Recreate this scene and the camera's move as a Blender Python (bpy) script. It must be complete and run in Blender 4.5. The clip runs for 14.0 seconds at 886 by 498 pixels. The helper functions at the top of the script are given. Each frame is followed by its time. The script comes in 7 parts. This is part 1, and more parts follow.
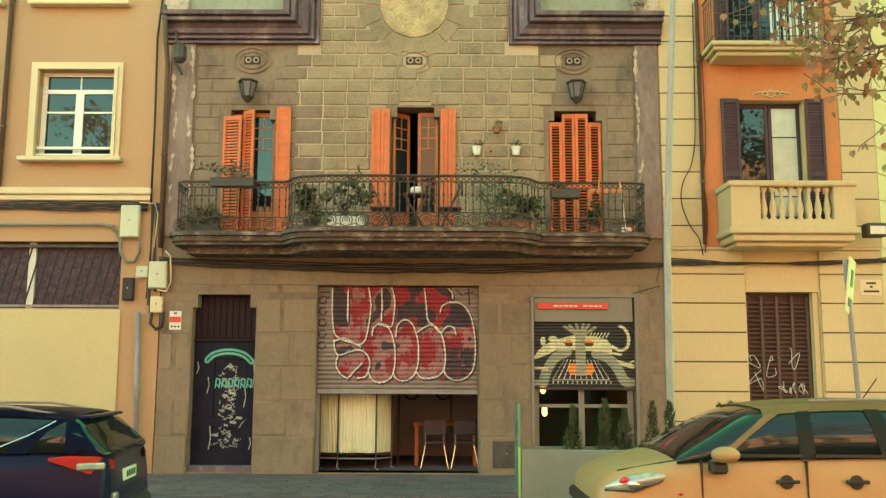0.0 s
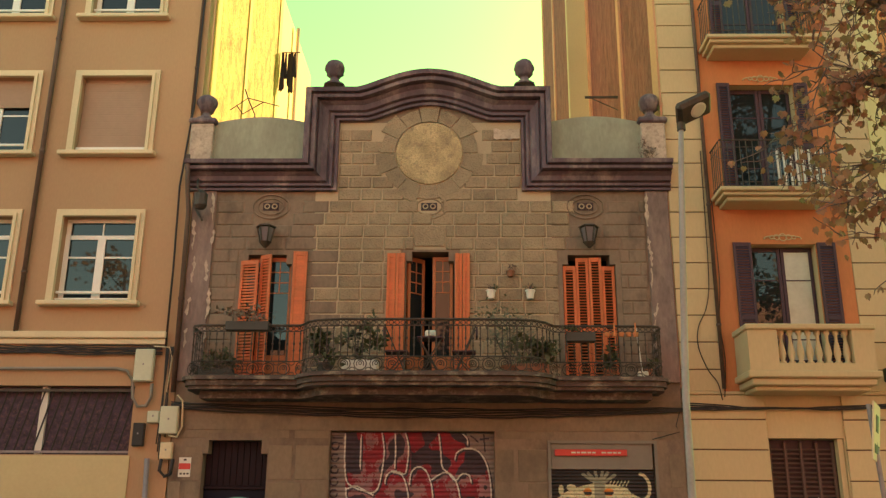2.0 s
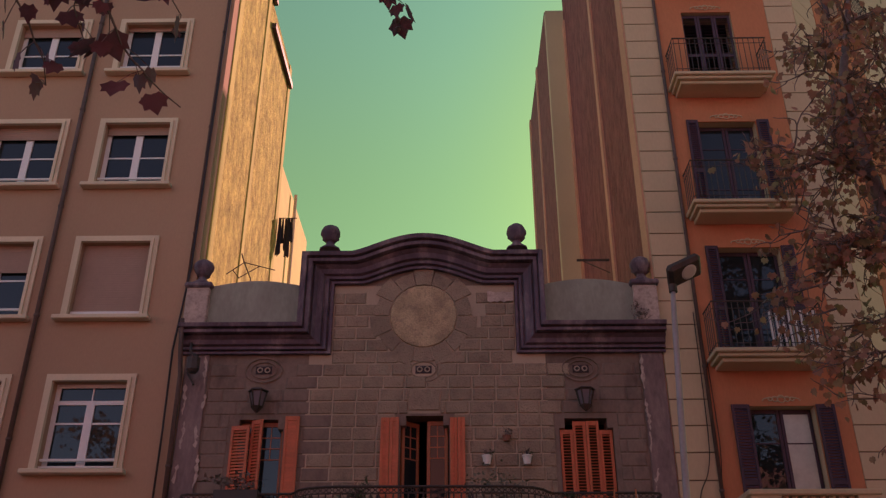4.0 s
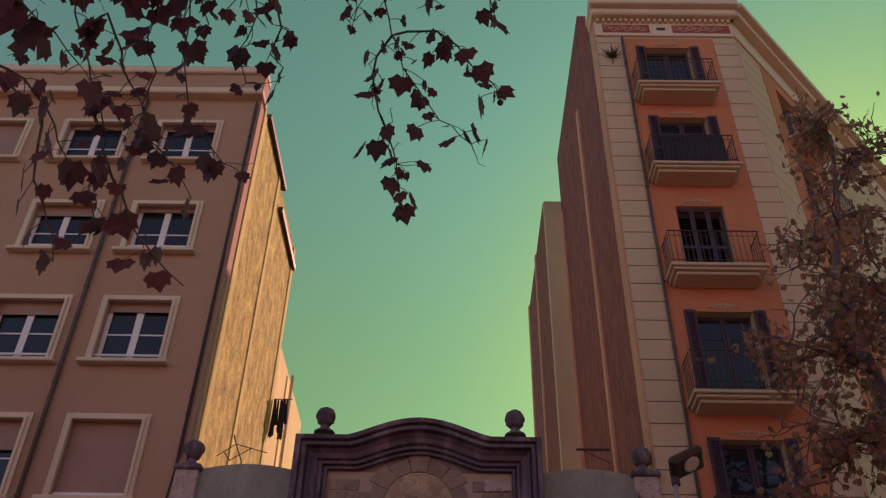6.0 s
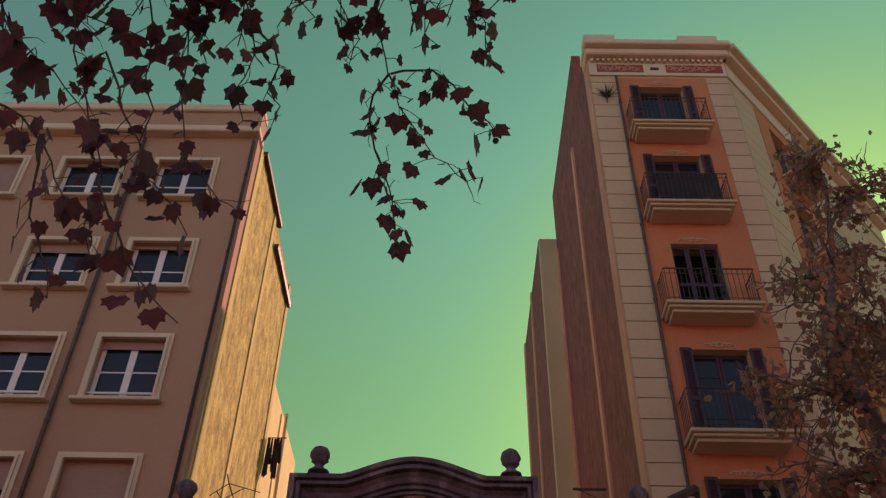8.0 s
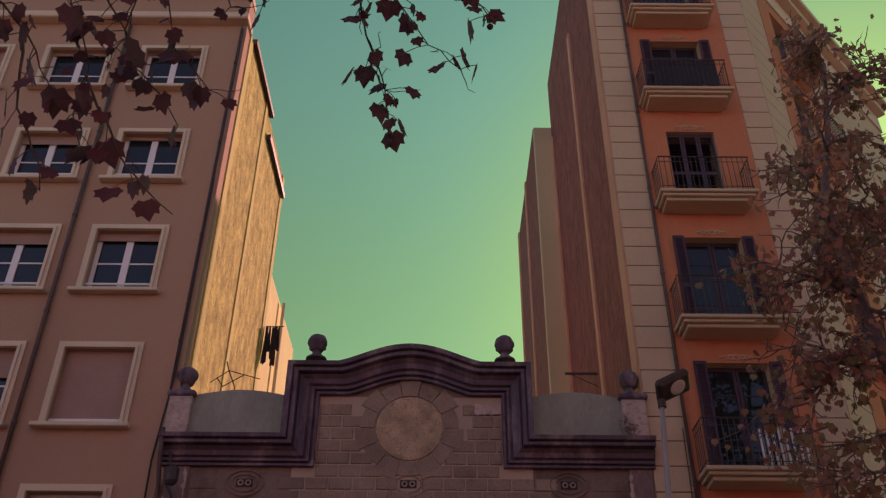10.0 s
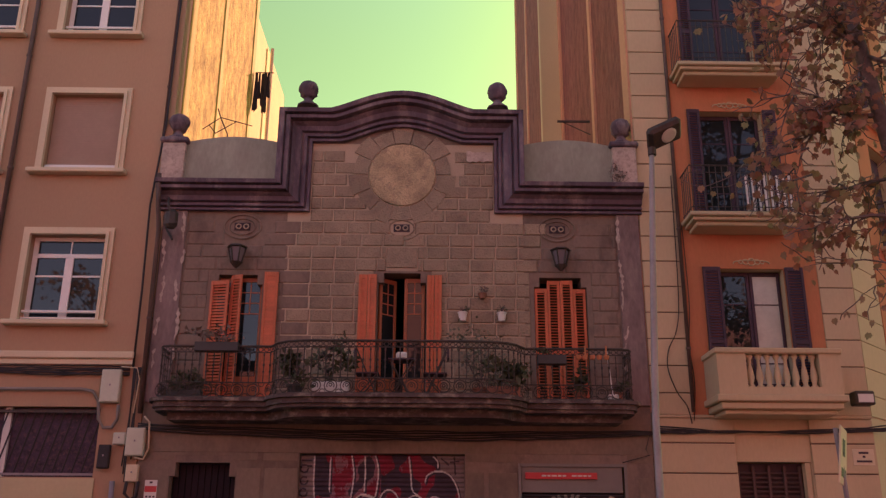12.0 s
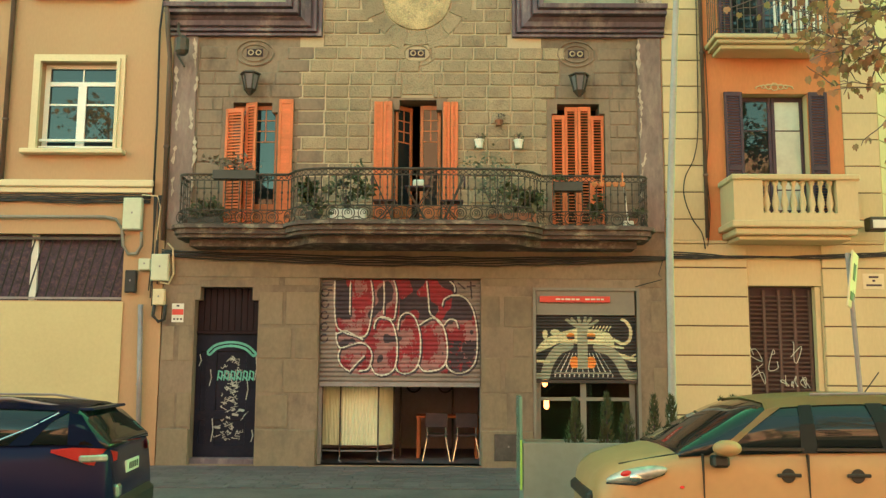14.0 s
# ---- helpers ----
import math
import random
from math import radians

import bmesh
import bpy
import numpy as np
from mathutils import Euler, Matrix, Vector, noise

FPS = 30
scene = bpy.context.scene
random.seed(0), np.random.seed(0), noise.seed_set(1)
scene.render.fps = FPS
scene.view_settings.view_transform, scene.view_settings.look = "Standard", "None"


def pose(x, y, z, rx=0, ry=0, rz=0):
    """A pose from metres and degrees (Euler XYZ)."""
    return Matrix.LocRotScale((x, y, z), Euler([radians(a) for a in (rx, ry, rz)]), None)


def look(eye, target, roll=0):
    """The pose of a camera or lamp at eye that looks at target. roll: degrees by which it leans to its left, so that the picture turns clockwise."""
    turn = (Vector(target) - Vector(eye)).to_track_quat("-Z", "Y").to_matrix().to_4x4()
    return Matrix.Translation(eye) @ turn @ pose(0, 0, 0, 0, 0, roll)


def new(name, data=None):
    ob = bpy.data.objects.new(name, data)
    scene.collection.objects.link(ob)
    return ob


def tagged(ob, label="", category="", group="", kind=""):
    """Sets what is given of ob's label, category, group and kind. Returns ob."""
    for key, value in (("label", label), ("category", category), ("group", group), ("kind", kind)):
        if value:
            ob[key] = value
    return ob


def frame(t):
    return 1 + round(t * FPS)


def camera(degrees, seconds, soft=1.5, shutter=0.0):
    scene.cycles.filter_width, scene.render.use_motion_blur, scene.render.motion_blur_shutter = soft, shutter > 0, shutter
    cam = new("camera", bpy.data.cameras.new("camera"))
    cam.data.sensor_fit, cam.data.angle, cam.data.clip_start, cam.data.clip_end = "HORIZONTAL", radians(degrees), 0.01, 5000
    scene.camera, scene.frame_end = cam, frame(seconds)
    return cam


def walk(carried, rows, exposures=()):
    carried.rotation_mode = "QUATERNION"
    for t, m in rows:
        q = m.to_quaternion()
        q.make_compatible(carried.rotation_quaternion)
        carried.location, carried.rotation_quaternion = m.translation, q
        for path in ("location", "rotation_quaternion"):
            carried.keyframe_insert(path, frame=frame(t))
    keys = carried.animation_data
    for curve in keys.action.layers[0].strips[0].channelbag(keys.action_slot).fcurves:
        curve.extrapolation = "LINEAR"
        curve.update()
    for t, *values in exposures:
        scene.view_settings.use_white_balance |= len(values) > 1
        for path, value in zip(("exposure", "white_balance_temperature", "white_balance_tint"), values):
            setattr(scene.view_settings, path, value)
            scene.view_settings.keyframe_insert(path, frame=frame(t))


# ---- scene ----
EYE = (0.0, 0.0, 1.67)
cam = camera(52.2, 14.0, soft=1.35)
PATH = [
    (0.0, 0.21, 7.96, 0.24), (0.5, 0.84, 10.04, 0.45), (1.0, 1.23, 12.87, 0.46), (1.5, 1.22, 14.83, 0.60),
    (2.0, 1.20, 17.03, 0.39), (2.2, 1.18, 17.99, 0.36), (4.3, 0.83, 29.05, -0.04), (4.5, 0.83, 30.25, 0.04), (5.0, 0.87, 33.20, 0.52),
    (5.5, 0.89, 36.15, 1.02), (6.0, 0.91, 38.90, 1.29), (6.5, 0.88, 41.03, 1.35), (7.0, 0.92, 41.88, 1.40),
    (9.3, 0.03, 37.93, 0.72), (9.5, 0.02, 37.07, 0.66), (10.0, 0.02, 34.31, 0.48), (10.5, -0.14, 30.86, 0.30),
    (11.0, -0.21, 27.07, 0.39), (11.5, -0.55, 22.45, 0.35), (12.0, -0.64, 18.42, 0.35), (12.5, -0.47, 15.06, 0.50),
    (13.0, -0.02, 11.96, 0.40), (13.5, 0.17, 9.38, 0.44), (14.0, 0.35, 7.52, 0.37),
]


def aim(yaw, pitch, roll):
    y, p = radians(yaw), radians(pitch)
    way = Vector((-math.sin(y) * math.cos(p), math.cos(y) * math.cos(p), math.sin(p)))
    return look(EYE, Vector(EYE) + way, roll)


# seconds, stops, white balance: the camera darkens and cools as the sky fills its picture
STOPS = [(0.0, 2.42, 6200, 72), (0.6, 2.32, 6250, 76), (1.2, 2.0, 6500, 86), (2.0, 1.35, 6850, 108), (3.2, 0.3, 6450, 136), (4.4, -0.5, 6130, 168), (5.2, -0.6, 6100, 168),
         (7.0, -0.45, 6030, 148), (9.5, -0.45, 6030, 158), (10.5, -0.65, 6080, 170), (11.3, -0.5, 6250, 184), (12.0, 0.4, 6550, 172), (12.6, 1.25, 6600, 132), (13.0, 1.85, 6400, 100), (13.4, 2.1, 6300, 84), (14.0, 2.3, 6250, 74)]
walk(cam, [(t, aim(a, b, c)) for t, a, b, c in PATH], STOPS)

# ---- light ----
SUN_AZ, SUN_EL = radians(28), radians(30)   # azimuth from +y towards +x
world = bpy.data.worlds.new("world")
scene.world = world
world.use_nodes = True
wn = world.node_tree
sky = wn.nodes.new("ShaderNodeTexSky")
sky.sky_type = "NISHITA"
sky.sun_disc = False
sky.sun_elevation, sky.sun_rotation = SUN_EL, SUN_AZ
sky.air_density, sky.dust_density, sky.ozone_density = 1.0, 0.5, 1.0
SUNWARD = (math.sin(SUN_AZ) * math.cos(SUN_EL), math.cos(SUN_AZ) * math.cos(SUN_EL), math.sin(SUN_EL))


def blend(factor, first, second):
    m = wn.nodes.new("ShaderNodeMix")
    m.data_type = "RGBA"
    wn.links.new(factor, m.inputs["Factor"])
    for sock, v in ((m.inputs["A"], first), (m.inputs["B"], second)):
        if isinstance(v, tuple):
            sock.default_value = (*v, 1)
        else:
            wn.links.new(v, sock)
    return m.outputs["Result"]


def ease(value, start, stop):
    r = wn.nodes.new("ShaderNodeMapRange")
    r.interpolation_type = "SMOOTHSTEP"
    r.inputs["From Min"].default_value, r.inputs["From Max"].default_value = start, stop
    wn.links.new(value, r.inputs[0])
    return r.outputs[0]


# warm haze low down, teal overhead, a cooler and deeper sky away from the sun
heading = wn.nodes.new("ShaderNodeTexCoord")
parts = wn.nodes.new("ShaderNodeSeparateXYZ")
wn.links.new(heading.outputs["Generated"], parts.inputs[0])
facing = wn.nodes.new("ShaderNodeVectorMath")
facing.operation = "DOT_PRODUCT"
facing.inputs[1].default_value = SUNWARD
wn.links.new(heading.outputs["Generated"], facing.inputs[0])
front = blend(ease(parts.outputs[2], 0.47, 0.76), (0.078, 0.92, 0.086), (0.024, 1.02, 0.165))
front = blend(ease(facing.outputs["Value"], 0.9, 1.0), front, (0.15, 0.92, 0.058))
colour = blend(ease(facing.outputs["Value"], 0.72, 0.15), front, (0.42, 1.0, 0.36))
tint = wn.nodes.new("ShaderNodeVectorMath")
tint.operation = "MULTIPLY"
wn.links.new(sky.outputs[0], tint.inputs[0])
wn.links.new(colour, tint.inputs[1])
wn.links.new(tint.outputs[0], wn.nodes["Background"].inputs[0])
wn.nodes["Background"].inputs[1].default_value = 0.22
sun = new("sun", bpy.data.lights.new("sun", "SUN"))
sun.data.energy, sun.data.angle, sun.data.color = 5.0, radians(0.5), (1.0, 0.84, 0.24)
sun.matrix_world = look(Vector(SUNWARD) * 60, (0, 0, 0))

# ---- materials ----


def mat(name, col, rough=0.8, metal=0.0, var=0.22, big=0.7, fine=14.0, bump=0.25, depth=0.004, dirt=None, amount=0.0, island=0.0, streak=1.0, spec=0.5):
    """A surface with stains at one scale, grain at another, and fine relief. dirt: a second colour laid on in patches."""
    m = bpy.data.materials.new(name)
    m.use_nodes = True
    n, l = m.node_tree.nodes, m.node_tree.links
    p = n["Principled BSDF"]
    p.inputs["Roughness"].default_value, p.inputs["Metallic"].default_value = rough, metal
    p.inputs["Specular IOR Level"].default_value = spec
    g = n.new("ShaderNodeNewGeometry")
    mp = n.new("ShaderNodeMapping")
    mp.inputs["Scale"].default_value = (1, 1, 1 / streak)
    l.new(g.outputs["Position"], mp.inputs[0])
    a, b = n.new("ShaderNodeTexNoise"), n.new("ShaderNodeTexNoise")
    a.inputs["Scale"].default_value, a.inputs["Detail"].default_value = big, 6
    b.inputs["Scale"].default_value, b.inputs["Detail"].default_value = fine, 4
    l.new(mp.outputs[0], a.inputs["Vector"]), l.new(mp.outputs[0], b.inputs["Vector"])
    add = n.new("ShaderNodeMath")
    add.operation = "MULTIPLY_ADD"
    l.new(a.outputs[0], add.inputs[0])
    add.inputs[1].default_value = 1.3
    half = n.new("ShaderNodeMath")
    half.operation = "MULTIPLY"
    half.inputs[1].default_value = 0.7
    l.new(b.outputs[0], half.inputs[0]), l.new(half.outputs[0], add.inputs[2])
    rmp = n.new("ShaderNodeMapRange")
    rmp.inputs["From Min"].default_value, rmp.inputs["From Max"].default_value = 0.55, 1.45
    rmp.inputs["To Min"].default_value, rmp.inputs["To Max"].default_value = 1 - var, 1 + var
    l.new(add.outputs[0], rmp.inputs[0])
    mul = n.new("ShaderNodeVectorMath")
    mul.operation = "SCALE"
    mul.inputs[0].default_value = col
    last = rmp.outputs[0]
    if island:
        oi = n.new("ShaderNodeObjectInfo")
        ri = n.new("ShaderNodeMapRange")
        ri.inputs["To Min"].default_value, ri.inputs["To Max"].default_value = 1 - island, 1 + island
        l.new(oi.outputs["Random"], ri.inputs[0])
        mm = n.new("ShaderNodeMath")
        mm.operation = "MULTIPLY"
        l.new(last, mm.inputs[0]), l.new(ri.outputs[0], mm.inputs[1])
        last = mm.outputs[0]
    l.new(last, mul.inputs["Scale"])
    out = mul.outputs[0]
    if dirt:
        d = n.new("ShaderNodeTexNoise")
        d.inputs["Scale"].default_value, d.inputs["Detail"].default_value, d.inputs["Roughness"].default_value = big * 2.3, 9, 0.7
        l.new(mp.outputs[0], d.inputs["Vector"])
        dr = n.new("ShaderNodeMapRange")
        dr.inputs["From Min"].default_value, dr.inputs["From Max"].default_value = 0.5, 0.68
        dr.inputs["To Max"].default_value = amount
        l.new(d.outputs[0], dr.inputs[0])
        mx = n.new("ShaderNodeMix")
        mx.data_type = "RGBA"
        l.new(dr.outputs[0], mx.inputs["Factor"]), l.new(out, mx.inputs["A"])
        mx.inputs["B"].default_value = (*dirt, 1)
        out = mx.outputs["Result"]
    l.new(out, p.inputs["Base Color"])
    if bump:
        bp = n.new("ShaderNodeBump")
        bp.inputs["Strength"].default_value, bp.inputs["Distance"].default_value = bump, depth
        l.new(b.outputs[0], bp.inputs["Height"]), l.new(bp.outputs[0], p.inputs["Normal"])
    return m


def glass_mat(name, tint, rough=0.02, mix=0.0):
    """Window glass: dark, glossy and partly see-through."""
    m = bpy.data.materials.new(name)
    m.use_nodes = True
    p = m.node_tree.nodes["Principled BSDF"]
    p.inputs["Base Color"].default_value = (*tint, 1)
    p.inputs["Roughness"].default_value = rough
    p.inputs["Transmission Weight"].default_value = mix
    p.inputs["IOR"].default_value = 1.5
    return m


def glow(name, col, power):
    m = bpy.data.materials.new(name)
    m.use_nodes = True
    p = m.node_tree.nodes["Principled BSDF"]
    p.inputs["Base Color"].default_value = (*col, 1)
    p.inputs["Emission Color"].default_value = (*col, 1)
    p.inputs["Emission Strength"].default_value = power
    return m


STONE = mat("rough_stone", (0.35, 0.25, 0.155), 0.9, var=0.3, big=1.2, fine=30, bump=1.0, depth=0.025, island=0.09, dirt=(0.15, 0.1, 0.075), amount=0.5)
SMOOTH = mat("smooth_stone", (0.25, 0.17, 0.118), 0.9, var=0.3, big=0.8, fine=18, bump=0.5, depth=0.006, dirt=(0.12, 0.08, 0.06), amount=0.75, streak=1.6)
MORTAR = mat("mortar", (0.5, 0.37, 0.24), 0.95, var=0.2, fine=40)
BASE = mat("ground_floor_render", (0.25, 0.175, 0.115), 0.9, var=0.28, big=0.6, fine=16, bump=0.4, dirt=(0.13, 0.09, 0.07), amount=0.7, streak=1.5)
MOULD = mat("weathered_moulding", (0.13, 0.085, 0.105), 0.9, var=0.5, big=1.1, fine=12, bump=0.5, dirt=(0.4, 0.29, 0.27), amount=0.7, streak=2.4)
GREEN_RENDER = mat("pale_green_render", (0.32, 0.34, 0.25), 0.9, var=0.25, big=1.0, fine=20, dirt=(0.24, 0.22, 0.17), amount=0.5, streak=2.5)
DISC = mat("sandy_disc_render", (0.54, 0.38, 0.2), 0.95, var=0.5, big=2.5, fine=30, bump=1.0, depth=0.03, dirt=(0.26, 0.17, 0.11), amount=0.85)
OCHRE = mat("ochre_render", (0.5, 0.285, 0.15), 0.9, var=0.12, big=0.35, fine=30, bump=0.3, dirt=(0.46, 0.31, 0.17), amount=0.3, streak=3.0)
TRIM = mat("cream_trim", (0.72, 0.57, 0.35), 0.8, var=0.12, big=1.0, fine=25, bump=0.15)
CREAM = mat("cream_ashlar_render", (0.62, 0.455, 0.245), 0.9, var=0.12, big=0.5, fine=24, bump=0.25, dirt=(0.55, 0.41, 0.25), amount=0.3, streak=3.0)
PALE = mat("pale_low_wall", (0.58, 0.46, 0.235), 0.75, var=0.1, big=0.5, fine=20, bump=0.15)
ORANGE = mat("orange_render", (0.68, 0.22, 0.07), 0.9, var=0.14, big=0.5, fine=24, bump=0.25, dirt=(0.52, 0.19, 0.06), amount=0.35, streak=3.0)
# sunlit party walls: the sun's warmth is put into these yellow base colours
SUNBRICK = mat("sunlit_rough_brick", (0.56, 0.52, 0.06), 0.95, var=0.7, big=4.0, fine=20, bump=1.0, depth=0.06, dirt=(0.34, 0.25, 0.03), amount=0.7, streak=1.8)
SUNSTRIP = mat("sunlit_ochre_strip", (0.62, 0.6, 0.08), 0.9, var=0.2)
SUNPALE = mat("sunlit_yellow_render", (0.74, 0.7, 0.11), 0.85, var=0.12, big=0.8)
# the shaded party wall: its shade is put into a darker brown brick
SHADEBRICK = mat("shaded_brown_brick", (0.3, 0.085, 0.06), 0.95, var=0.5, big=4.0, fine=12, bump=1.0, depth=0.06, dirt=(0.42, 0.15, 0.09), amount=0.5, streak=2.4)
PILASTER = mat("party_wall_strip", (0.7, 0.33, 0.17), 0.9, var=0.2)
WHITEPVC = mat("white_window_paint", (0.8, 0.78, 0.7), 0.4, var=0.05, bump=0.05)
SHUTTER = mat("orange_shutter_paint", (0.75, 0.165, 0.04), 0.6, var=0.2, big=2, fine=30, bump=0.2, dirt=(0.5, 0.13, 0.03), amount=0.4, island=0.08)
DARKWOOD = mat("dark_brown_wood", (0.075, 0.035, 0.05), 0.65, var=0.3, fine=30, bump=0.3)
IRON = mat("rusty_iron", (0.07, 0.055, 0.045), 0.6, metal=0.3, var=0.5, big=4, fine=30, dirt=(0.16, 0.08, 0.04), amount=0.6)
CABLE = mat("black_cable", (0.03, 0.025, 0.025), 0.7, var=0.3)
ZINC = mat("galvanised_steel", (0.27, 0.23, 0.24), 0.5, metal=0.1, var=0.25, big=3)
GLASS = glass_mat("window_glass", (0.015, 0.02, 0.022))
ROOMWALL = mat("dull_room_plaster", (0.5, 0.42, 0.42), 0.9, var=0.15)
DARK = mat("room_shade_and_black", (0.06, 0.038, 0.045), 0.9, var=0.3, bump=0.0)
ROAD = mat("asphalt", (0.055, 0.053, 0.05), 0.85, var=0.25, big=0.4, fine=60, bump=0.5, depth=0.006)
PAVE = mat("paving_stone", (0.15, 0.105, 0.115), 0.75, var=0.3, big=0.8, fine=25, bump=0.35, dirt=(0.12, 0.1, 0.08), amount=0.5, island=0.16)
CONCRETE = mat("worn_pavement_concrete", (0.17, 0.115, 0.115), 0.9, var=0.3, big=0.7, fine=30, bump=0.3, dirt=(0.09, 0.065, 0.06), amount=0.6, spec=0.25)
JOINT = mat("paving_joint", (0.09, 0.075, 0.06), 0.95, var=0.2)

# ---- mesh helpers ----


def mesh_of(bm, material, smooth=False):
    me = bpy.data.meshes.new("mesh")
    bm.normal_update()
    bm.to_mesh(me)
    bm.free()
    me.materials.append(material)
    if smooth:
        me.shade_smooth()
    return me


def put(name, me, parent=None, label="", at=None):
    ob = new(name, me)
    if parent is not None:
        ob.parent = parent
        ob.matrix_parent_inverse = parent_inverse(parent)
    if at is not None:
        ob.matrix_basis = at
    return tagged(ob, label)


def parent_inverse(ob):
    m = ob.matrix_basis.copy()
    while ob.parent:
        m = ob.parent.matrix_basis @ ob.matrix_parent_inverse @ m
        ob = ob.parent
    return m.inverted()


def part(name, bm, material, parent=None, label="", smooth=False):
    return put(name, mesh_of(bm, material, smooth), parent, label)


def thing(name, label, category, at=(0, 0, 0), group="", kind=""):
    ob = new(name)
    ob.empty_display_size = 0.1
    ob.matrix_basis = Matrix.Translation(at)
    return tagged(ob, label, category, group, kind)


def box(bm, x0, x1, y0, y1, z0, z1, bevel=0.0, m=None):
    vs = [bm.verts.new((x, y, z)) for x in (x0, x1) for y in (y0, y1) for z in (z0, z1)]
    fs = [bm.faces.new([vs[i] for i in q]) for q in ((0, 1, 3, 2), (4, 6, 7, 5), (0, 4, 5, 1), (2, 3, 7, 6), (0, 2, 6, 4), (1, 5, 7, 3))]
    if bevel:
        es = {e for f in fs for e in f.edges}
        got = bmesh.ops.bevel(bm, geom=list(es), offset=bevel, segments=1, affect="EDGES", profile=0.5)
        vs = list({v for f in got["faces"] for v in f.verts} | {v for v in vs if v.is_valid})
    if m is not None:
        for v in vs:
            v.co = m @ v.co
    return bm


def bx(*a, **k):
    return box(bmesh.new(), *a, **k)


def prism(bm, pts, y0, y1):
    """An upright slab from an outline in x and z."""
    a = [bm.verts.new((x, y0, z)) for x, z in pts]
    b = [bm.verts.new((x, y1, z)) for x, z in pts]
    bm.faces.new(a), bm.faces.new(b[::-1])
    for i in range(len(pts)):
        j = (i + 1) % len(pts)
        bm.faces.new((a[j], a[i], b[i], b[j]))
    bmesh.ops.recalc_face_normals(bm, faces=bm.faces)
    return bm


def slab(bm, pts, z0, z1):
    """A level slab from an outline in x and y."""
    a = [bm.verts.new((x, y, z0)) for x, y in pts]
    b = [bm.verts.new((x, y, z1)) for x, y in pts]
    bm.faces.new(a), bm.faces.new(b[::-1])
    for i in range(len(pts)):
        j = (i + 1) % len(pts)
        bm.faces.new((a[j], a[i], b[i], b[j]))
    bmesh.ops.recalc_face_normals(bm, faces=bm.faces)
    return bm


def tube(bm, pts, r, sides=6, r1=None, closed=False):
    """A round bar along a line of points; r1: the radius at its far end."""
    pts = [Vector(p) for p in pts]
    rings = []
    n = len(pts)
    for i, p in enumerate(pts):
        d = (pts[(i + 1) % n] - pts[i - 1]) if closed else (pts[min(i + 1, n - 1)] - pts[max(i - 1, 0)])
        d = d.normalized() if d.length > 1e-9 else Vector((0, 0, 1))
        u = d.cross(Vector((0, 0, 1)) if abs(d.z) < 0.9 else Vector((0, 1, 0))).normalized()
        w = d.cross(u)
        rr = r if r1 is None else r + (r1 - r) * i / (n - 1)
        rings.append([bm.verts.new(p + rr * (math.cos(2 * math.pi * k / sides) * u + math.sin(2 * math.pi * k / sides) * w)) for k in range(sides)])
    for i in range(n if closed else n - 1):
        a, b = rings[i], rings[(i + 1) % n]
        for k in range(sides):
            bm.faces.new((a[k], a[(k + 1) % sides], b[(k + 1) % sides], b[k]))
    if not closed:
        bm.faces.new(rings[0][::-1]), bm.faces.new(rings[-1])
    return bm


def lathe(bm, profile, at=(0, 0, 0), sides=14):
    """A turned body from (radius, height) pairs."""
    rings = [[bm.verts.new((at[0] + r * math.cos(2 * math.pi * k / sides), at[1] + r * math.sin(2 * math.pi * k / sides), at[2] + z)) for k in range(sides)] for r, z in profile]
    for a, b in zip(rings, rings[1:]):
        for k in range(sides):
            bm.faces.new((a[k], a[(k + 1) % sides], b[(k + 1) % sides], b[k]))
    bm.faces.new(rings[0][::-1]), bm.faces.new(rings[-1])
    return bm


def wall(x0, x1, z0, z1, y0, y1, holes):
    """An upright wall with openings (x0, x1, z0, z1) right through it."""
    xs = sorted({x0, x1, *[h[0] for h in holes], *[h[1] for h in holes]})
    zs = sorted({z0, z1, *[h[2] for h in holes], *[h[3] for h in holes]})
    xs, zs = [x for x in xs if x0 <= x <= x1], [z for z in zs if z0 <= z <= z1]

    def full(i, j):
        if not (0 <= i < len(xs) - 1 and 0 <= j < len(zs) - 1):
            return False
        cx, cz = (xs[i] + xs[i + 1]) / 2, (zs[j] + zs[j + 1]) / 2
        return not any(h[0] < cx < h[1] and h[2] < cz < h[3] for h in holes)
    bm = bmesh.new()
    seen = {}

    def v(x, y, z):
        k = (x, y, z)
        if k not in seen:
            seen[k] = bm.verts.new(k)
        return seen[k]
    for i in range(len(xs) - 1):
        for j in range(len(zs) - 1):
            if not full(i, j):
                continue
            a, b, c, d = xs[i], xs[i + 1], zs[j], zs[j + 1]
            bm.faces.new((v(a, y0, c), v(b, y0, c), v(b, y0, d), v(a, y0, d)))
            bm.faces.new((v(a, y1, c), v(a, y1, d), v(b, y1, d), v(b, y1, c)))
            for di, dj, q in ((-1, 0, ((a, c), (a, d))), (1, 0, ((b, d), (b, c))), (0, -1, ((b, c), (a, c))), (0, 1, ((a, d), (b, d)))):
                if not full(i + di, j + dj):
                    (p, r), (s, t) = q
                    bm.faces.new((v(p, y0, r), v(p, y1, r), v(s, y1, t), v(s, y0, t)))
    bmesh.ops.recalc_face_normals(bm, faces=bm.faces)
    return bm


# ---- ground ----
ROADZ, KERBY = -0.22, 10.4


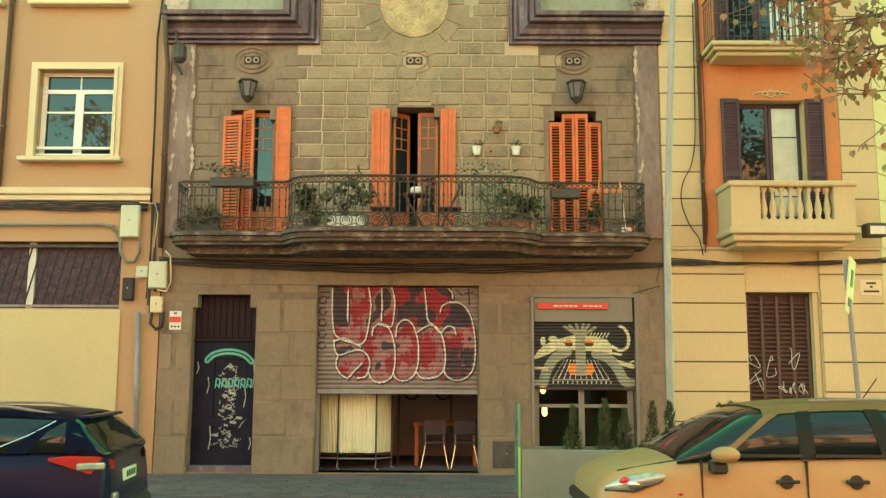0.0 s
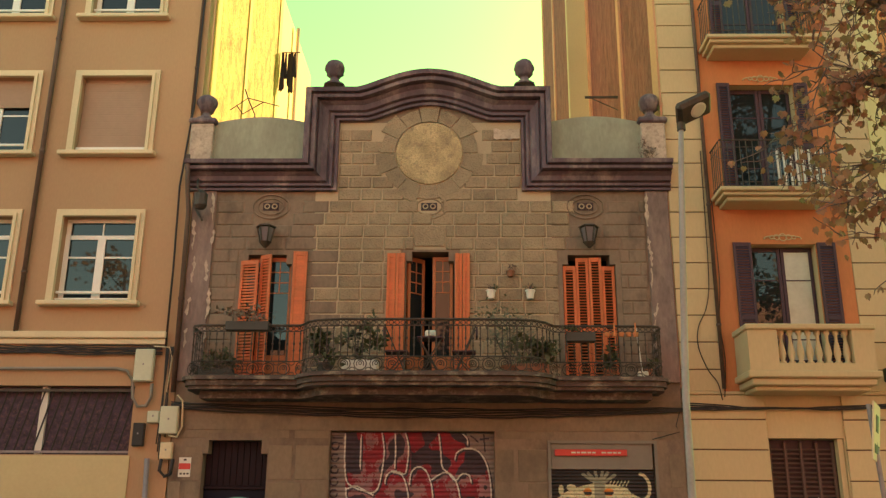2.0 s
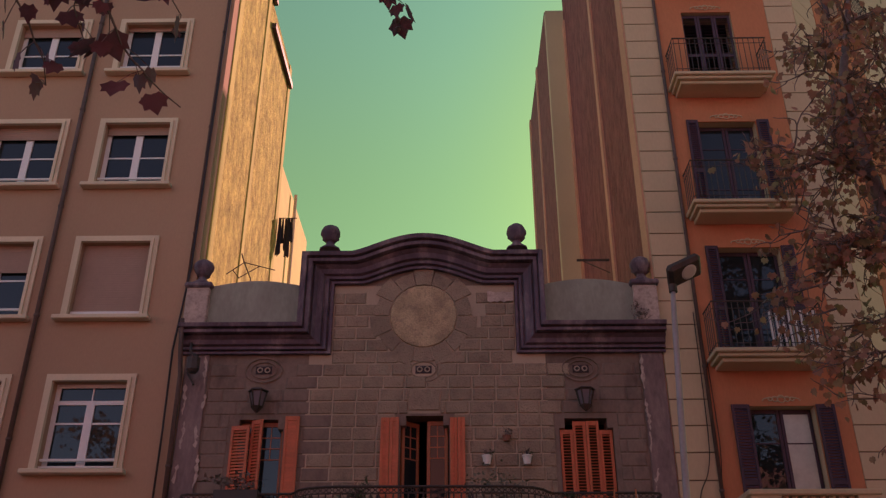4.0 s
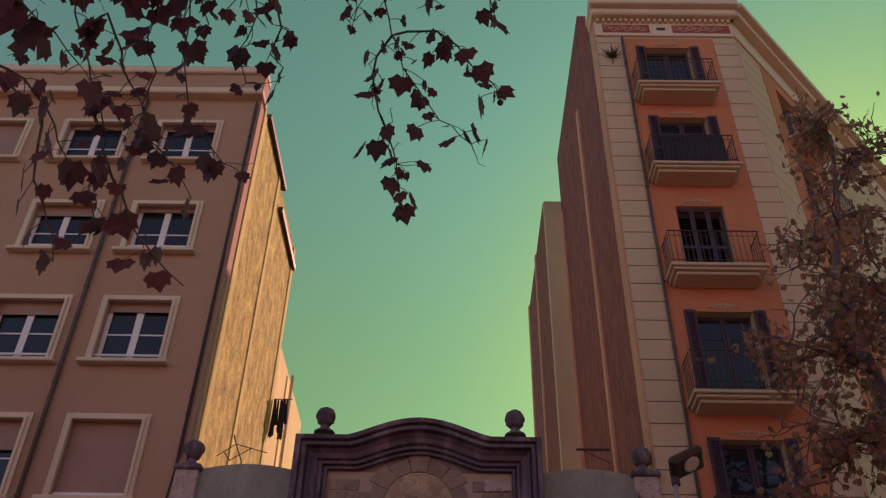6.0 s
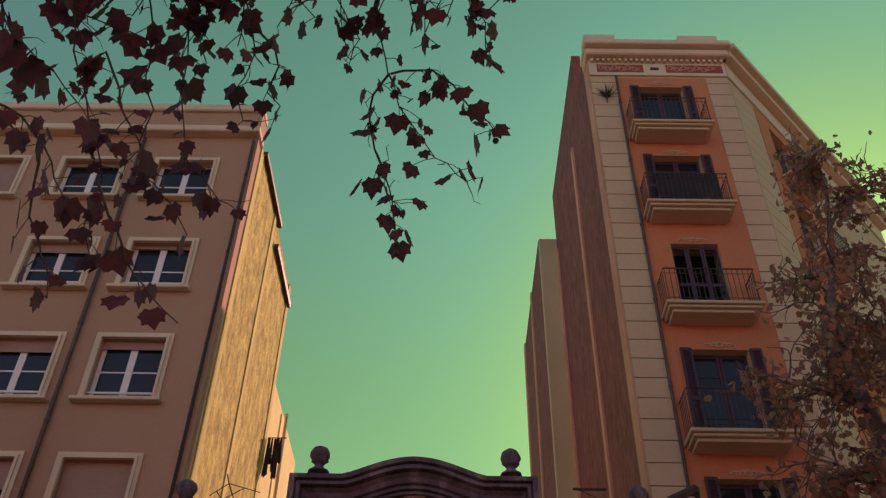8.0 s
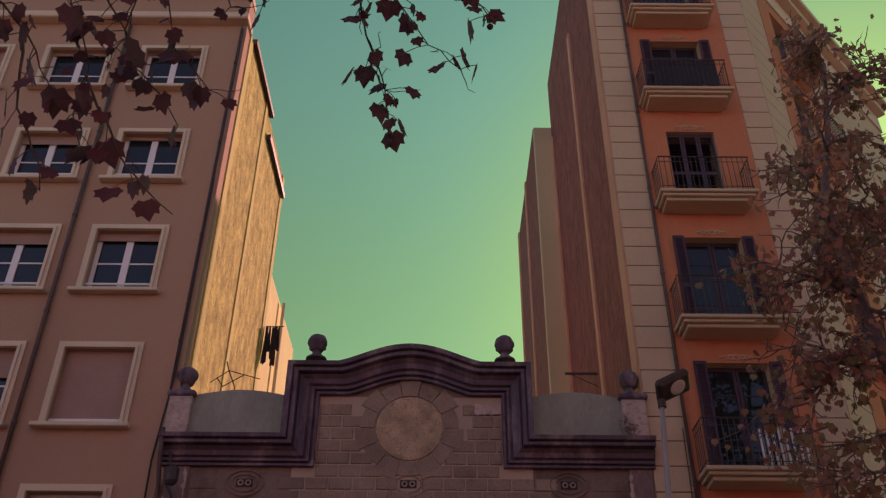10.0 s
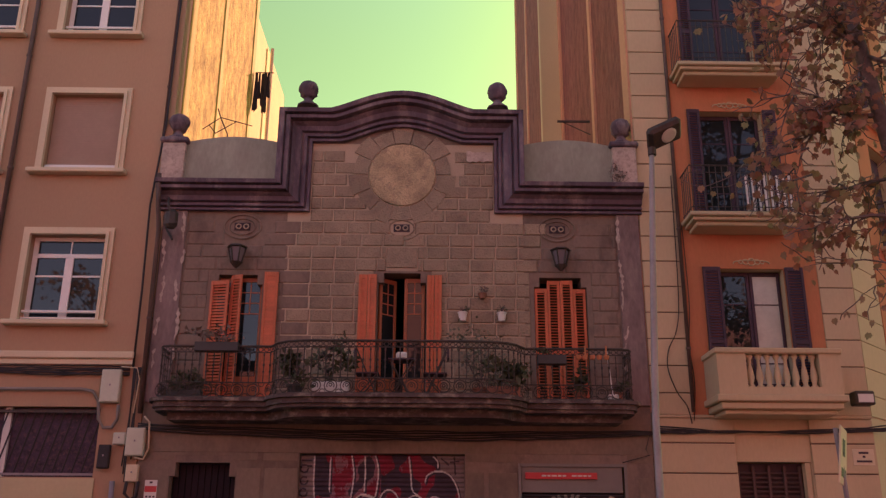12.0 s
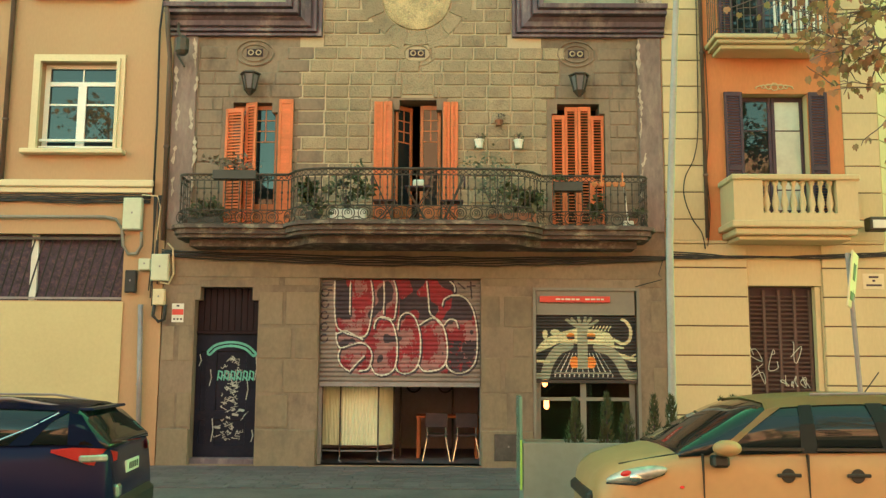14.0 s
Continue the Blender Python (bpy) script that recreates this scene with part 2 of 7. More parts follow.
def build_ground():
    g = part("ground", bx(-400, 400, -400, 600, -1.2, -0.6), JOINT)
    tagged(g, "bare ground reaching to the horizon", "ground", kind="structure")
    r = part("road", bx(-120, 120, -6.0, KERBY - 0.16, -0.6, ROADZ), ROAD)
    tagged(r, "grey asphalt road with parked cars", "road", kind="structure")
    p = part("pavement", slab_slope(-60, 60, KERBY, 16.02, -0.6, -0.075, -0.03), CONCRETE)
    tagged(p, "grey paved sidewalk before the shop", "pavement", kind="structure")
    n = part("pavement_near", bx(-60, 60, -14, -6.0, -0.6, ROADZ + 0.14), PAVE)
    tagged(n, "sidewalk on the opposite side of the road", "pavement", kind="structure")
    k = part("kerb", bx(-60, 60, KERBY - 0.16, KERBY - 0.003, -0.6, -0.07, bevel=0.02), PAVE)
    tagged(k, "grey granite kerb along the road", "kerb", kind="structure")
    return p


def slab_slope(x0, x1, y0, y1, z0, za, zb):
    bm = bx(x0, x1, y0, y1, z0, za)
    for v in bm.verts:
        if v.co.y > y1 - 0.01 and v.co.z > z0 + 0.01:
            v.co.z = zb
    return bm


PAVEMENT = build_ground()

# ---- the low house in the middle ----
FY = 16.0
HX0, HX1 = -5.06, 3.86
CX = -0.62
DOORS = [(-4.04, -3.13, 6.36), (-1.01, -0.13, 6.42), (1.86, 2.83, 6.36)]   # balcony doors: x from, x to, top


def house_outline():
    """The raised front of the low house: shoulders and an arched pediment."""
    pts = [(-2.95, 8.2), (-2.95, 9.66), (-1.98, 9.66)]
    for i in range(1, 16):
        a = -1.98 + 2.72 * i / 16
        pts.append((a, 9.66 + 0.36 * (0.5 + 0.5 * math.cos(math.pi * (a - CX) / 1.36)) ** 0.62))
    return pts + [(0.74, 9.66), (1.68, 9.66), (1.68, 8.2)]


def peel(x, z0, z1, seed):
    """A ragged upright strip of old whitewash, broken in places."""
    rng = random.Random(seed)
    bm = bmesh.new()
    z = z0
    while z < z1:
        top = min(z + rng.uniform(0.25, 0.7), z1)
        n = max(3, int((top - z) / 0.05))
        mid = x + rng.uniform(-0.03, 0.03)
        left, right = [], []
        for i in range(n + 1):
            mid += rng.gauss(0, 0.011)
            half = (0.006 + 0.04 * rng.random() ** 1.6) * (0.3 if i in (0, n) else 1)
            left.append((mid - half, z + (top - z) * i / n)), right.append((mid + half * 0.8, z + (top - z) * i / n))
        prism(bm, left + right[::-1], FY - 0.056, FY - 0.03)
        z = top + rng.uniform(0.02, 0.3)
    return bm


def build_house():
    holes = [(-4.49, -3.36, 0, 2.85), (-4.40, -3.47, 2.8, 3.08), (-2.28, 0.58, 0, 3.25), (1.53, 3.33, 0, 3.06)]
    for a, b, t in DOORS:
        holes += [(a, b, 4.1, t - 0.08), (a + 0.1, b - 0.1, t - 0.12, t + 0.1)]
    w = part("wall_house", wall(HX0, HX1, -0.2, 8.2, FY, FY + 0.42, holes), SMOOTH)
    tagged(w, "weathered brown stone front of a low old house", "facade", kind="structure")
    part("mortar_bed", wall(-2.75, 1.68, 4.12, 7.7, FY - 0.004, FY - 0.0005, [(-1.12, -0.02, 4.0, 6.56)]), MORTAR, w)
    part("mortar_bed", wall(-2.34, 1.14, 7.702, 9.12, FY - 0.004, FY - 0.0005, []), MORTAR, w)
    part("pediment", prism(bmesh.new(), house_outline(), FY, FY + 0.42), SMOOTH, w)
    for a, b, name in ((HX0, HX0 + 0.3, "side_wall"), (HX1 - 0.3, HX1, "side_wall")):
        part(name, bx(a, b, FY + 0.42, 26, -0.2, 8.3), SMOOTH, w)
    part("back_wall", bx(HX0 + 0.3, HX1 - 0.3, 25.7, 26, -0.2, 8.3), SMOOTH, w)
    roof = part("roof", bx(HX0 + 0.3, HX1 - 0.3, FY + 0.42, 25.7, 8.0, 8.2), MOULD, w)
    # floors, and linings of the rooms, most painted near black for their shade
    for x0, x1 in ((HX0 + 0.001, -4.62), (3.44, HX1 - 0.001)):
        part("corner_pilaster", bx(x0, x1, FY - 0.05, FY - 0.0005, 4.1, 7.7, bevel=0.012), FLAKE, w, "flaking plaster on the corner strip")
    for x, seed in ((-4.66, 3), (-4.95, 4), (3.47, 5)):
        part("peeling_streak", peel(x, 4.7, 7.66, seed), PEEL, w, "ragged pale streak of peeling whitewash")
    part("upper_floor", bx(HX0 + 0.3, HX1 - 0.3, FY + 0.42, 25.7, 3.75, 4.08), DARKWOOD, w)
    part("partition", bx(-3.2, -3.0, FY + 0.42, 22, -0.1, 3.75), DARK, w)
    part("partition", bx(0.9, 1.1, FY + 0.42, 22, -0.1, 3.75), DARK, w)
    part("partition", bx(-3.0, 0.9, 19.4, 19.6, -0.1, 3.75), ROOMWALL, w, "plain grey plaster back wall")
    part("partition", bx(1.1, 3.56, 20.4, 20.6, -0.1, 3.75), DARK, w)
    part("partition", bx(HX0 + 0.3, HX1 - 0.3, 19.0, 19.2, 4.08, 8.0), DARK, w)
    part("shop_floor", bx(-3.0, 3.56, FY + 0.02, 20.4, -0.1, 0.0), PAVE, w)
    return w


FLAKE = mat("flaking_plaster", (0.24, 0.16, 0.14), 0.95, var=0.4, big=2.0, fine=16, bump=0.8, depth=0.02, dirt=(0.42, 0.31, 0.24), amount=0.5, streak=2.6)
PEEL = mat("peeling_whitewash", (0.52, 0.4, 0.31), 0.95, var=0.3, big=4, fine=20, bump=0.8, depth=0.01, dirt=(0.3, 0.2, 0.16), amount=0.8)
HOUSE = build_house()


def moulding():
    """The stepped cornice that runs along the front and climbs round the pediment."""
    def arch(z, h, a, b, n):
        return [(a + (b - a) * i / n, z + h * (0.5 + 0.5 * math.cos(math.pi * ((a + (b - a) * i / n) - CX) / ((b - a) / 2))) ** 0.62) for i in range(n + 1)]
    n = 18
    inner = [(-5.17, 7.7), (-2.35, 7.7), (-2.35, 9.14)] + arch(9.14, 0.32, -1.78, 0.54, n) + [(1.15, 9.14), (1.15, 7.7), (3.92, 7.7)]
    outer = [(-5.17, 8.2), (-2.95, 8.2), (-2.95, 9.68)] + arch(9.68, 0.38, -1.98, 0.74, n) + [(1.68, 9.68), (1.68, 8.2), (3.92, 8.2)]
    prof = [(0.0, 0.0), (0.0, 0.1), (0.08, 0.1), (0.1, 0.045), (0.14, 0.045), (0.16, 0.13), (0.24, 0.13), (0.26, 0.09), (0.3, 0.09), (0.34, 0.16), (0.5, 0.19), (0.6, 0.27),
            (0.62, 0.22), (0.66, 0.22), (0.68, 0.36), (0.8, 0.36), (0.82, 0.31), (0.84, 0.31), (0.86, 0.42), (1.0, 0.44), (1.03, 0.41), (1.03, 0.0)]
    bm = bmesh.new()
    rows = []
    for (a, b), (c, d) in zip(inner, outer):
        rows.append([bm.verts.new((a + (c - a) * s, FY - y, b + (d - b) * s)) for s, y in prof])
    for r, q in zip(rows, rows[1:]):
        for i in range(len(prof) - 1):
            bm.faces.new((r[i], q[i], q[i + 1], r[i + 1]))
    bm.faces.new(rows[0]), bm.faces.new(rows[-1][::-1])
    bmesh.ops.recalc_face_normals(bm, faces=bm.faces)
    return part("cornice", bm, MOULD, HOUSE, "soot-stained stepped stone cornice")


moulding()


def parapets():
    for x0, x1, pier in ((-4.76, -2.95, (-5.2, -4.76)), (1.68, 3.42, (3.42, 3.88))):
        top = [(x0 + (x1 - x0) * i / 10, 9.12 + 0.12 * math.sin(math.pi * i / 10)) for i in range(11)]
        part("parapet", prism(bmesh.new(), [(x0, 8.21)] + top + [(x1, 8.21)], FY - 0.03, FY + 0.25), GREEN_RENDER, HOUSE, "stained pale green parapet panel")
        a, b = pier
        part("pier", bx(a, b, FY - 0.14, FY + 0.3, 8.23, 9.06, bevel=0.015), PEEL, HOUSE, "flaking cream pier")
        part("pier_cap", bx(a - 0.05, b + 0.05, FY - 0.19, FY + 0.34, 9.06, 9.17, bevel=0.03), MOULD, HOUSE)


parapets()
rng_patch = random.Random(15)
part("bare_patch", prism(bmesh.new(), [(0.62 + 0.5 * i / 8, 8.76 + rng_patch.uniform(-0.02, 0.02)) for i in range(9)] + [(1.12 - 0.5 * i / 8, 8.97 + rng_patch.uniform(-0.03, 0.02)) for i in range(9)], FY - 0.047, FY - 0.02), PEEL, HOUSE, "pale bare patch where plaster has come away")

# ---- balcony of the low house ----
BALC = [(-4.68, 16.0), (-4.68, 15.48), (-4.63, 15.36), (-4.5, 15.3), (-2.78, 15.3), (-2.7, 15.2), (-2.6, 15.02), (-2.42, 14.87), (-2.15, 14.79), (-1.9, 14.77),
        (0.72, 14.77), (0.97, 14.79), (1.24, 14.87), (1.42, 15.02), (1.52, 15.2), (1.6, 15.3), (3.26, 15.3), (3.39, 15.36), (3.44, 15.48), (3.44, 16.0)]


def offset(pts, d):
    """The plan line moved outwards by d."""
    out = []
    for i, p in enumerate(pts):
        a, b = Vector(pts[max(i - 1, 0)]), Vector(pts[min(i + 1, len(pts) - 1)])
        t = (b - a).normalized()
        out.append((p[0] + t.y * d if i not in (0,) else p[0] - d, p[1] - t.x * d) if 0 < i < len(pts) - 1 else (p[0] + (d if i else -d), p[1]))
    return out


# stains and pale chips, on a base darkened for the shade under the balcony
SLABM = mat("stained_shaded_slab", (0.1, 0.065, 0.055), 0.9, var=0.5, big=1.6, fine=14, bump=0.7, depth=0.01, dirt=(0.5, 0.4, 0.28), amount=0.6, streak=0.7)


def balcony_slab():
    th = thing("balcony", "old stone balcony slab with moulded edge and peeling paint", "balcony", (CX, 15.5, 3.8), kind="structure")
    for d, z0, z1, m in ((0.13, 4.02, 4.08, SLABM), (0.07, 3.93, 4.017, SLABM), (0.02, 3.87, 3.927, SLABM), (-0.2, 3.74, 3.867, SLABM)):
        pts = [(x, y if y < 15.99 else FY - 0.003) for x, y in offset(BALC, d)]
        part("moulding", slab(bmesh.new(), pts, z0, z1), m, th)
    return th


balcony_slab()

# ---- building with ochre render ----
LX1 = -5.08
LCOLS = [(-7.48, -6.08), (-9.88, -8.42), (-12.4, -10.95)]
LROWS = [5.55, 8.5, 11.47, 14.4, 17.25]
LTOPS = [7.2, 10.12, 13.0, 15.78, 18.56]


def build_ochre():
    holes = [(a, b, z, t) for a, b in LCOLS for z, t in zip(LROWS, LTOPS)]
    holes.append((-13.6, -5.8, 2.82, 4.02))
    w = part("wall_ochre", wall(-18, LX1, -0.2, 19.5, FY, FY + 0.4, holes), OCHRE)
    tagged(w, "ochre rendered front of a tall apartment building", "facade", kind="structure")
    part("low_wall", bx(-18, -5.76, FY - 0.03, FY - 0.003, -0.1, 2.8), PALE, w, "pale yellow painted low wall")
    part("string_course", bx(-18, LX1 - 0.22, FY - 0.12, FY - 0.003, 4.86, 4.99, bevel=0.02), TRIM, w)
    part("string_course", bx(-18, LX1 - 0.22, FY - 0.07, FY - 0.003, 4.76, 4.857, bevel=0.01), TRIM, w)
    part("eaves", bx(-18.2, LX1 + 0.05, FY - 0.28, FY + 0.4, 19.5, 19.72, bevel=0.03), TRIM, w)
    part("eaves", bx(-18.2, LX1 + 0.02, FY - 0.14, FY + 0.4, 19.723, 20.35), OCHRE, w)
    part("eaves", bx(-18.2, LX1 + 0.04, FY - 0.24, FY + 0.4, 20.353, 20.6, bevel=0.03), TRIM, w)
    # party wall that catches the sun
    s = part("party_wall", bx(LX1 - 0.3, LX1, FY + 0.4, 22.2, -0.2, 19.6), SUNBRICK, w, "rough ochre-brown party wall in the sun")
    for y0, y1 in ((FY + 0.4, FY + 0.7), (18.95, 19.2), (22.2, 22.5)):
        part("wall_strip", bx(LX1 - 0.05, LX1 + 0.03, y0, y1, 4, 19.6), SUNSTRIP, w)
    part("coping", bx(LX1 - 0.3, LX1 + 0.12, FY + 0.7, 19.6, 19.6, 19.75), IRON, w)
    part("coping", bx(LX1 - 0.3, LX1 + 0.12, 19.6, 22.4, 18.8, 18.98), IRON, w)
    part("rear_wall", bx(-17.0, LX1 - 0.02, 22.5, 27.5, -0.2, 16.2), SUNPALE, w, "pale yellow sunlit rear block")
    # near-black sheet behind the windows: the rooms' shade put into its colour
    part("shade_lining", bx(-17.9, LX1 - 0.3, FY + 2.2, FY + 2.4, -0.2, 19.5), DARK, w)
    part("roof", bx(-18, LX1 - 0.3, FY + 0.4, 22.2, 19.3, 19.5), MOULD, w)
    part("far_wall", bx(-18, -17.7, FY + 0.4, 27.5, -0.2, 19.3), OCHRE, w)
    return w


OCHRE_WALL = build_ochre()

# ---- building with orange front ----
RX0, RX1 = 3.88, 7.75
RDOORS = [(5.32, 6.5, 4.25, 6.66), (5.2, 6.42, 7.6, 9.9), (5.2, 6.42, 10.75, 12.92), (5.2, 6.32, 13.95, 15.95), (5.2, 6.42, 17.0, 19.0), (5.2, 6.4, 19.85, 21.8)]


def build_orange():
    holes = [*RDOORS, (5.31, 6.6, 0.0, 3.16)]
    w = part("wall_orange", wall(RX0, RX1, -0.2, 22.3, FY, FY + 0.4, holes), CREAM)
    tagged(w, "cream and orange rendered front of a tall corner building", "facade", kind="structure")
    part("orange_field", wall(4.605, 7.115, 3.96, 22.2, FY - 0.035, FY - 0.003, RDOORS), ORANGE, w, "orange painted render field")
    part("frieze", bx(RX0, RX1, FY - 0.06, FY + 0.4, 22.3, 22.95), TRIM, w)
    part("cornice", bx(RX0 - 0.1, RX1 + 0.12, FY - 0.32, FY + 0.4, 22.953, 23.2, bevel=0.04), TRIM, w)
    part("cornice", bx(RX0 - 0.14, RX1 + 0.18, FY - 0.5, FY + 0.4, 23.203, 23.4, bevel=0.03), TRIM, w)
    part("parapet", bx(RX0, RX1, FY - 0.1, FY + 0.3, 23.403, 23.8), TRIM, w)
    for x0, x1 in ((RX0 - 0.05, 4.75), (6.6, RX1)):
        part("parapet_pier", bx(x0, x1, FY - 0.14, FY + 0.34, 23.8, 24.1, bevel=0.02), TRIM, w)
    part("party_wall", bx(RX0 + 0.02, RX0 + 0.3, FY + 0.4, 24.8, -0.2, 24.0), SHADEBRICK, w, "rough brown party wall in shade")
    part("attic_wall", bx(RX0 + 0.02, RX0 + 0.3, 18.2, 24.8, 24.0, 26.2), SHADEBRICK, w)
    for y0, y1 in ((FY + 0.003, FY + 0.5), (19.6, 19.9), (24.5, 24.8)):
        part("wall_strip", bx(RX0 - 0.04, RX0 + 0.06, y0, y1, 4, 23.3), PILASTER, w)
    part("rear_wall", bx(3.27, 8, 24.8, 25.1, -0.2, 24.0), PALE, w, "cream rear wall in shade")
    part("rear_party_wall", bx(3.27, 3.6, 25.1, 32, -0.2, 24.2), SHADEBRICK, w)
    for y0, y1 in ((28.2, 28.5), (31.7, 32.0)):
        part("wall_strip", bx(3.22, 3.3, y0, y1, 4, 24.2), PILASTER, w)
    # dark sheet added behind the balcony doors in place of unlit rooms
    part("shade_lining", bx(RX0 + 0.3, RX1, FY + 2.2, FY + 2.4, -0.2, 22.3), DARK, w)
    # chamfered corner that turns away from the street
    c = thing("corner_wall", "cream and orange chamfered corner of the tall building", "facade", (RX1, FY, 0), kind="structure")
    m = Matrix.Translation((RX1, FY, 0)) @ Matrix.Rotation(radians(45), 4, "Z")
    bm = wall(0, 10, -0.2, 22.3, 0, 0.4, [(2.0, 3.2, z0, z1) for _, _, z0, z1 in RDOORS])
    bm.transform(m)
    part("wall", bm, CREAM, c)
    bm = wall(1.3, 4.0, 3.96, 22.2, -0.035, -0.003, [(2.0, 3.2, z0, z1) for _, _, z0, z1 in RDOORS])
    bm.transform(m)
    part("orange_field", bm, ORANGE, c)
    for d, z0, z1 in ((0.06, 22.3, 22.95), (0.32, 22.953, 23.2), (0.5, 23.203, 23.4), (0.1, 23.403, 23.8)):
        bm = bx(0.0 if d < 0.2 else -0.08, 10, -d, 0.4, z0, z1)
        bm.transform(m)
        part("cornice", bm, TRIM, c)
    # the same near-black lining, for the shade behind the corner's openings
    bm = bx(0.2, 10, 1.4, 1.6, -0.2, 22.3)
    bm.transform(m)
    part("shade_lining", bm, DARK, c)
    part("roof", slab(bmesh.new(), [(RX0 + 0.3, FY + 0.4), (RX1, FY + 0.4), (RX1 + 6.7, FY + 7.1), (RX1 + 6.7, 24.8), (RX0 + 0.3, 24.8)], 22.4, 22.6), MOULD, c)
    return w, c


ORANGE_WALL, CORNER = build_orange()
# ---- unseen houses added across the road to bounce warm sunlight ----
ROSE = mat("rose_bounce_render", (0.6, 0.32, 0.34), 0.9, var=0.15)


def build_opposite():
    w = thing("wall_bounce", "unseen facades added across the road to bounce warm light", "facade", (0, -16, 0), kind="structure")
    # heights set how much sky they block and what the panes mirror
    for x0, x1, h, m in ((-60, -15, 13, ROSE), (-15, -6, 11, ROSE), (-6, 11, 24, ROSE), (11, 30, 13.5, ROSE), (30, 60, 20, ROSE)):
        holes = [(x, x + 1.2, z, z + 2.0) for x in np.arange(x0 + 1.5, x1 - 2, 3.2) for z in np.arange(1, h - 3, 3.1)]
        part("facade_block", wall(x0, x1, -0.2, h, -16.4, -16, holes), m, w)
        # near-black backing: shade of the rooms behind these openings, as colour
        part("facade_back", bx(x0, x1, -18, -17.7, -0.2, h), DARK, w)


build_opposite()

# ---- joinery of the low house ----
WOODLIGHT = mat("orange_door_paint", (0.5, 0.14, 0.035), 0.55, var=0.25, big=2, fine=30, bump=0.2)
CURTAIN = mat("white_curtain", (0.75, 0.72, 0.6), 0.9, var=0.1, big=3, fine=20)
LOUVRE = mesh_of(bx(-0.5, 0.5, -0.022, 0.022, -0.004, 0.004), SHUTTER)
LOUVRE_DARK = mesh_of(bx(-0.5, 0.5, -0.022, 0.022, -0.004, 0.004), DARKWOOD)


def shutter_leaf(label, x0, x1, z0, z1, y, turn=0.0, dark=False, tilt=38, slot=0.055, hinge="l"):
    """A louvred leaf standing at y; turn swings it about its hinge, towards the street for plus."""
    m = DARKWOOD if dark else SHUTTER
    th = thing("shutter", label, "shutter", (x0 if hinge == "l" else x1, y, z0), group="louvred shutters")
    st = 0.05
    mid = z0 + 0.42 * (z1 - z0)
    for a, b in ((x0, x0 + st), (x1 - st, x1)):
        part("stile", bx(a, b, y - 0.02, y + 0.02, z0, z1, bevel=0.004), m, th)
    for a, b in ((z0, z0 + 0.1), (mid - 0.04, mid + 0.04), (z1 - 0.08, z1)):
        part("rail", bx(x0 + st + 0.001, x1 - st - 0.001, y - 0.018, y + 0.018, a, b), m, th)
    for a, b in ((z0 + 0.1, mid - 0.04), (mid + 0.04, z1 - 0.08)):
        n = int((b - a) / slot)
        for i in range(n):
            put("slat", LOUVRE_DARK if dark else LOUVRE, th, at=Matrix.Translation(((x0 + x1) / 2, y, a + (i + 0.5) * (b - a) / n)) @ Matrix.Rotation(radians(tilt), 4, "X") @ Matrix.Diagonal((x1 - x0 - 2 * st, 1, 1, 1)))
    if turn:
        th.matrix_basis = th.matrix_basis @ Matrix.Rotation(radians(turn), 4, "Z")
    return th


def glazed_leaf(x0, x1, z0, z1, y, m, turn=0.0, hinge="l", bars=3, kick=0.5, pane=None, label="glazed wooden balcony door leaf"):
    th = thing("door_leaf", label, "door", (x0 if hinge == "l" else x1, y, z0), group="balcony door leaves")
    st = 0.06
    for a, b in ((x0, x0 + st), (x1 - st, x1)):
        part("stile", bx(a, b, y - 0.025, y + 0.025, z0, z1, bevel=0.005), m, th)
    for a, b in ((z0, z0 + kick), (z1 - 0.08, z1)):
        part("rail", bx(x0 + st + 0.001, x1 - st - 0.001, y - 0.022, y + 0.022, a, b), m, th)
    part("pane", bx(x0 + st, x1 - st, y - 0.004, y + 0.004, z0 + kick, z1 - 0.08), pane or GLASS, th)
    zz = [z1 - 0.08 - 0.2 * (i + 1) for i in range(bars)] if bars > 1 else [z0 + 0.28 * (z1 - z0), z0 + 0.74 * (z1 - z0)]
    for z in zz:
        part("glazing_bar", bx(x0 + st, x1 - st, y - 0.015, y + 0.015, z - 0.01, z + 0.01), m, th)
    if bars > 1:
        part("glazing_bar", bx((x0 + x1) / 2 - 0.01, (x0 + x1) / 2 + 0.01, y - 0.014, y + 0.014, zz[-1], z1 - 0.08), m, th)
    if turn:
        th.matrix_basis = th.matrix_basis @ Matrix.Rotation(radians(turn), 4, "Z")
    return th


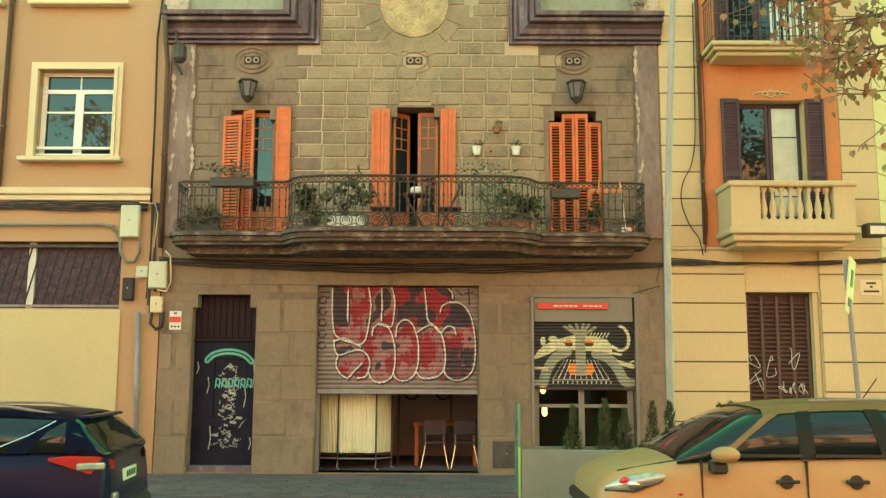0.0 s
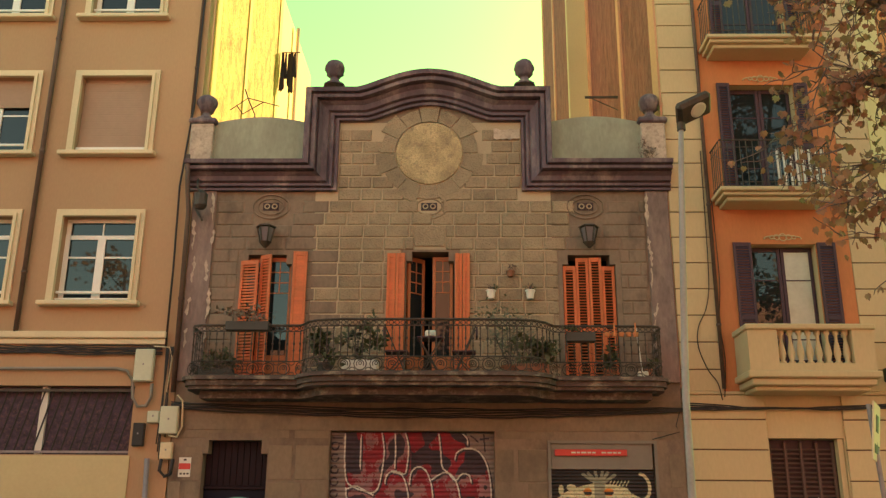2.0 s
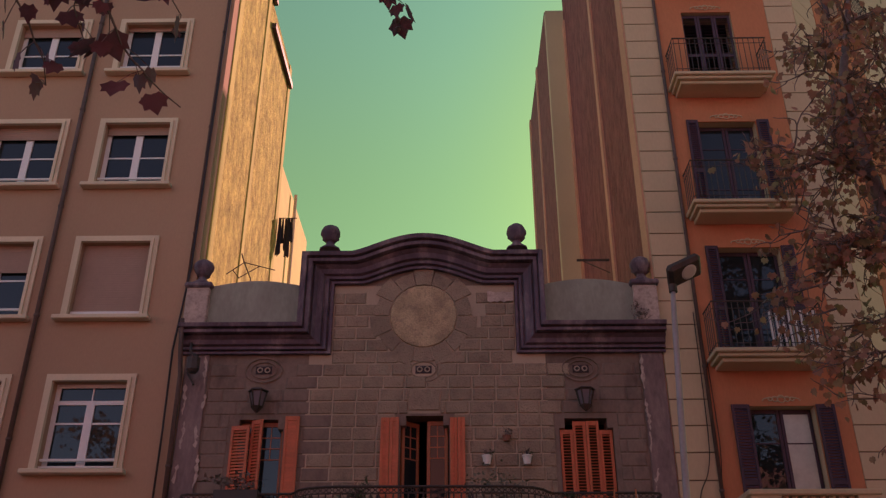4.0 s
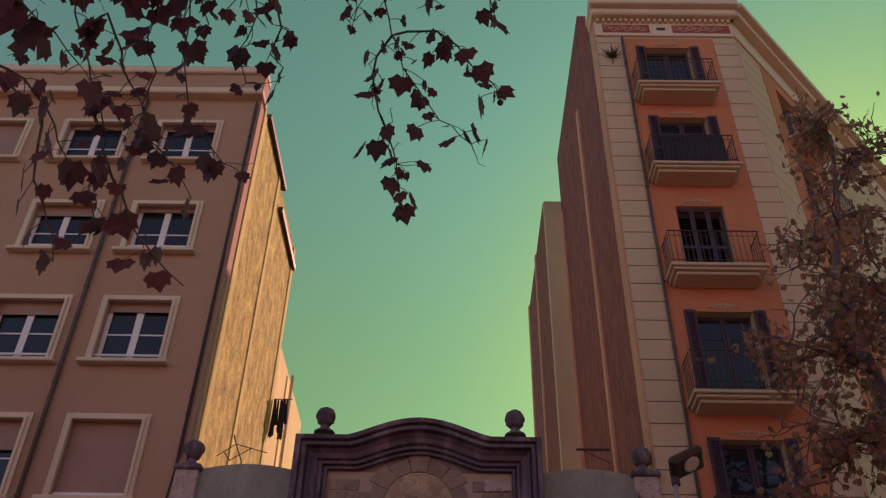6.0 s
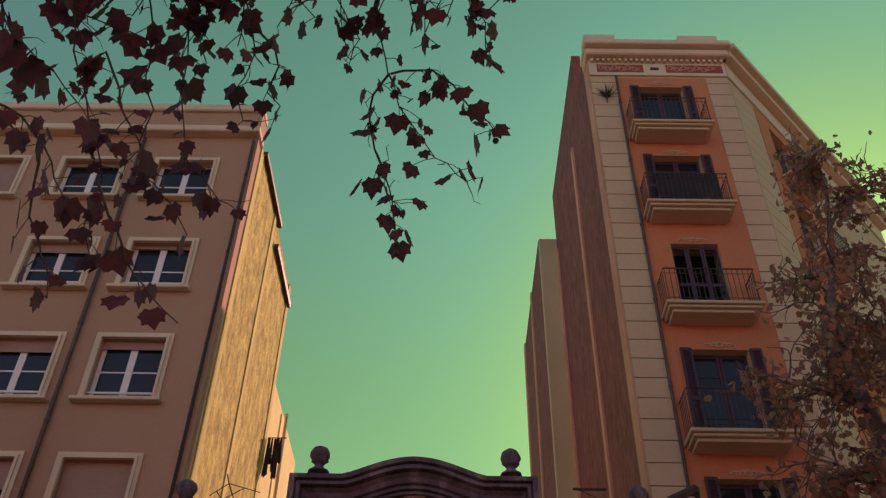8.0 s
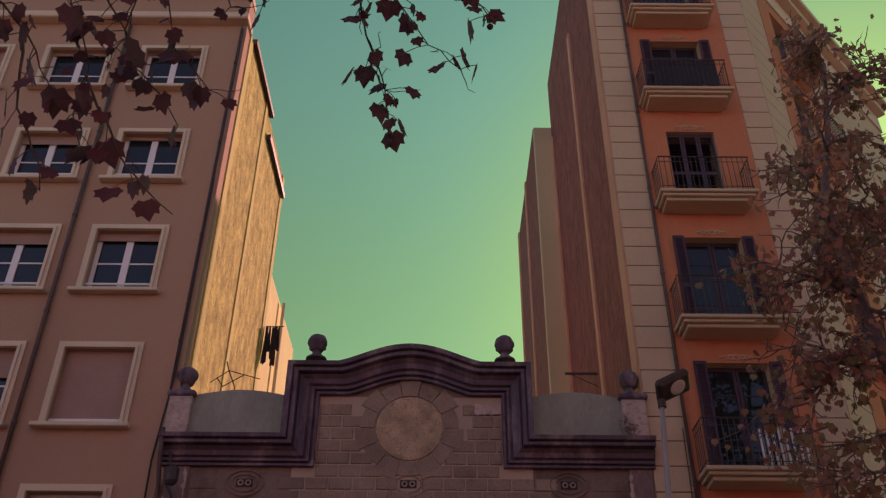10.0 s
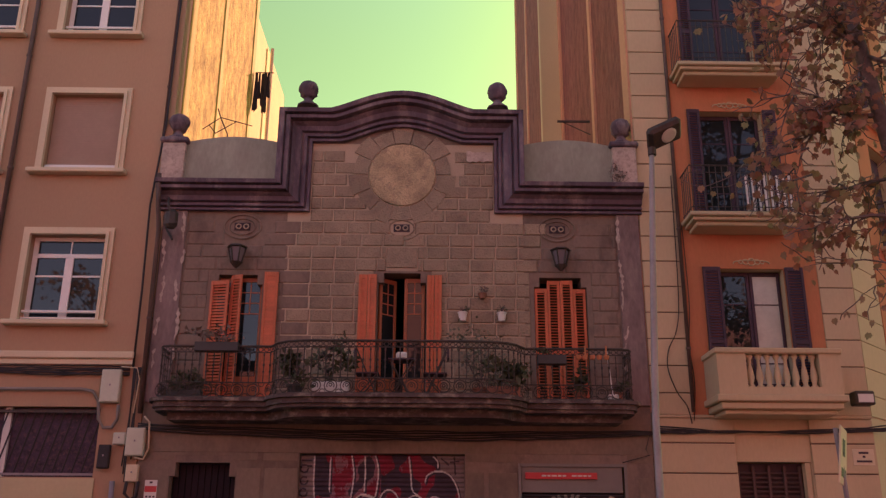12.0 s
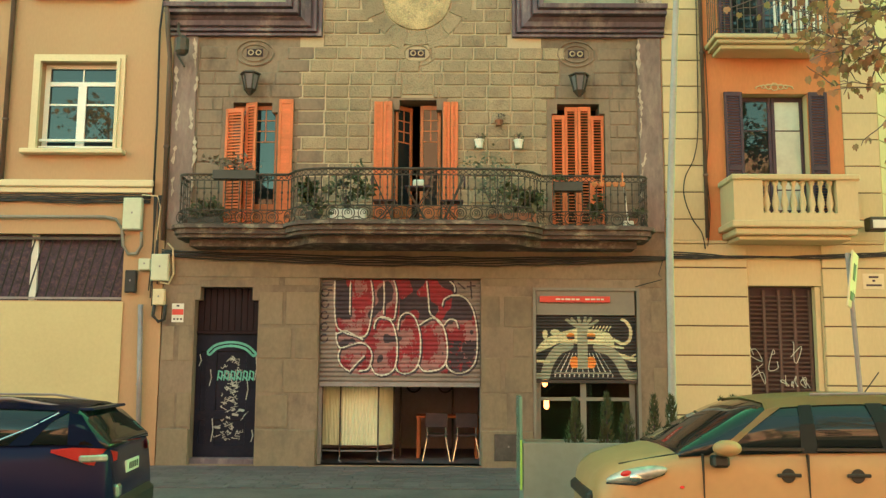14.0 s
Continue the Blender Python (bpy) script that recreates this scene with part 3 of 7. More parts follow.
def balcony_doors():
    zb = 4.1
    # door with one leaf of glass that mirrors the sky
    a, b, t = DOORS[0]
    glazed_leaf(-3.6, b, zb, t + 0.08, FY + 0.16, WOODLIGHT, label="orange glazed balcony door reflecting the sky")
    glazed_leaf(a, -3.61, zb, t + 0.08, FY + 0.2, WOODLIGHT, label="orange glazed balcony door behind a shutter")
    shutter_leaf("orange louvred shutter half open over the door", a - 0.03, -3.72, zb, t - 0.02, FY + 0.02, turn=-12, tilt=60)
    shutter_leaf("orange louvred shutter swung out from the jamb", -3.74, -3.5, zb, t + 0.1, FY - 0.03, turn=-25, hinge="r", tilt=60)
    shutter_leaf("orange louvred shutter folded back on the wall", -3.09, -2.83, zb, t + 0.14, FY - 0.07, turn=2, tilt=87, slot=0.043)
    # middle door, open
    a, b, t = DOORS[1]
    glazed_leaf(a + 0.02, a + 0.42, zb, t + 0.05, FY + 0.14, WOODLIGHT, turn=42, label="orange glazed balcony door standing ajar")
    glazed_leaf(-0.53, b - 0.02, zb, t + 0.05, FY + 0.2, WOODLIGHT, turn=-1, hinge="r", label="orange glazed balcony door standing ajar")
    for x0, x1, tn in ((-1.36, -1.2, 3), (-1.19, -1.03, -8), (-0.11, 0.02, 8), (0.03, 0.16, -3)):
        shutter_leaf("orange louvred shutter folded back on the wall", x0, x1, zb, t + 0.05, FY - 0.06, turn=tn, tilt=87, slot=0.043)
    # right door, shut
    a, b, t = DOORS[2]
    w = (b - a - 0.02) / 4
    for i in range(4):
        top = t + (0.06 if i in (1, 2) else -0.1)
        shutter_leaf("closed orange louvred shutter leaf with dark gaps", a + 0.01 + i * w, a + 0.005 + (i + 1) * w, zb, top, FY + 0.06 + 0.02 * (i % 2), tilt=30, slot=0.053)


balcony_doors()

# ---- iron railing ----


def along(pts, step, start=0.0):
    """Places every step metres along a plan line, with the way it runs there."""
    out, left = [], start
    for p, q in zip(pts, pts[1:]):
        p, q = Vector(p), Vector(q)
        d = (q - p).length
        while left <= d:
            out.append((p + (q - p) * (left / d), math.atan2(q.y - p.y, q.x - p.x)))
            left += step
        left -= d
    return out


def ring(bm, cx, cz, r, w, n=12, a0=0.0, a1=2 * math.pi):
    tube(bm, [(cx + r * math.cos(a0 + (a1 - a0) * i / n), 0, cz + r * math.sin(a0 + (a1 - a0) * i / n)) for i in range(n if a1 - a0 > 6.28 else n + 1)], w, 4, closed=a1 - a0 > 6.28)
    return bm


def railing():
    th = thing("balcony_railing", "rusty wrought-iron balcony railing with scrollwork", "railing", (CX, 15.2, 4.08))
    zt, zb = 4.97, 4.1
    for z, r in ((zt, 0.022), (4.865, 0.01), (4.345, 0.011), (zb, 0.014)):
        part("rail", tube(bmesh.new(), [(x, y, z) for x, y in BALC], r, 6), IRON, th)
    bar = mesh_of(lathe(bmesh.new(), [(0.009, 4.35), (0.009, 4.5), (0.017, 4.53), (0.009, 4.56), (0.009, 4.62), (0.02, 4.65), (0.009, 4.68), (0.009, 4.8), (0.016, 4.82), (0.009, 4.86)], sides=6), IRON)
    for p, a in along(BALC, 0.122, 0.1):
        put("baluster", bar, th, at=Matrix.Translation((p.x, p.y, 0)))
    bm = bmesh.new()
    ring(bm, 0, 4.22, 0.105, 0.009)
    ring(bm, 0, 4.22, 0.06, 0.008, 10, -0.6, 3.7)
    ring(bm, 0, 4.23, 0.025, 0.008, 8)
    ring(bm, 0.135, 4.33, 0.05, 0.007, 6, 3.14, 6.28)
    ring(bm, 0.135, 4.11, 0.05, 0.007, 6, 0, 3.14)
    scroll = mesh_of(bm, IRON)
    for p, a in along(BALC, 0.265, 0.14):
        put("scroll", scroll, th, at=Matrix.Translation((p.x, p.y, 0)) @ Matrix.Rotation(a, 4, "Z"))
    small = mesh_of(ring(ring(bmesh.new(), 0, 4.915, 0.037, 0.007, 8), 0.05, 4.915, 0.012, 0.006, 6), IRON)
    for p, a in along(BALC, 0.1, 0.05):
        put("frieze_ring", small, th, at=Matrix.Translation((p.x, p.y, 0)) @ Matrix.Rotation(a, 4, "Z"))


railing()

# ---- painted metal shutters and doors ----
STEEL = mat("roller_steel", (0.25, 0.19, 0.17), 0.55, metal=0.25, var=0.25, big=3, fine=20, bump=0.15)
RED = mat("red_spray_paint", (0.3, 0.02, 0.028), 0.5, var=0.35, big=4, fine=14, bump=0.1)
PINK = mat("pink_spray_paint", (0.33, 0.14, 0.14), 0.5, var=0.35, big=5, fine=12, bump=0.1)
NAVY = mat("dark_spray_paint", (0.05, 0.03, 0.045), 0.5, var=0.4, big=4, bump=0.1)
WHITE = mat("white_spray_paint", (0.66, 0.62, 0.55), 0.6, var=0.15, big=5, bump=0.1)
TEAL = mat("teal_spray_paint", (0.05, 0.4, 0.33), 0.6, var=0.3, big=5, bump=0.1)
BLACKSTEEL = mat("black_roller_paint", (0.03, 0.024, 0.025), 0.5, var=0.3, big=3, bump=0.1)
RATCREAM = mat("cream_mural_paint", (0.62, 0.58, 0.36), 0.6, var=0.2, big=6, bump=0.1)
RATGREY = mat("grey_green_mural_paint", (0.3, 0.3, 0.22), 0.6, var=0.2, big=6, bump=0.1)
RATORANGE = mat("orange_mural_paint", (0.85, 0.26, 0.03), 0.6, var=0.15, big=6, bump=0.1)
DOORPAINT = mat("dark_green_black_door_paint", (0.011, 0.012, 0.026), 0.6, var=0.4, big=2, fine=25, bump=0.25, dirt=(0.03, 0.02, 0.025), amount=0.4, spec=0.15)


def near_line(px, py, pts, w):
    hit = np.zeros(px.shape, bool)
    for (ax, ay), (bx_, by) in zip(pts, pts[1:]):
        dx, dy = bx_ - ax, by - ay
        s = np.clip(((px - ax) * dx + (py - ay) * dy) / (dx * dx + dy * dy + 1e-9), 0, 1)
        hit |= (px - ax - s * dx) ** 2 + (py - ay - s * dy) ** 2 < w * w
    return hit


def inside(px, py, pts):
    c = np.zeros(px.shape, bool)
    for (ax, ay), (bx_, by) in zip(pts, pts[1:] + pts[:1]):
        if ay != by:
            c ^= ((ay > py) != (by > py)) & (px < (bx_ - ax) * (py - ay) / (by - ay) + ax)
    return c


def patches(px, py, fx, fy, seed):
    """Smooth noise at many places."""
    return np.array([noise.noise(Vector((a * fx, b * fy, seed))) for a, b in zip(px.ravel(), py.ravel())]).reshape(px.shape)


def oval(px, py, cx, cy, rx, ry):
    return ((px - cx) / rx) ** 2 + ((py - cy) / ry) ** 2 < 1


def smooth_line(pts, n=5):
    """A Catmull-Rom curve through the points."""
    out = []
    p = [pts[0]] + list(pts) + [pts[-1]]
    for i in range(1, len(p) - 2):
        for k in range(n):
            t = k / n
            out.append(tuple(0.5 * (2 * p[i][j] + (p[i + 1][j] - p[i - 1][j]) * t + (2 * p[i - 1][j] - 5 * p[i][j] + 4 * p[i + 1][j] - p[i + 2][j]) * t * t + (3 * p[i][j] - p[i - 1][j] - 3 * p[i + 1][j] + p[i + 2][j]) * t ** 3) for j in (0, 1)))
    return out + [tuple(pts[-1])]


def painted_slats(th, x0, x1, z0, z1, y, pitch, col, mats, pick, name="slat"):
    """A roller shutter, slat by slat; pick tells which paint lies at a place."""
    n = round((z1 - z0) / pitch)
    h = (z1 - z0) / n
    prof = [(0.0, 0.012), (0.12, 0.012), (0.3, -0.006), (0.5, -0.012), (0.72, -0.008), (0.9, 0.004), (1.0, 0.012)]
    nc = round((x1 - x0) / col)
    m = len(prof)
    mid = [(prof[j][0] + prof[j + 1][0]) / 2 for j in range(m - 1)]
    for i in range(n):
        verts = [(x0 + (x1 - x0) * k / nc, y + d, z0 + (i + s) * h) for k in range(nc + 1) for s, d in prof]
        faces = [(k * m + j, (k + 1) * m + j, (k + 1) * m + j + 1, k * m + j + 1) for k in range(nc) for j in range(m - 1)]
        gx, gz = np.meshgrid(x0 + (x1 - x0) * (np.arange(nc) + 0.5) / nc, z0 + (i + np.array(mid)) * h, indexing="ij")
        me = bpy.data.meshes.new("slat")
        me.from_pydata(verts, [], faces)
        for q in mats:
            me.materials.append(q)
        me.polygons.foreach_set("material_index", pick(gx, gz).astype(np.int32).ravel())
        put(name, me, th)


LETTERS = [smooth_line(p) for p in (
    [(112, 80), (112, 180), (122, 270), (150, 300), (200, 318), (238, 325), (262, 300), (276, 230), (283, 150), (272, 75)],
    [(182, 85), (180, 160), (182, 225)], [(330, 80), (332, 150), (330, 222)],
    [(375, 75), (388, 130), (385, 200), (375, 245), (350, 240), (318, 236), (295, 255), (290, 285)],
    [(128, 310), (165, 298), (210, 320), (240, 335)], [(122, 305), (125, 340), (142, 372), (185, 360), (230, 350), (265, 365), (282, 400), (276, 440), (262, 465), (228, 472)],
    [(142, 375), (133, 410), (150, 450), (185, 475)], [(185, 475), (215, 440), (248, 408)],
    [(325, 240), (360, 250), (380, 290), (393, 360), (389, 430), (372, 472), (330, 490), (295, 480), (278, 450)],
    [(395, 290), (402, 240), (430, 217), (462, 230), (486, 280), (496, 350), (491, 420), (470, 465), (430, 482), (395, 470), (385, 440)],
    [(490, 270), (540, 240), (575, 250), (600, 290), (613, 360), (610, 420), (590, 455), (550, 470), (510, 470), (487, 445)],
    [(520, 80), (528, 150), (535, 215), (560, 240), (592, 272), (620, 245), (650, 250), (660, 280)],
    [(590, 185), (600, 155), (640, 138), (690, 150), (725, 200), (742, 280), (745, 360), (735, 430), (700, 470), (650, 478), (615, 455), (608, 430)],
    [(625, 78), (642, 95), (645, 122)])]
HULL = [(112, 72), (380, 70), (640, 72), (650, 135), (700, 150), (735, 220), (748, 330), (738, 430), (700, 475), (640, 482), (540, 478), (430, 488), (330, 494), (190, 482), (140, 450), (122, 330), (112, 180)]
SIDE_TAG = [[(70 + 16 * math.cos(a / 3), 130 + 50 * k + 16 * math.sin(a / 3)) for a in range(0, 17)] for k in range(0, 5)] + [[(60, 95), (100, 95)], [(60, 115), (100, 120)], [(700, 100), (735, 95)], [(715, 80), (720, 150)], [(660, 85), (690, 110)]]


def tag_paint(x, z):
    cx, cy = 50 + (x + 2.28) / 2.86 * 710, 68 + (3.25 - z) / 1.91 * 472
    out = np.zeros(cx.shape, int)
    for p in SIDE_TAG:
        out[near_line(cx, cy, p, 3.5)] = 3
    n, m = patches(cx, cy, 0.016, 0.013, 1.7), 0.7 * patches(cx, cy, 0.05, 0.045, 9.1) + 0.6 * patches(cx, cy, 0.16, 0.16, 4.4)
    hull = inside(cx, cy, HULL)
    out[hull] = 2
    out[hull & (n + 0.6 * m > np.where(cy < 240, -0.1, 0.1))] = 1
    out[hull & (((cy < 250) & ((cx < 185) | (cx > 400)) & (n < 0.12)) | ((cx > 615) & (cy > 340) & (m < 0.25)) | (n < -0.42))] = 3
    for p in LETTERS:
        out[near_line(cx - 5, cy - 6, p, 5.0) & (cy < 525)] = 3
    for p in LETTERS:
        out[near_line(cx, cy, p, 3.1)] = 4
    return out


def garage_shutter():
    th = thing("roller_shutter", "half-raised steel roller shutter covered in red and white graffiti", "shutter", (-0.85, FY + 0.12, 1.34))
    painted_slats(th, -2.27, 0.57, 1.42, 3.24, FY + 0.12, 0.08, 0.009, [STEEL, RED, PINK, NAVY, WHITE], tag_paint)
    part("bottom_bar", bx(-2.27, 0.57, FY + 0.09, FY + 0.15, 1.34, 1.419, bevel=0.01), ZINC, th, "dull steel bottom bar")
    for x in (-2.272, 0.572):
        part("guide", bx(x - 0.008, x + 0.05 if x < 0 else x + 0.008, FY + 0.16, FY + 0.22, 0, 3.24), ZINC, th)


garage_shutter()

RAT_LINES = [(smooth_line([(495, 335), (540, 355), (576, 335), (583, 280), (562, 238), (540, 226)]), 8, 1), ([(440, 355), (520, 418), (600, 440)], 12, 1),
             ([(575, 430), (605, 412)], 5, 1), ([(575, 440), (612, 432)], 5, 1), ([(470, 365), (540, 378)], 6, 1), (smooth_line([(255, 365), (195, 395), (150, 460), (128, 530)]), 26, 2),
             (smooth_line([(410, 375), (470, 395), (520, 450), (560, 520), (610, 530)]), 26, 2), ([(75, 530), (130, 525)], 16, 2), ([(90, 450), (150, 455)], 7, 1)]
RAT_LINES += [([(328, 285), (a, b)], 8, 2) for a, b in ((245, 228), (272, 222), (308, 218), (345, 216), (372, 220), (408, 232))]
RAT_LINES += [([(a, 285), (a + 14, 262)], 3, 1) for a in range(375, 480, 18)]
RAT_HEAD = [(75, 400), (105, 355), (135, 330), (190, 300), (250, 285), (300, 272), (400, 280), (470, 298), (498, 340), (490, 372), (440, 362), (265, 352), (205, 352), (150, 380), (88, 406)]


def rat_paint(x, z):
    cx, cy = 68 + (x - 1.51) / 1.84 * 552, 212 + (2.59 - z) / 1.11 * 338
    out = np.zeros(cx.shape, int)
    for p, w, k in RAT_LINES:
        out[near_line(cx, cy, p, w)] = k
    half = 85 + (cy - 404) * 0.62
    keys = (cy > 404) & (cy < 545) & (abs(cx - 328) < half)
    s = (cx - 328) / half * 5
    out[keys] = 0
    out[keys & (((abs(s - np.round(s)) < 0.09) & (cy < 512)) | ((cy > 508) & (cy < 514)) | ((cy > 520) & (cy < 535) & (np.sin(cx * 0.25) > 0.75)))] = 4
    head = inside(cx, cy, RAT_HEAD)
    out[head] = np.where(patches(cx, cy, 0.15, 0.15, 3.0)[head] > -0.35, 1, 2)
    out[oval(cx, cy, 130, 308, 14, 25) | oval(cx, cy, 182, 296, 24, 17)] = 1
    out[oval(cx, cy, 285, 456, 25, 32) | oval(cx, cy, 372, 456, 26, 32)] = 3
    out[(abs(cx - 328) < 28) & (cy > 245) & (cy < 490)] = 2
    eye = oval(cx, cy, 266, 318, 22, 20) | oval(cx, cy, 374, 318, 24, 20)
    out[eye] = np.where(abs(cy[eye] - 324) > 8, 3, 0)
    return out


SHOPGREY = mat("grey_shop_panel", (0.22, 0.19, 0.16), 0.6, var=0.12)
REDSIGN = mat("red_sign", (0.75, 0.06, 0.035), 0.4, var=0.08, bump=0)
LAMPGLOW = glow("amber_lamp", (1.0, 0.33, 0.04), 2.6)


CLEAR = glass_mat("clear_glass", (0.8, 0.85, 0.82), 0.0, 1.0)


def shop_front():
    th = thing("shop_front", "small bar front with a painted roller shutter half down", "shop front", (2.43, FY + 0.1, 0), kind="structure")
    part("fascia", bx(1.56, 3.3, FY + 0.02, FY + 0.3, 2.62, 3.05), SHOPGREY, th, "plain grey fascia panel")
    part("fascia_frame", bx(1.53, 3.33, FY - 0.02, FY + 0.02, 3.05, 3.1), SHOPGREY, th)
    for x in (1.5, 3.33):
        part("fascia_frame", bx(x, x + 0.05, FY - 0.02, FY + 0.02, 0.0, 3.1), SHOPGREY, th)
    painted_slats(th, 1.54, 3.32, 1.48, 2.6, FY + 0.06, 0.06, 0.012, [BLACKSTEEL, RATCREAM, RATGREY, RATORANGE, WHITE], rat_paint)
    part("bottom_bar", bx(1.54, 3.32, FY + 0.04, FY + 0.09, 1.43, 1.478), BLACKSTEEL, th)
    s = part("sign", bx(1.62, 2.86, FY - 0.03, FY + 0.018, 2.84, 2.95, bevel=0.006), REDSIGN, th, "narrow red sign with pale lettering bars")
    for i, (a, b) in enumerate(((1.9, 1.98), (2.0, 2.05), (2.07, 2.16), (2.18, 2.24), (2.26, 2.32), (2.42, 2.5), (2.52, 2.6), (2.62, 2.68), (2.7, 2.75))):
        part("lettering_bar", bx(a, b, FY - 0.036, FY - 0.0305, 2.882, 2.908), WHITE, s)
    for x0, x1 in ((1.56, 1.64), (2.34, 2.44), (3.2, 3.3)):
        part("door_post", bx(x0, x1, FY + 0.14, FY + 0.2, 0, 1.5), SHOPGREY, th)
    part("transom", bx(1.56, 3.3, FY + 0.145, FY + 0.195, 1.12, 1.18), SHOPGREY, th)
    for x0, x1, z0, z1 in ((1.64, 2.34, 0.1, 1.12), (2.44, 3.2, 0.1, 1.12), (1.64, 2.34, 1.18, 1.46), (2.44, 3.2, 1.18, 1.46)):
        part("pane", bx(x0, x1, FY + 0.165, FY + 0.171, z0, z1), CLEAR, th)


shop_front()


def shop_lamps():
    for x, y, z in ((1.64, 17.2, 1.3), (1.86, 17.5, 1.38), (1.83, 17.0, 0.98)):
        th = thing("pendant_lamp", "amber glass pendant lamp glowing in the bar", "lamp", (x, y, z), group="pendant lamps in the bar")
        part("shade", lathe(bmesh.new(), [(0.015, 0.14), (0.045, 0.12), (0.05, 0.0), (0.03, -0.04), (0.01, -0.05)], (x, y, z), 10), LAMPGLOW, th)
        part("cord", tube(bmesh.new(), [(x, y, z + 0.2), (x, y, 3.75)], 0.006, 5), IRON, th)


shop_lamps()


CHALK = mat("faded_white_marker", (0.36, 0.36, 0.32), 0.7, var=0.4, big=8)


def street_door():
    """The tall street door with its graffiti."""
    th = thing("street_door", "dark wooden street door covered in teal and white graffiti", "door", (-3.92, FY + 0.2, 0))
    rng = random.Random(4)
    marks = []
    for _ in range(85):
        a, b = rng.gauss(402, 11), rng.uniform(650, 800)
        marks.append(([(a, b), (a + rng.uniform(-4, 5), b + rng.uniform(-5, 5)), (a + rng.uniform(-6, 7), b + rng.uniform(-4, 6)), (a + rng.uniform(-3, 8), b + rng.uniform(-4, 4))], rng.uniform(0.4, 0.6), 1))
    for a, b in ((408, 752), (377, 775), (418, 744), (405, 700)):
        marks.append(([(a, b), (a + 7, b + 1)], 2.2, 1))
    for x, y0, y1 in ((347, 645, 665), (366, 672, 700), (337, 670, 695), (430, 690, 725), (444, 645, 690), (441, 780, 800), (372, 760, 800)):
        marks.append(([(x, y0), (x + 2, (y0 + y1) / 2), (x - 1, y1)], 0.9, 1))
    for k in range(6):
        marks.append(([(378 + 11 * k, 690), (380 + 11 * k, 674), (386 + 11 * k, 676), (385 + 11 * k, 690), (379 + 11 * k, 683)], 1.2, 2))
    arc = smooth_line([(363, 641), (375, 630), (400, 625), (425, 630), (440, 643)])

    def pick(x, z):
        cx, cy = 340 + (x + 4.49) / 1.13 * 110, 838 - z * 102.5
        out = np.zeros(cx.shape, int)
        for p, w, k in marks:
            out[near_line(cx, cy, p, w)] = k
        out[near_line(cx, cy, arc, 5.5)] = 2
        out[near_line(cx, cy, arc, 1.2)] = 0
        return out
    for x0, x1 in ((-4.485, -4.21), (-4.205, -3.5), (-3.495, -3.365)):
        verts = []
        nx, nz = max(2, round((x1 - x0) / 0.007)), 320
        for i in range(nx + 1):
            for j in range(nz + 1):
                z = 0.1 + 2.15 * j / nz
                x = x0 + (x1 - x0) * i / nx
                panel = x0 + 0.09 < x < x1 - 0.09 and (0.32 < z < 0.75 or 0.9 < z < 1.95)
                verts.append((x, FY + 0.22 + (0.025 if panel else 0), z))
        faces = [(i * (nz + 1) + j, (i + 1) * (nz + 1) + j, (i + 1) * (nz + 1) + j + 1, i * (nz + 1) + j + 1) for i in range(nx) for j in range(nz)]
        gx, gz = np.meshgrid(x0 + (x1 - x0) * (np.arange(nx) + 0.5) / nx, 0.1 + 2.15 * (np.arange(nz) + 0.5) / nz, indexing="ij")
        me = bpy.data.meshes.new("leaf")
        me.from_pydata(verts, [], faces)
        for q in (DOORPAINT, CHALK, TEAL):
            me.materials.append(q)
        me.polygons.foreach_set("material_index", pick(gx, gz).astype(np.int32).ravel())
        put("leaf", me, th)
    part("back_board", bx(-4.485, -3.365, FY + 0.25, FY + 0.29, 0.1, 3.08), DOORPAINT, th)
    part("transom", bx(-4.485, -3.365, FY + 0.18, FY + 0.26, 2.25, 2.31, bevel=0.01), DOORWOOD, th)
    for i in range(10):
        a = -4.48 + i * 0.111
        part("board", bx(a, a + 0.105, FY + 0.215, FY + 0.245, 2.31, 3.08 if 0 < i < 9 else 2.84, bevel=0.008), DOORWOOD, th)
    part("sill", bx(-4.485, -3.365, FY + 0.02, FY + 0.3, -0.02, 0.1, bevel=0.015), MOULD, th, "worn stone door sill")


DOORWOOD = mat("dark_door_boards", (0.022, 0.009, 0.013), 0.65, var=0.4, fine=30, spec=0.2)
street_door()
# ---- windows of the ochre building ----
BLIND = mat("beige_roller_blind", (0.42, 0.25, 0.16), 0.7, var=0.1, big=1.5)
BLINDSLAT = mesh_of(bx(-0.5, 0.5, -0.008, 0.008, -0.024, 0.024), BLIND)


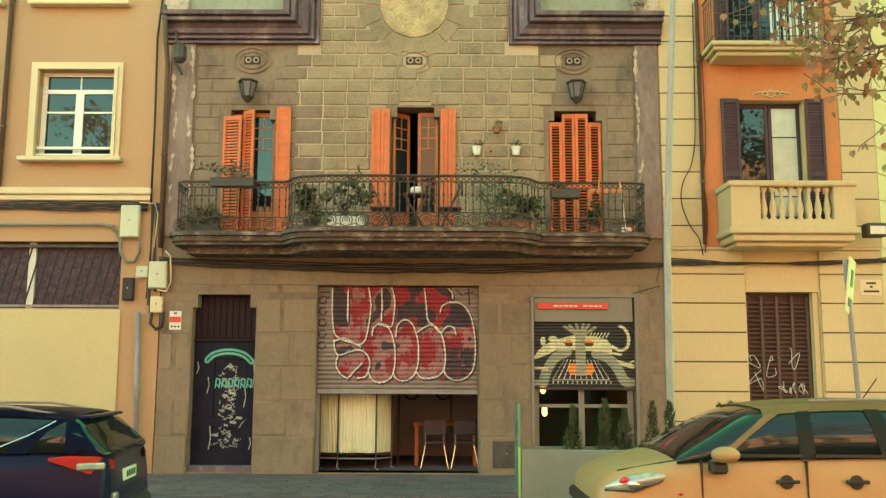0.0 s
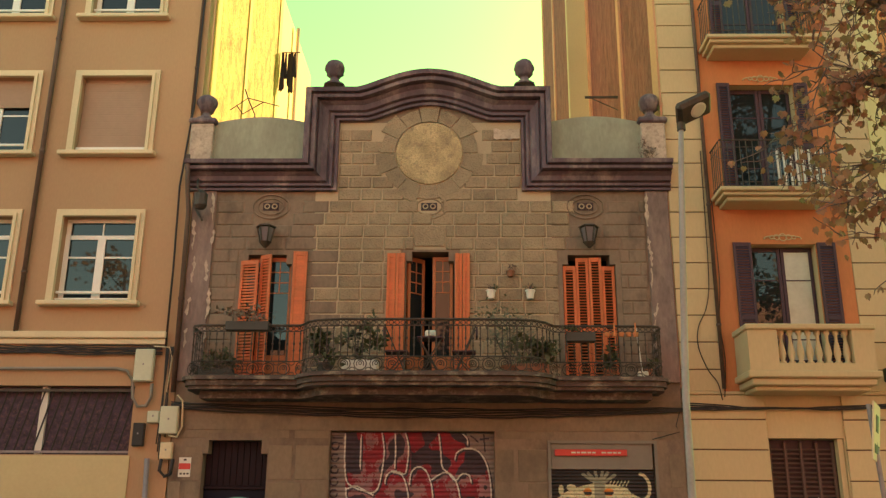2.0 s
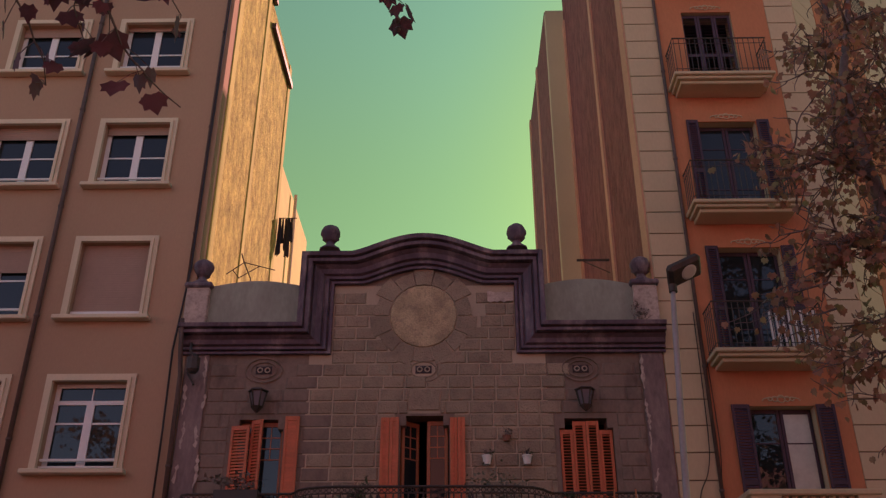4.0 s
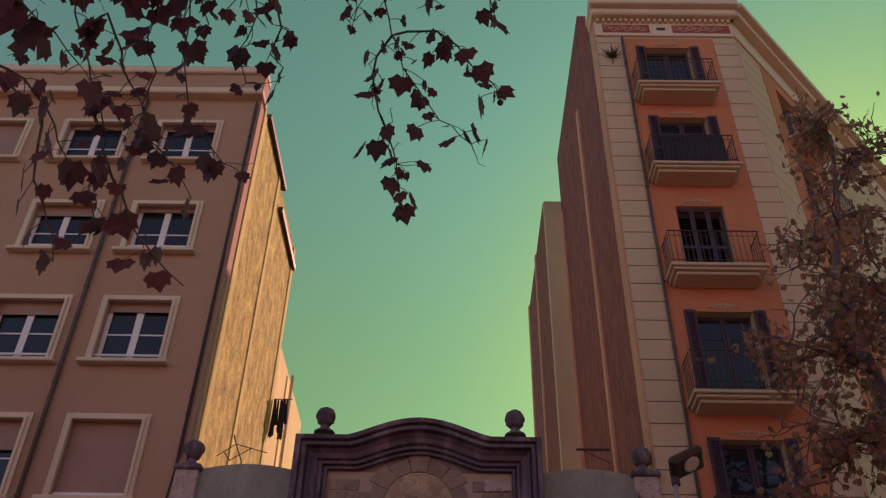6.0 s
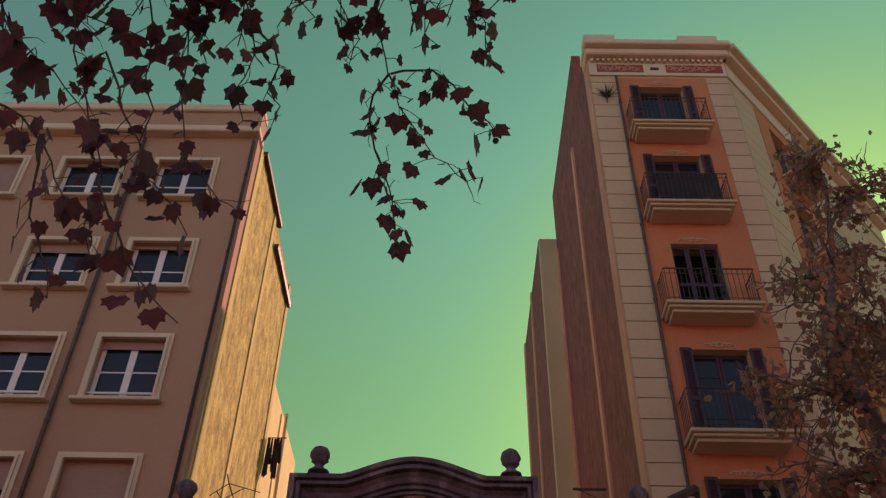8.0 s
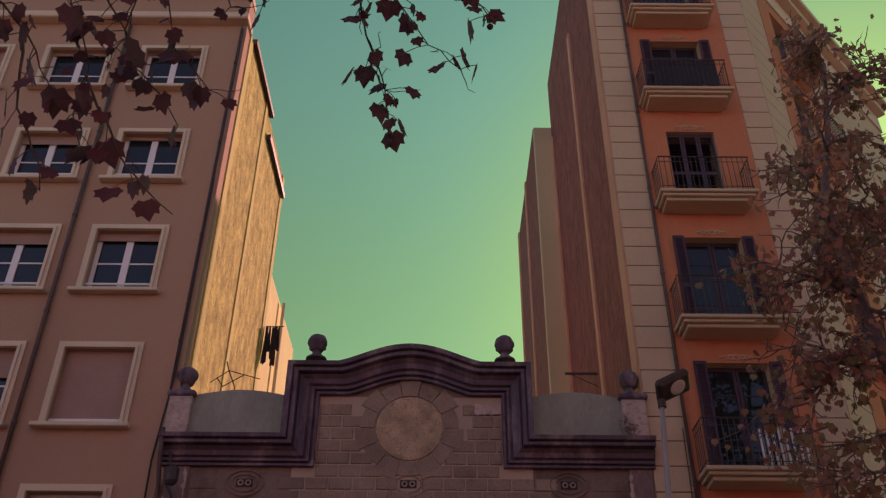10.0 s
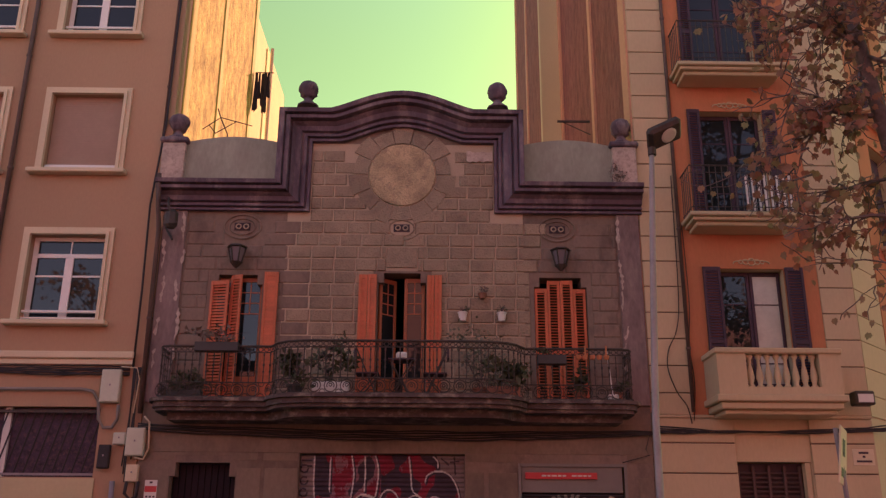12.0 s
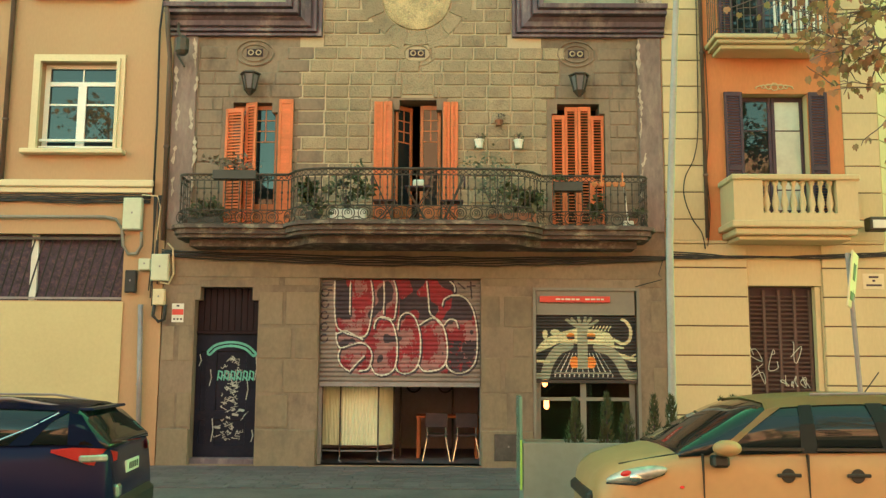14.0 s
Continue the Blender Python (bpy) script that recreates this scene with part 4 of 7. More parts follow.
def casement(num, x0, x1, z0, z1, blind, plain=False):
    """A white two-leaf window with transom light, in a moulded cream surround; blind: how far the roller blind is down."""
    w = thing("window_%d" % num, "white framed window in a cream moulded surround", "window", ((x0 + x1) / 2, FY, z0), kind="structure")
    for d, y in ((0.14, 0.05), (0.06, 0.09)):
        part("surround", wall(x0 - d, x1 + d, z0, z1 + d, FY - y, FY - 0.003 if d > 0.1 else FY - 0.052, [(x0, x1, z0 - 1, z1)]), TRIM, w)
    part("window_sill", bx(x0 - 0.24, x1 + 0.22, FY - 0.2, FY - 0.003, z0 - 0.09, z0 - 0.003, bevel=0.015), TRIM, w)
    y = FY + 0.16
    if blind < 0.95:
        for a, b, c, d in ((x0, x0 + 0.09, z0, z1), (x1 - 0.09, x1, z0, z1), (x0 + 0.09, x1 - 0.09, z0, z0 + 0.09), (x0 + 0.09, x1 - 0.09, z1 - 0.07, z1)):
            part("window_frame", bx(a, b, y, y + 0.07, c, d), WHITEPVC, w)
        xm, zt = (x0 + x1) / 2, z1 - (0.07 if plain else 0.4)
        part("mullion", bx(xm - 0.075, xm + 0.075, y - 0.01, y + 0.06, z0 + 0.09, zt), WHITEPVC, w)
        lights = [(x0 + 0.09, xm - 0.075, z0 + 0.09, zt), (xm + 0.075, x1 - 0.09, z0 + 0.09, zt)]
        if not plain:
            part("transom", bx(x0 + 0.09, x1 - 0.09, y - 0.005, y + 0.065, zt, zt + 0.08), WHITEPVC, w)
            part("glazing_bar", bx(xm - 0.012, xm + 0.012, y + 0.01, y + 0.045, zt + 0.08, z1 - 0.07), WHITEPVC, w)
            lights.append((x0 + 0.09, x1 - 0.09, zt + 0.08, z1 - 0.07))
        for a, b in ((x0 + 0.09, xm - 0.075), (xm + 0.075, x1 - 0.09)):
            part("glazing_bar", bx(a, b, y + 0.008, y + 0.045, z1 - 0.77, z1 - 0.735), WHITEPVC, w)
        for a, b, c, d in lights:
            part("pane", bx(a, b, y + 0.025, y + 0.031, c, d), GLASS, w)
        part("guard_bar", bx(x0, x1, FY + 0.03, FY + 0.07, z0 + 0.17, z0 + 0.22, bevel=0.01), WHITEPVC, w)
        part("guard_foot", bx(x0, x1, FY + 0.035, FY + 0.065, z0 + 0.06, z0 + 0.085), WHITEPVC, w)
    n = int(blind * (z1 - z0) / 0.05)
    for i in range(n):
        put("blind_slat", BLINDSLAT, w, at=Matrix.Translation(((x0 + x1) / 2, FY + 0.12, z1 - 0.025 - 0.05 * i)) @ Matrix.Diagonal((x1 - x0 - 0.02, 1, 1, 1)))
    if blind >= 0.95:
        part("guard_bar", bx(x0, x1, FY + 0.06, FY + 0.1, z0 + 0.1, z0 + 0.15), WHITEPVC, w)


def ochre_windows():
    blinds = [[0.0, 0.97, 0.16, 0.1, 0.05], [0.0, 0.4, 0.2, 0.2, 0.08], [0.1, 0.3, 0.2, 0.3, 0.97]]
    k = 1
    for (a, b), col in zip(LCOLS, blinds):
        for row, (z, t, bl) in enumerate(zip(LROWS, LTOPS, col)):
            casement(k, a, b, z, t, bl, row > 1)
            k += 1


ochre_windows()
PATTERN = mat("patterned_pane_film", (0.055, 0.025, 0.05), 0.6, var=0.9, big=9, fine=20, bump=0.1, dirt=(0.2, 0.09, 0.08), amount=0.8)


def grille_window():
    w = thing("window_grille", "wide barred window with patterned panes and slanting iron bars", "window", (-8, FY, 2.82), kind="structure")
    for x0, x1 in ((-13.6, -10.2), (-10.13, -7.5), (-7.42, -5.8)):
        part("pane", bx(x0, x1, FY + 0.2, FY + 0.22, 2.82, 4.02), PATTERN, w)
    for x in (-10.165, -7.46):
        part("mullion", bx(x - 0.06, x + 0.06, FY + 0.14, FY + 0.2, 2.82, 4.02), WHITEPVC, w)
    part("head_rail", bx(-13.6, -5.8, FY + 0.06, FY + 0.1, 3.92, 3.97), IRON, w)
    part("foot_rail", bx(-13.6, -5.8, FY + 0.06, FY + 0.1, 2.85, 2.89), ZINC, w)
    bar = mesh_of(tube(bmesh.new(), [(-0.28, 0, 2.84), (0.0, 0, 3.98)], 0.015, 5), CABLE)
    for i in range(46):
        put("bar", bar, w, at=Matrix.Translation((-13.2 + i * 0.165, FY + 0.08, 0)))


grille_window()

# ---- orange building: joints, doors, balconies ----


def grooves():
    """Recessed joints of the ashlar, as slim dark lines of shadow cut behind raised courses."""
    z = 4.35
    course = [(3.96, 4.338)]
    while z < 22.1:
        course.append((z, min(z + 0.478, 22.2)))
        z += 0.49
    for x0, x1 in ((RX0 + 0.003, 4.6), (7.12, RX1 - 0.003)):
        for a, b in course:
            part("ashlar_course", bx(x0, x1, FY - 0.045, FY - 0.003, a, b - 0.008, bevel=0.005), CREAM, ORANGE_WALL)
    joint = mat("grimy_joint", (0.2, 0.11, 0.08), 0.95, var=0.3)
    for x0, x1, a, b in ((RX0 + 0.004, 4.599, 3.97, 22.1), (7.121, RX1 - 0.004, 3.97, 22.1), (RX0 + 0.004, 5.289, -0.1, 3.88), (6.621, RX1 - 0.004, -0.1, 3.88)):
        part("joint_bed", bx(x0, x1, FY - 0.012, FY - 0.004, a, b), joint, ORANGE_WALL, "grimy recessed joints between the courses")
    z = -0.125
    while z < 3.85:
        for x0, x1 in ((RX0 + 0.003, 5.29), (6.62, RX1 - 0.003)):
            part("ashlar_course", bx(x0, x1, FY - 0.045, FY - 0.003, z, min(z + 0.493, 3.89), bevel=0.008), CREAM, ORANGE_WALL)
        z += 0.515
    part("string_course", bx(RX0, RX1, FY - 0.06, FY - 0.003, 3.9, 3.955, bevel=0.01), CREAM, ORANGE_WALL)
    m = Matrix.Translation((RX1, FY, 0)) @ Matrix.Rotation(radians(45), 4, "Z")
    for a, b in course:
        for x0, x1 in ((0.01, 1.28), (4.02, 6.0)):
            bm = bx(x0, x1, -0.025, -0.003, a, b - 0.008)
            bm.transform(m)
            part("ashlar_course", bm, CREAM, CORNER)
    dent = mesh_of(bx(-0.04, 0.04, -0.1, 0.0, -0.05, 0.05), TRIM)
    for i in range(24):
        put("dentil", dent, ORANGE_WALL, at=Matrix.Translation((RX0 + 0.1 + i * 0.16, FY - 0.06, 22.88)))
    red = mat("red_frieze_render", (0.42, 0.09, 0.05), 0.9, var=0.2)
    motif = mesh_of(ring(ring(bmesh.new(), 0, 0, 0.075, 0.014, 10), 0.1, 0.0, 0.045, 0.012, 8), CREAM)
    for x0, x1 in ((RX0 + 0.22, 5.42), (6.06, RX1 - 0.08)):
        part("frieze_panel", bx(x0, x1, FY - 0.068, FY - 0.061, 22.42, 22.76), red, ORANGE_WALL, "red painted frieze panel")
        for i in range(int((x1 - x0 - 0.1) / 0.19)):
            put("frieze_scroll", motif, ORANGE_WALL, at=Matrix.Translation((x0 + 0.12 + i * 0.19, FY - 0.072, 22.59 + 0.03 * (-1) ** i)))
    part("frieze_vent", bx(5.62, 5.86, FY - 0.068, FY - 0.061, 22.53, 22.65), DARKWOOD, ORANGE_WALL)


grooves()


def french_window(x0, x1, z0, z1, shut, first=False):
    """Dark wooden balcony door with louvred shutters beside it or closed over it."""
    if shut:
        w = (x1 - x0) / 3
        for i in range(3):
            shutter_leaf("dark brown closed louvred shutter leaf", x0 + i * w + 0.004, x0 + (i + 1) * w - 0.004, z0, z1 - 0.01, FY + 0.08, dark=True, tilt=40, slot=0.08)
        return
    xm = (x0 + x1) / 2
    glazed_leaf(x0 + 0.01, xm - 0.005, z0, z1 - 0.01, FY + 0.2, DARKWOOD, bars=1, kick=0.3, label="dark wooden glazed balcony door leaf")
    glazed_leaf(xm + 0.005, x1 - 0.01, z0, z1 - 0.01, FY + 0.2, DARKWOOD, bars=1, kick=0.3, pane=CURTAINPANE if first else None, label="dark wooden door leaf with a pale curtain" if first else "dark wooden glazed balcony door leaf")
    w = 0.34 if first else 0.26
    shutter_leaf("dark brown louvred shutter folded open", x0 - w, x0 - 0.01, z0, z1 + 0.02, FY - 0.07, dark=True, slot=0.05, tilt=68, turn=2)
    shutter_leaf("dark brown louvred shutter folded open", x1 + 0.01, x1 + w, z0, z1 + 0.02, FY - 0.07, dark=True, slot=0.05, tilt=68, turn=-2, hinge="r")


CURTAINPANE = mat("pale_curtain_behind_glass", (0.6, 0.6, 0.48), 0.15, var=0.15, big=3, bump=0)


BROWNWOOD = mat("brown_shutter_paint", (0.14, 0.07, 0.055), 0.7, var=0.3, fine=20)


def orange_doors():
    for i, (x0, x1, z0, z1) in enumerate(RDOORS):
        french_window(x0, x1, z0, z1, i in (3,), i == 0)
        xm, zc = (x0 + x1) / 2, z1 + 0.09
        bm = tube(bmesh.new(), [(xm + 0.34 * math.cos(math.pi * k / 10), FY - 0.045, zc + 0.07 * math.sin(math.pi * k / 10) ** 0.6) for k in range(11)], 0.014, 5)
        for dx, r in ((-0.2, 0.035), (-0.11, 0.05), (0.0, 0.07), (0.11, 0.05), (0.2, 0.035)):
            tube(bm, [(xm + dx + r * math.cos(math.pi * k / 5), FY - 0.05, zc + 0.035 + r * math.sin(math.pi * k / 5)) for k in range(10)], 0.012, 5, closed=True)
        part("crest", bm, CREAM, ORANGE_WALL, "small scrolled plaster crest")
    # ground-floor window with closed louvres and tags
    n = 4
    w = (6.6 - 5.31 - 0.2) / n
    th = thing("louvred_window", "tall brown louvred shutters with white scrawled tags", "shutter", (5.9, FY + 0.2, 0.6))
    slat = mesh_of(bx(-0.5, 0.5, -0.026, 0.026, -0.005, 0.005), BROWNWOOD)
    part("panel", bx(5.32, 6.59, FY + 0.25, FY + 0.28, 0.0, 3.15), DARKWOOD, th)
    for i in range(n + 1):
        part("stile", bx(5.345 + i * w, 5.395 + i * w, FY + 0.18, FY + 0.23, 0.6, 3.1, bevel=0.005), BROWNWOOD, th)
    for i in range(n):
        for k in range(30):
            put("slat", slat, th, at=Matrix.Translation((5.37 + (i + 0.5) * w, FY + 0.205, 0.72 + k * 0.078)) @ Matrix.Rotation(radians(30), 4, "X") @ Matrix.Diagonal((w - 0.05, 1.2, 1, 1)))
    rng = random.Random(9)
    bm = bmesh.new()
    for a, b, s in ((5.42, 2.0, 0.3), (5.75, 1.85, 0.3), (6.2, 2.0, 0.32), (5.95, 1.5, 0.16), (6.15, 1.48, 0.16), (6.3, 1.45, 0.16), (5.5, 1.6, 0.3)):
        p = smooth_line([(a + rng.uniform(-0.5, 0.6) * s, b + rng.uniform(-0.7, 0.7) * s) for _ in range(6)], 4)
        tube(bm, [(u, FY + 0.172, v) for u, v in p], 0.007, 4)
    part("tag_stroke", bm, WHITE, th, "white scrawled paint strokes")
    part("jamb", bx(6.5, 6.59, FY + 0.03, FY + 0.18, 0, 3.15), CREAM, th)


orange_doors()


def turned_baluster(h):
    return [(0.06, 0), (0.06, 0.05 * h), (0.035, 0.1 * h), (0.065, 0.3 * h), (0.05, 0.48 * h), (0.028, 0.68 * h), (0.03, 0.84 * h), (0.055, 0.9 * h), (0.055, h)]


def stone_balcony():
    th = thing("stone_balcony", "cream stone balcony with turned balusters", "balcony", (5.95, 15.6, 3.9), kind="structure")
    x0, x1, y0 = 4.86, 6.98, 15.2
    part("slab", bx(x0 - 0.05, x1 + 0.05, y0 - 0.05, FY - 0.003, 4.08, 4.2, bevel=0.02), CREAM, th)
    part("slab", bx(x0 + 0.02, x1 - 0.02, y0 + 0.02, FY - 0.003, 3.96, 4.077, bevel=0.02), CREAM, th)
    part("slab", bx(x0 + 0.1, x1 - 0.1, y0 + 0.12, FY - 0.037, 3.88, 3.957, bevel=0.02), CREAM, th)
    part("plinth", bx(x0, x1, y0, y0 + 0.2, 4.2, 4.33), CREAM, th)
    part("handrail", bx(x0 - 0.04, x1 + 0.04, y0 - 0.04, y0 + 0.24, 4.9, 5.0, bevel=0.02), CREAM, th)
    for a, b in ((x0, 5.36), (6.62, x1)):
        part("pier", bx(a, b, y0, y0 + 0.2, 4.33, 4.9), CREAM, th)
    for a in (x0, x1 - 0.2):
        part("side_wall", bx(a, a + 0.2, y0 + 0.2, FY - 0.04, 4.2, 4.9), CREAM, th)
        part("side_rail", bx(a - 0.04, a + 0.24, y0 + 0.24, FY - 0.04, 4.9, 5.0, bevel=0.015), CREAM, th)
    bal = mesh_of(lathe(bmesh.new(), turned_baluster(0.57), sides=12), CREAM, True)
    for i in range(8):
        put("baluster", bal, th, at=Matrix.Translation((5.45 + i * 0.155, y0 + 0.1, 4.33)))


stone_balcony()
CLOTH = mat("dark_balcony_cloth", (0.025, 0.025, 0.03), 0.9, var=0.3)


def iron_balcony(x0, x1, z, m=None, screen=False, white=False):
    th = thing("iron_balcony", "small balcony with iron railing on a moulded slab", "balcony", ((x0 + x1) / 2, FY, z), group="iron balconies of the corner building", kind="structure")
    y0 = FY - 0.7
    def fix(bm):
        if m is not None:
            bm.transform(m)
        return bm
    for d, a, b in ((0.0, 0.12, 0.2), (0.06, 0.05, 0.117), (0.14, -0.03, 0.047)):
        part("slab", fix(bx(x0 + d, x1 - d, y0 + d, FY - 0.037, z + a, z + b, bevel=0.015)), CREAM, th)
    c = [(x0 + 0.06, FY - 0.04), (x0 + 0.06, y0 + 0.06), (x1 - 0.06, y0 + 0.06), (x1 - 0.06, FY - 0.04)]
    for zz, r in ((z + 1.12, 0.018), (z + 0.3, 0.01), (z + 0.98, 0.008)):
        part("rail", fix(tube(bmesh.new(), [(*p, zz) for p in c], r, 5)), IRON, th)
    bar = mesh_of(tube(bmesh.new(), [(0, 0, 0.2), (0, 0, 1.12)], 0.009, 4), WHITEPVC if white else IRON)
    for p, a in along(c, 0.115, 0.05):
        at = Matrix.Translation((p.x, p.y, z))
        put("baluster", bar, th, at=(m @ at) if m is not None else at)
    if screen:
        part("screen", fix(bx(x0 + 0.3, x1 - 0.3, y0 + 0.075, y0 + 0.085, z + 0.3, z + 1.1)), CLOTH, th, "dark cloth tied behind the bars")


CH = Matrix.Translation((RX1, FY, 0)) @ Matrix.Rotation(radians(45), 4, "Z") @ Matrix.Translation((-4.1, -FY, 0))
for zz, sc, wh in ((7.35, False, False), (10.44, False, False), (13.56, False, False), (16.6, True, False), (19.48, False, False)):
    iron_balcony(4.66, 6.78, zz, None, sc, wh)
    iron_balcony(5.9, 7.5, zz, CH)
for _, _, z0, z1 in RDOORS:
    bm = bx(2.0, 3.2, 0.2, 0.24, z0, z1)
    bm.transform(Matrix.Translation((RX1, FY, 0)) @ Matrix.Rotation(radians(45), 4, "Z"))
    part("door", bm, DARKWOOD, CORNER)

white = thing("slat_screen", "white painted slats tied to a balcony railing", "screen", (6.2, 15.3, 7.6))
for i in range(8):
    part("slat", bx(5.75 + 0.115 * i, 5.81 + 0.115 * i, 15.4, 15.42, 7.6, 8.3), WHITEPVC, white)

# ---- small things on the low house ----
LANTERN_GLASS = glass_mat("lantern_glass", (0.17, 0.14, 0.15), 0.55)


def lantern(x):
    z, y = 6.7, FY - 0.2
    th = thing("wall_lantern", "black iron wall lantern above a balcony door", "lantern", (x, FY, z), group="wall lanterns")
    bm = bmesh.new()
    for a in range(6):
        t = math.pi / 3 * a
        tube(bm, [(x + 0.095 * math.cos(t), y + 0.095 * math.sin(t), z - 0.06), (x + 0.165 * math.cos(t), y + 0.165 * math.sin(t), z + 0.22)], 0.014, 4)
    part("frame", bm, IRON, th)
    part("glass", lathe(bmesh.new(), [(0.082, z - 0.055), (0.143, z + 0.21)], (x, y, 0), 6), LANTERN_GLASS, th)
    part("cap", lathe(bmesh.new(), [(0.19, z + 0.22), (0.19, z + 0.24), (0.14, z + 0.265), (0.02, z + 0.275)], (x, y, 0), 6), IRON, th)
    part("tip", lathe(bmesh.new(), [(0.12, z - 0.06), (0.07, z - 0.12), (0.02, z - 0.17)], (x, y, 0), 6), IRON, th)
    part("bracket", bx(x - 0.03, x + 0.03, y + 0.1, FY - 0.003, z + 0.2, z + 0.26), IRON, th)


lantern(-3.6)
lantern(2.34)


def vent(x, z=7.4):
    th = thing("vent_rosette", "carved oval stone vent rosette", "vent", (x, FY, z), group="vent rosettes")
    for rx, rz, w in ((0.34, 0.24, 0.022), (0.24, 0.16, 0.016)):
        part("oval_rim", tube(bmesh.new(), [(x + rx * math.cos(a * math.pi / 14), FY - 0.012, z + rz * math.sin(a * math.pi / 14)) for a in range(28)], w, 5, closed=True), STONE if -1 < x < 0 else SMOOTH, th)
    # no opening is cut: a near-black plate stands in for the shade inside
    part("hole_shade", bx(x - 0.15, x + 0.15, FY - 0.014, FY - 0.004, z - 0.075, z + 0.075), DARK, th)
    for d in (-0.07, 0.07):
        part("fret_ring", tube(bmesh.new(), [(x + d + 0.045 * math.cos(a * math.pi / 6), FY - 0.025, z + 0.045 * math.sin(a * math.pi / 6)) for a in range(12)], 0.014, 5, closed=True), MORTAR, th)


for x in (-3.58, -0.6, 2.32):
    vent(x)


def finial(x, z, s=1.0):
    th = thing("finial", "dark weathered stone urn finial on the parapet", "finial", (x, FY + 0.05, z), group="roof finials")
    y = FY + 0.05
    part("foot", lathe(bmesh.new(), [(0.21, 0), (0.21, 0.03), (0.15, 0.07), (0.1, 0.12), (0.075, 0.17), (0.09, 0.2)], (x, y, z), 12), MOULD, th)
    bm = lathe(bmesh.new(), [(0.06, 0.19), (0.12, 0.2), (0.15, 0.24), (0.165, 0.3), (0.195, 0.35), (0.195, 0.42), (0.16, 0.5), (0.09, 0.55), (0.02, 0.56)], (x, y, z), 16)
    for v in bm.verts:
        low = max(0.0, 1 - abs(v.co.z - z - 0.24) / 0.07)
        turn = math.atan2(v.co.y - y, v.co.x - x)
        grow = 1 + 0.16 * low * math.cos(6 * turn)
        v.co.x, v.co.y = x + (v.co.x - x) * grow, y + (v.co.y - y) * grow
    for v in bm.verts:
        v.co.x += 0.02 * noise.noise(v.co * 9)
        v.co.y += 0.03 * noise.noise(v.co * 7)
    part("urn", bm, MOULD, th, smooth=True)


for x, z in ((-4.98, 9.17), (-2.5, 9.93), (1.24, 9.93), (3.64, 9.17)):
    finial(x, z)

part("disc", lathe(bmesh.new(), [(0.64, 0), (0.63, 0.03), (0.6, 0.035)], sides=40), DISC, HOUSE, "bare sandy disc where a clock once sat").matrix_basis = Matrix.Translation((-0.61, FY - 0.004, 8.48)) @ Matrix.Rotation(radians(90), 4, "X")

# ---- pots and plants on the balcony ----
LEAFM = mat("pot_plant_leaf", (0.07, 0.085, 0.035), 0.6, var=0.5, big=6, bump=0)
DRYLEAF = mat("dry_flower", (0.22, 0.15, 0.11), 0.8, var=0.5, big=6, bump=0)
POTM = mat("terracotta", (0.33, 0.12, 0.06), 0.8, var=0.2, big=5)
POTW = mat("white_pot", (0.72, 0.7, 0.62), 0.5, var=0.08)
POTD = mat("dark_planter", (0.05, 0.05, 0.045), 0.6, var=0.2)


def foliage(rng, x, y, z, w, d, h, n, size, droop=0.0):
    """Small pointed leaves in a loose, uneven mass."""
    verts, faces = [], []
    hubs = [(rng.gauss(0, 0.33), rng.gauss(0, 0.33), rng.random() ** 0.8) for _ in range(max(4, n // 22))]
    for _ in range(n):
        hx, hy, hz = rng.choice(hubs)
        p = Vector((x + w * (hx + rng.gauss(0, 0.12)), y + d * (hy + rng.gauss(0, 0.12)), z + h * (hz + rng.gauss(0, 0.1)) - droop * rng.random()))
        a = Vector((rng.gauss(0, 1), rng.gauss(0, 1), rng.gauss(0.2, 0.8))).normalized() * size * rng.uniform(0.6, 1.3)
        b = a.cross(Vector((rng.gauss(0, 1), rng.gauss(0, 1), rng.gauss(0, 1)))).normalized() * a.length * 0.28
        k = len(verts)
        verts += [p, p + a * 0.45 + b, p + a, p + a * 0.45 - b]
        faces.append((k, k + 1, k + 2, k + 3))
    me = bpy.data.meshes.new("foliage")
    me.from_pydata(verts, [], faces)
    return me


def pot_plant(label, x, y, z, w, h, n, size, pot, leaf=None, ph=0.2, pr=0.12, seed=1, box_pot=False, droop=0.0):
    th = thing("potted_plant", label, "plant", (x, y, z), group="balcony plants")
    rng = random.Random(seed)
    if box_pot:
        part("trough", bx(x - w * 0.5, x + w * 0.5, y - 0.09, y + 0.09, z, z + ph, bevel=0.01), pot, th)
    else:
        part("pot", lathe(bmesh.new(), [(pr * 0.7, 0), (pr * 0.95, ph * 0.85), (pr * 1.08, ph * 0.86), (pr * 1.08, ph), (pr * 0.85, ph), (pr * 0.8, ph * 0.85)], (x, y, z), 14), pot, th)
    bm = bmesh.new()
    for _ in range(6):
        tube(bm, [(x, y, z + ph * 0.8), (x + rng.gauss(0, w * 0.2), y + rng.gauss(0, 0.05), z + ph + h * 0.5), (x + rng.gauss(0, w * 0.35), y + rng.gauss(0, 0.1), z + ph + h * 0.85)], 0.006, 4, 0.003)
    part("stem_tuft", bm, DARKWOOD, th)
    me = foliage(rng, x, y, z + ph, w, min(w, 0.35), h, n, size, droop)
    me.materials.append(leaf or LEAFM)
    put("leaves", me, th)


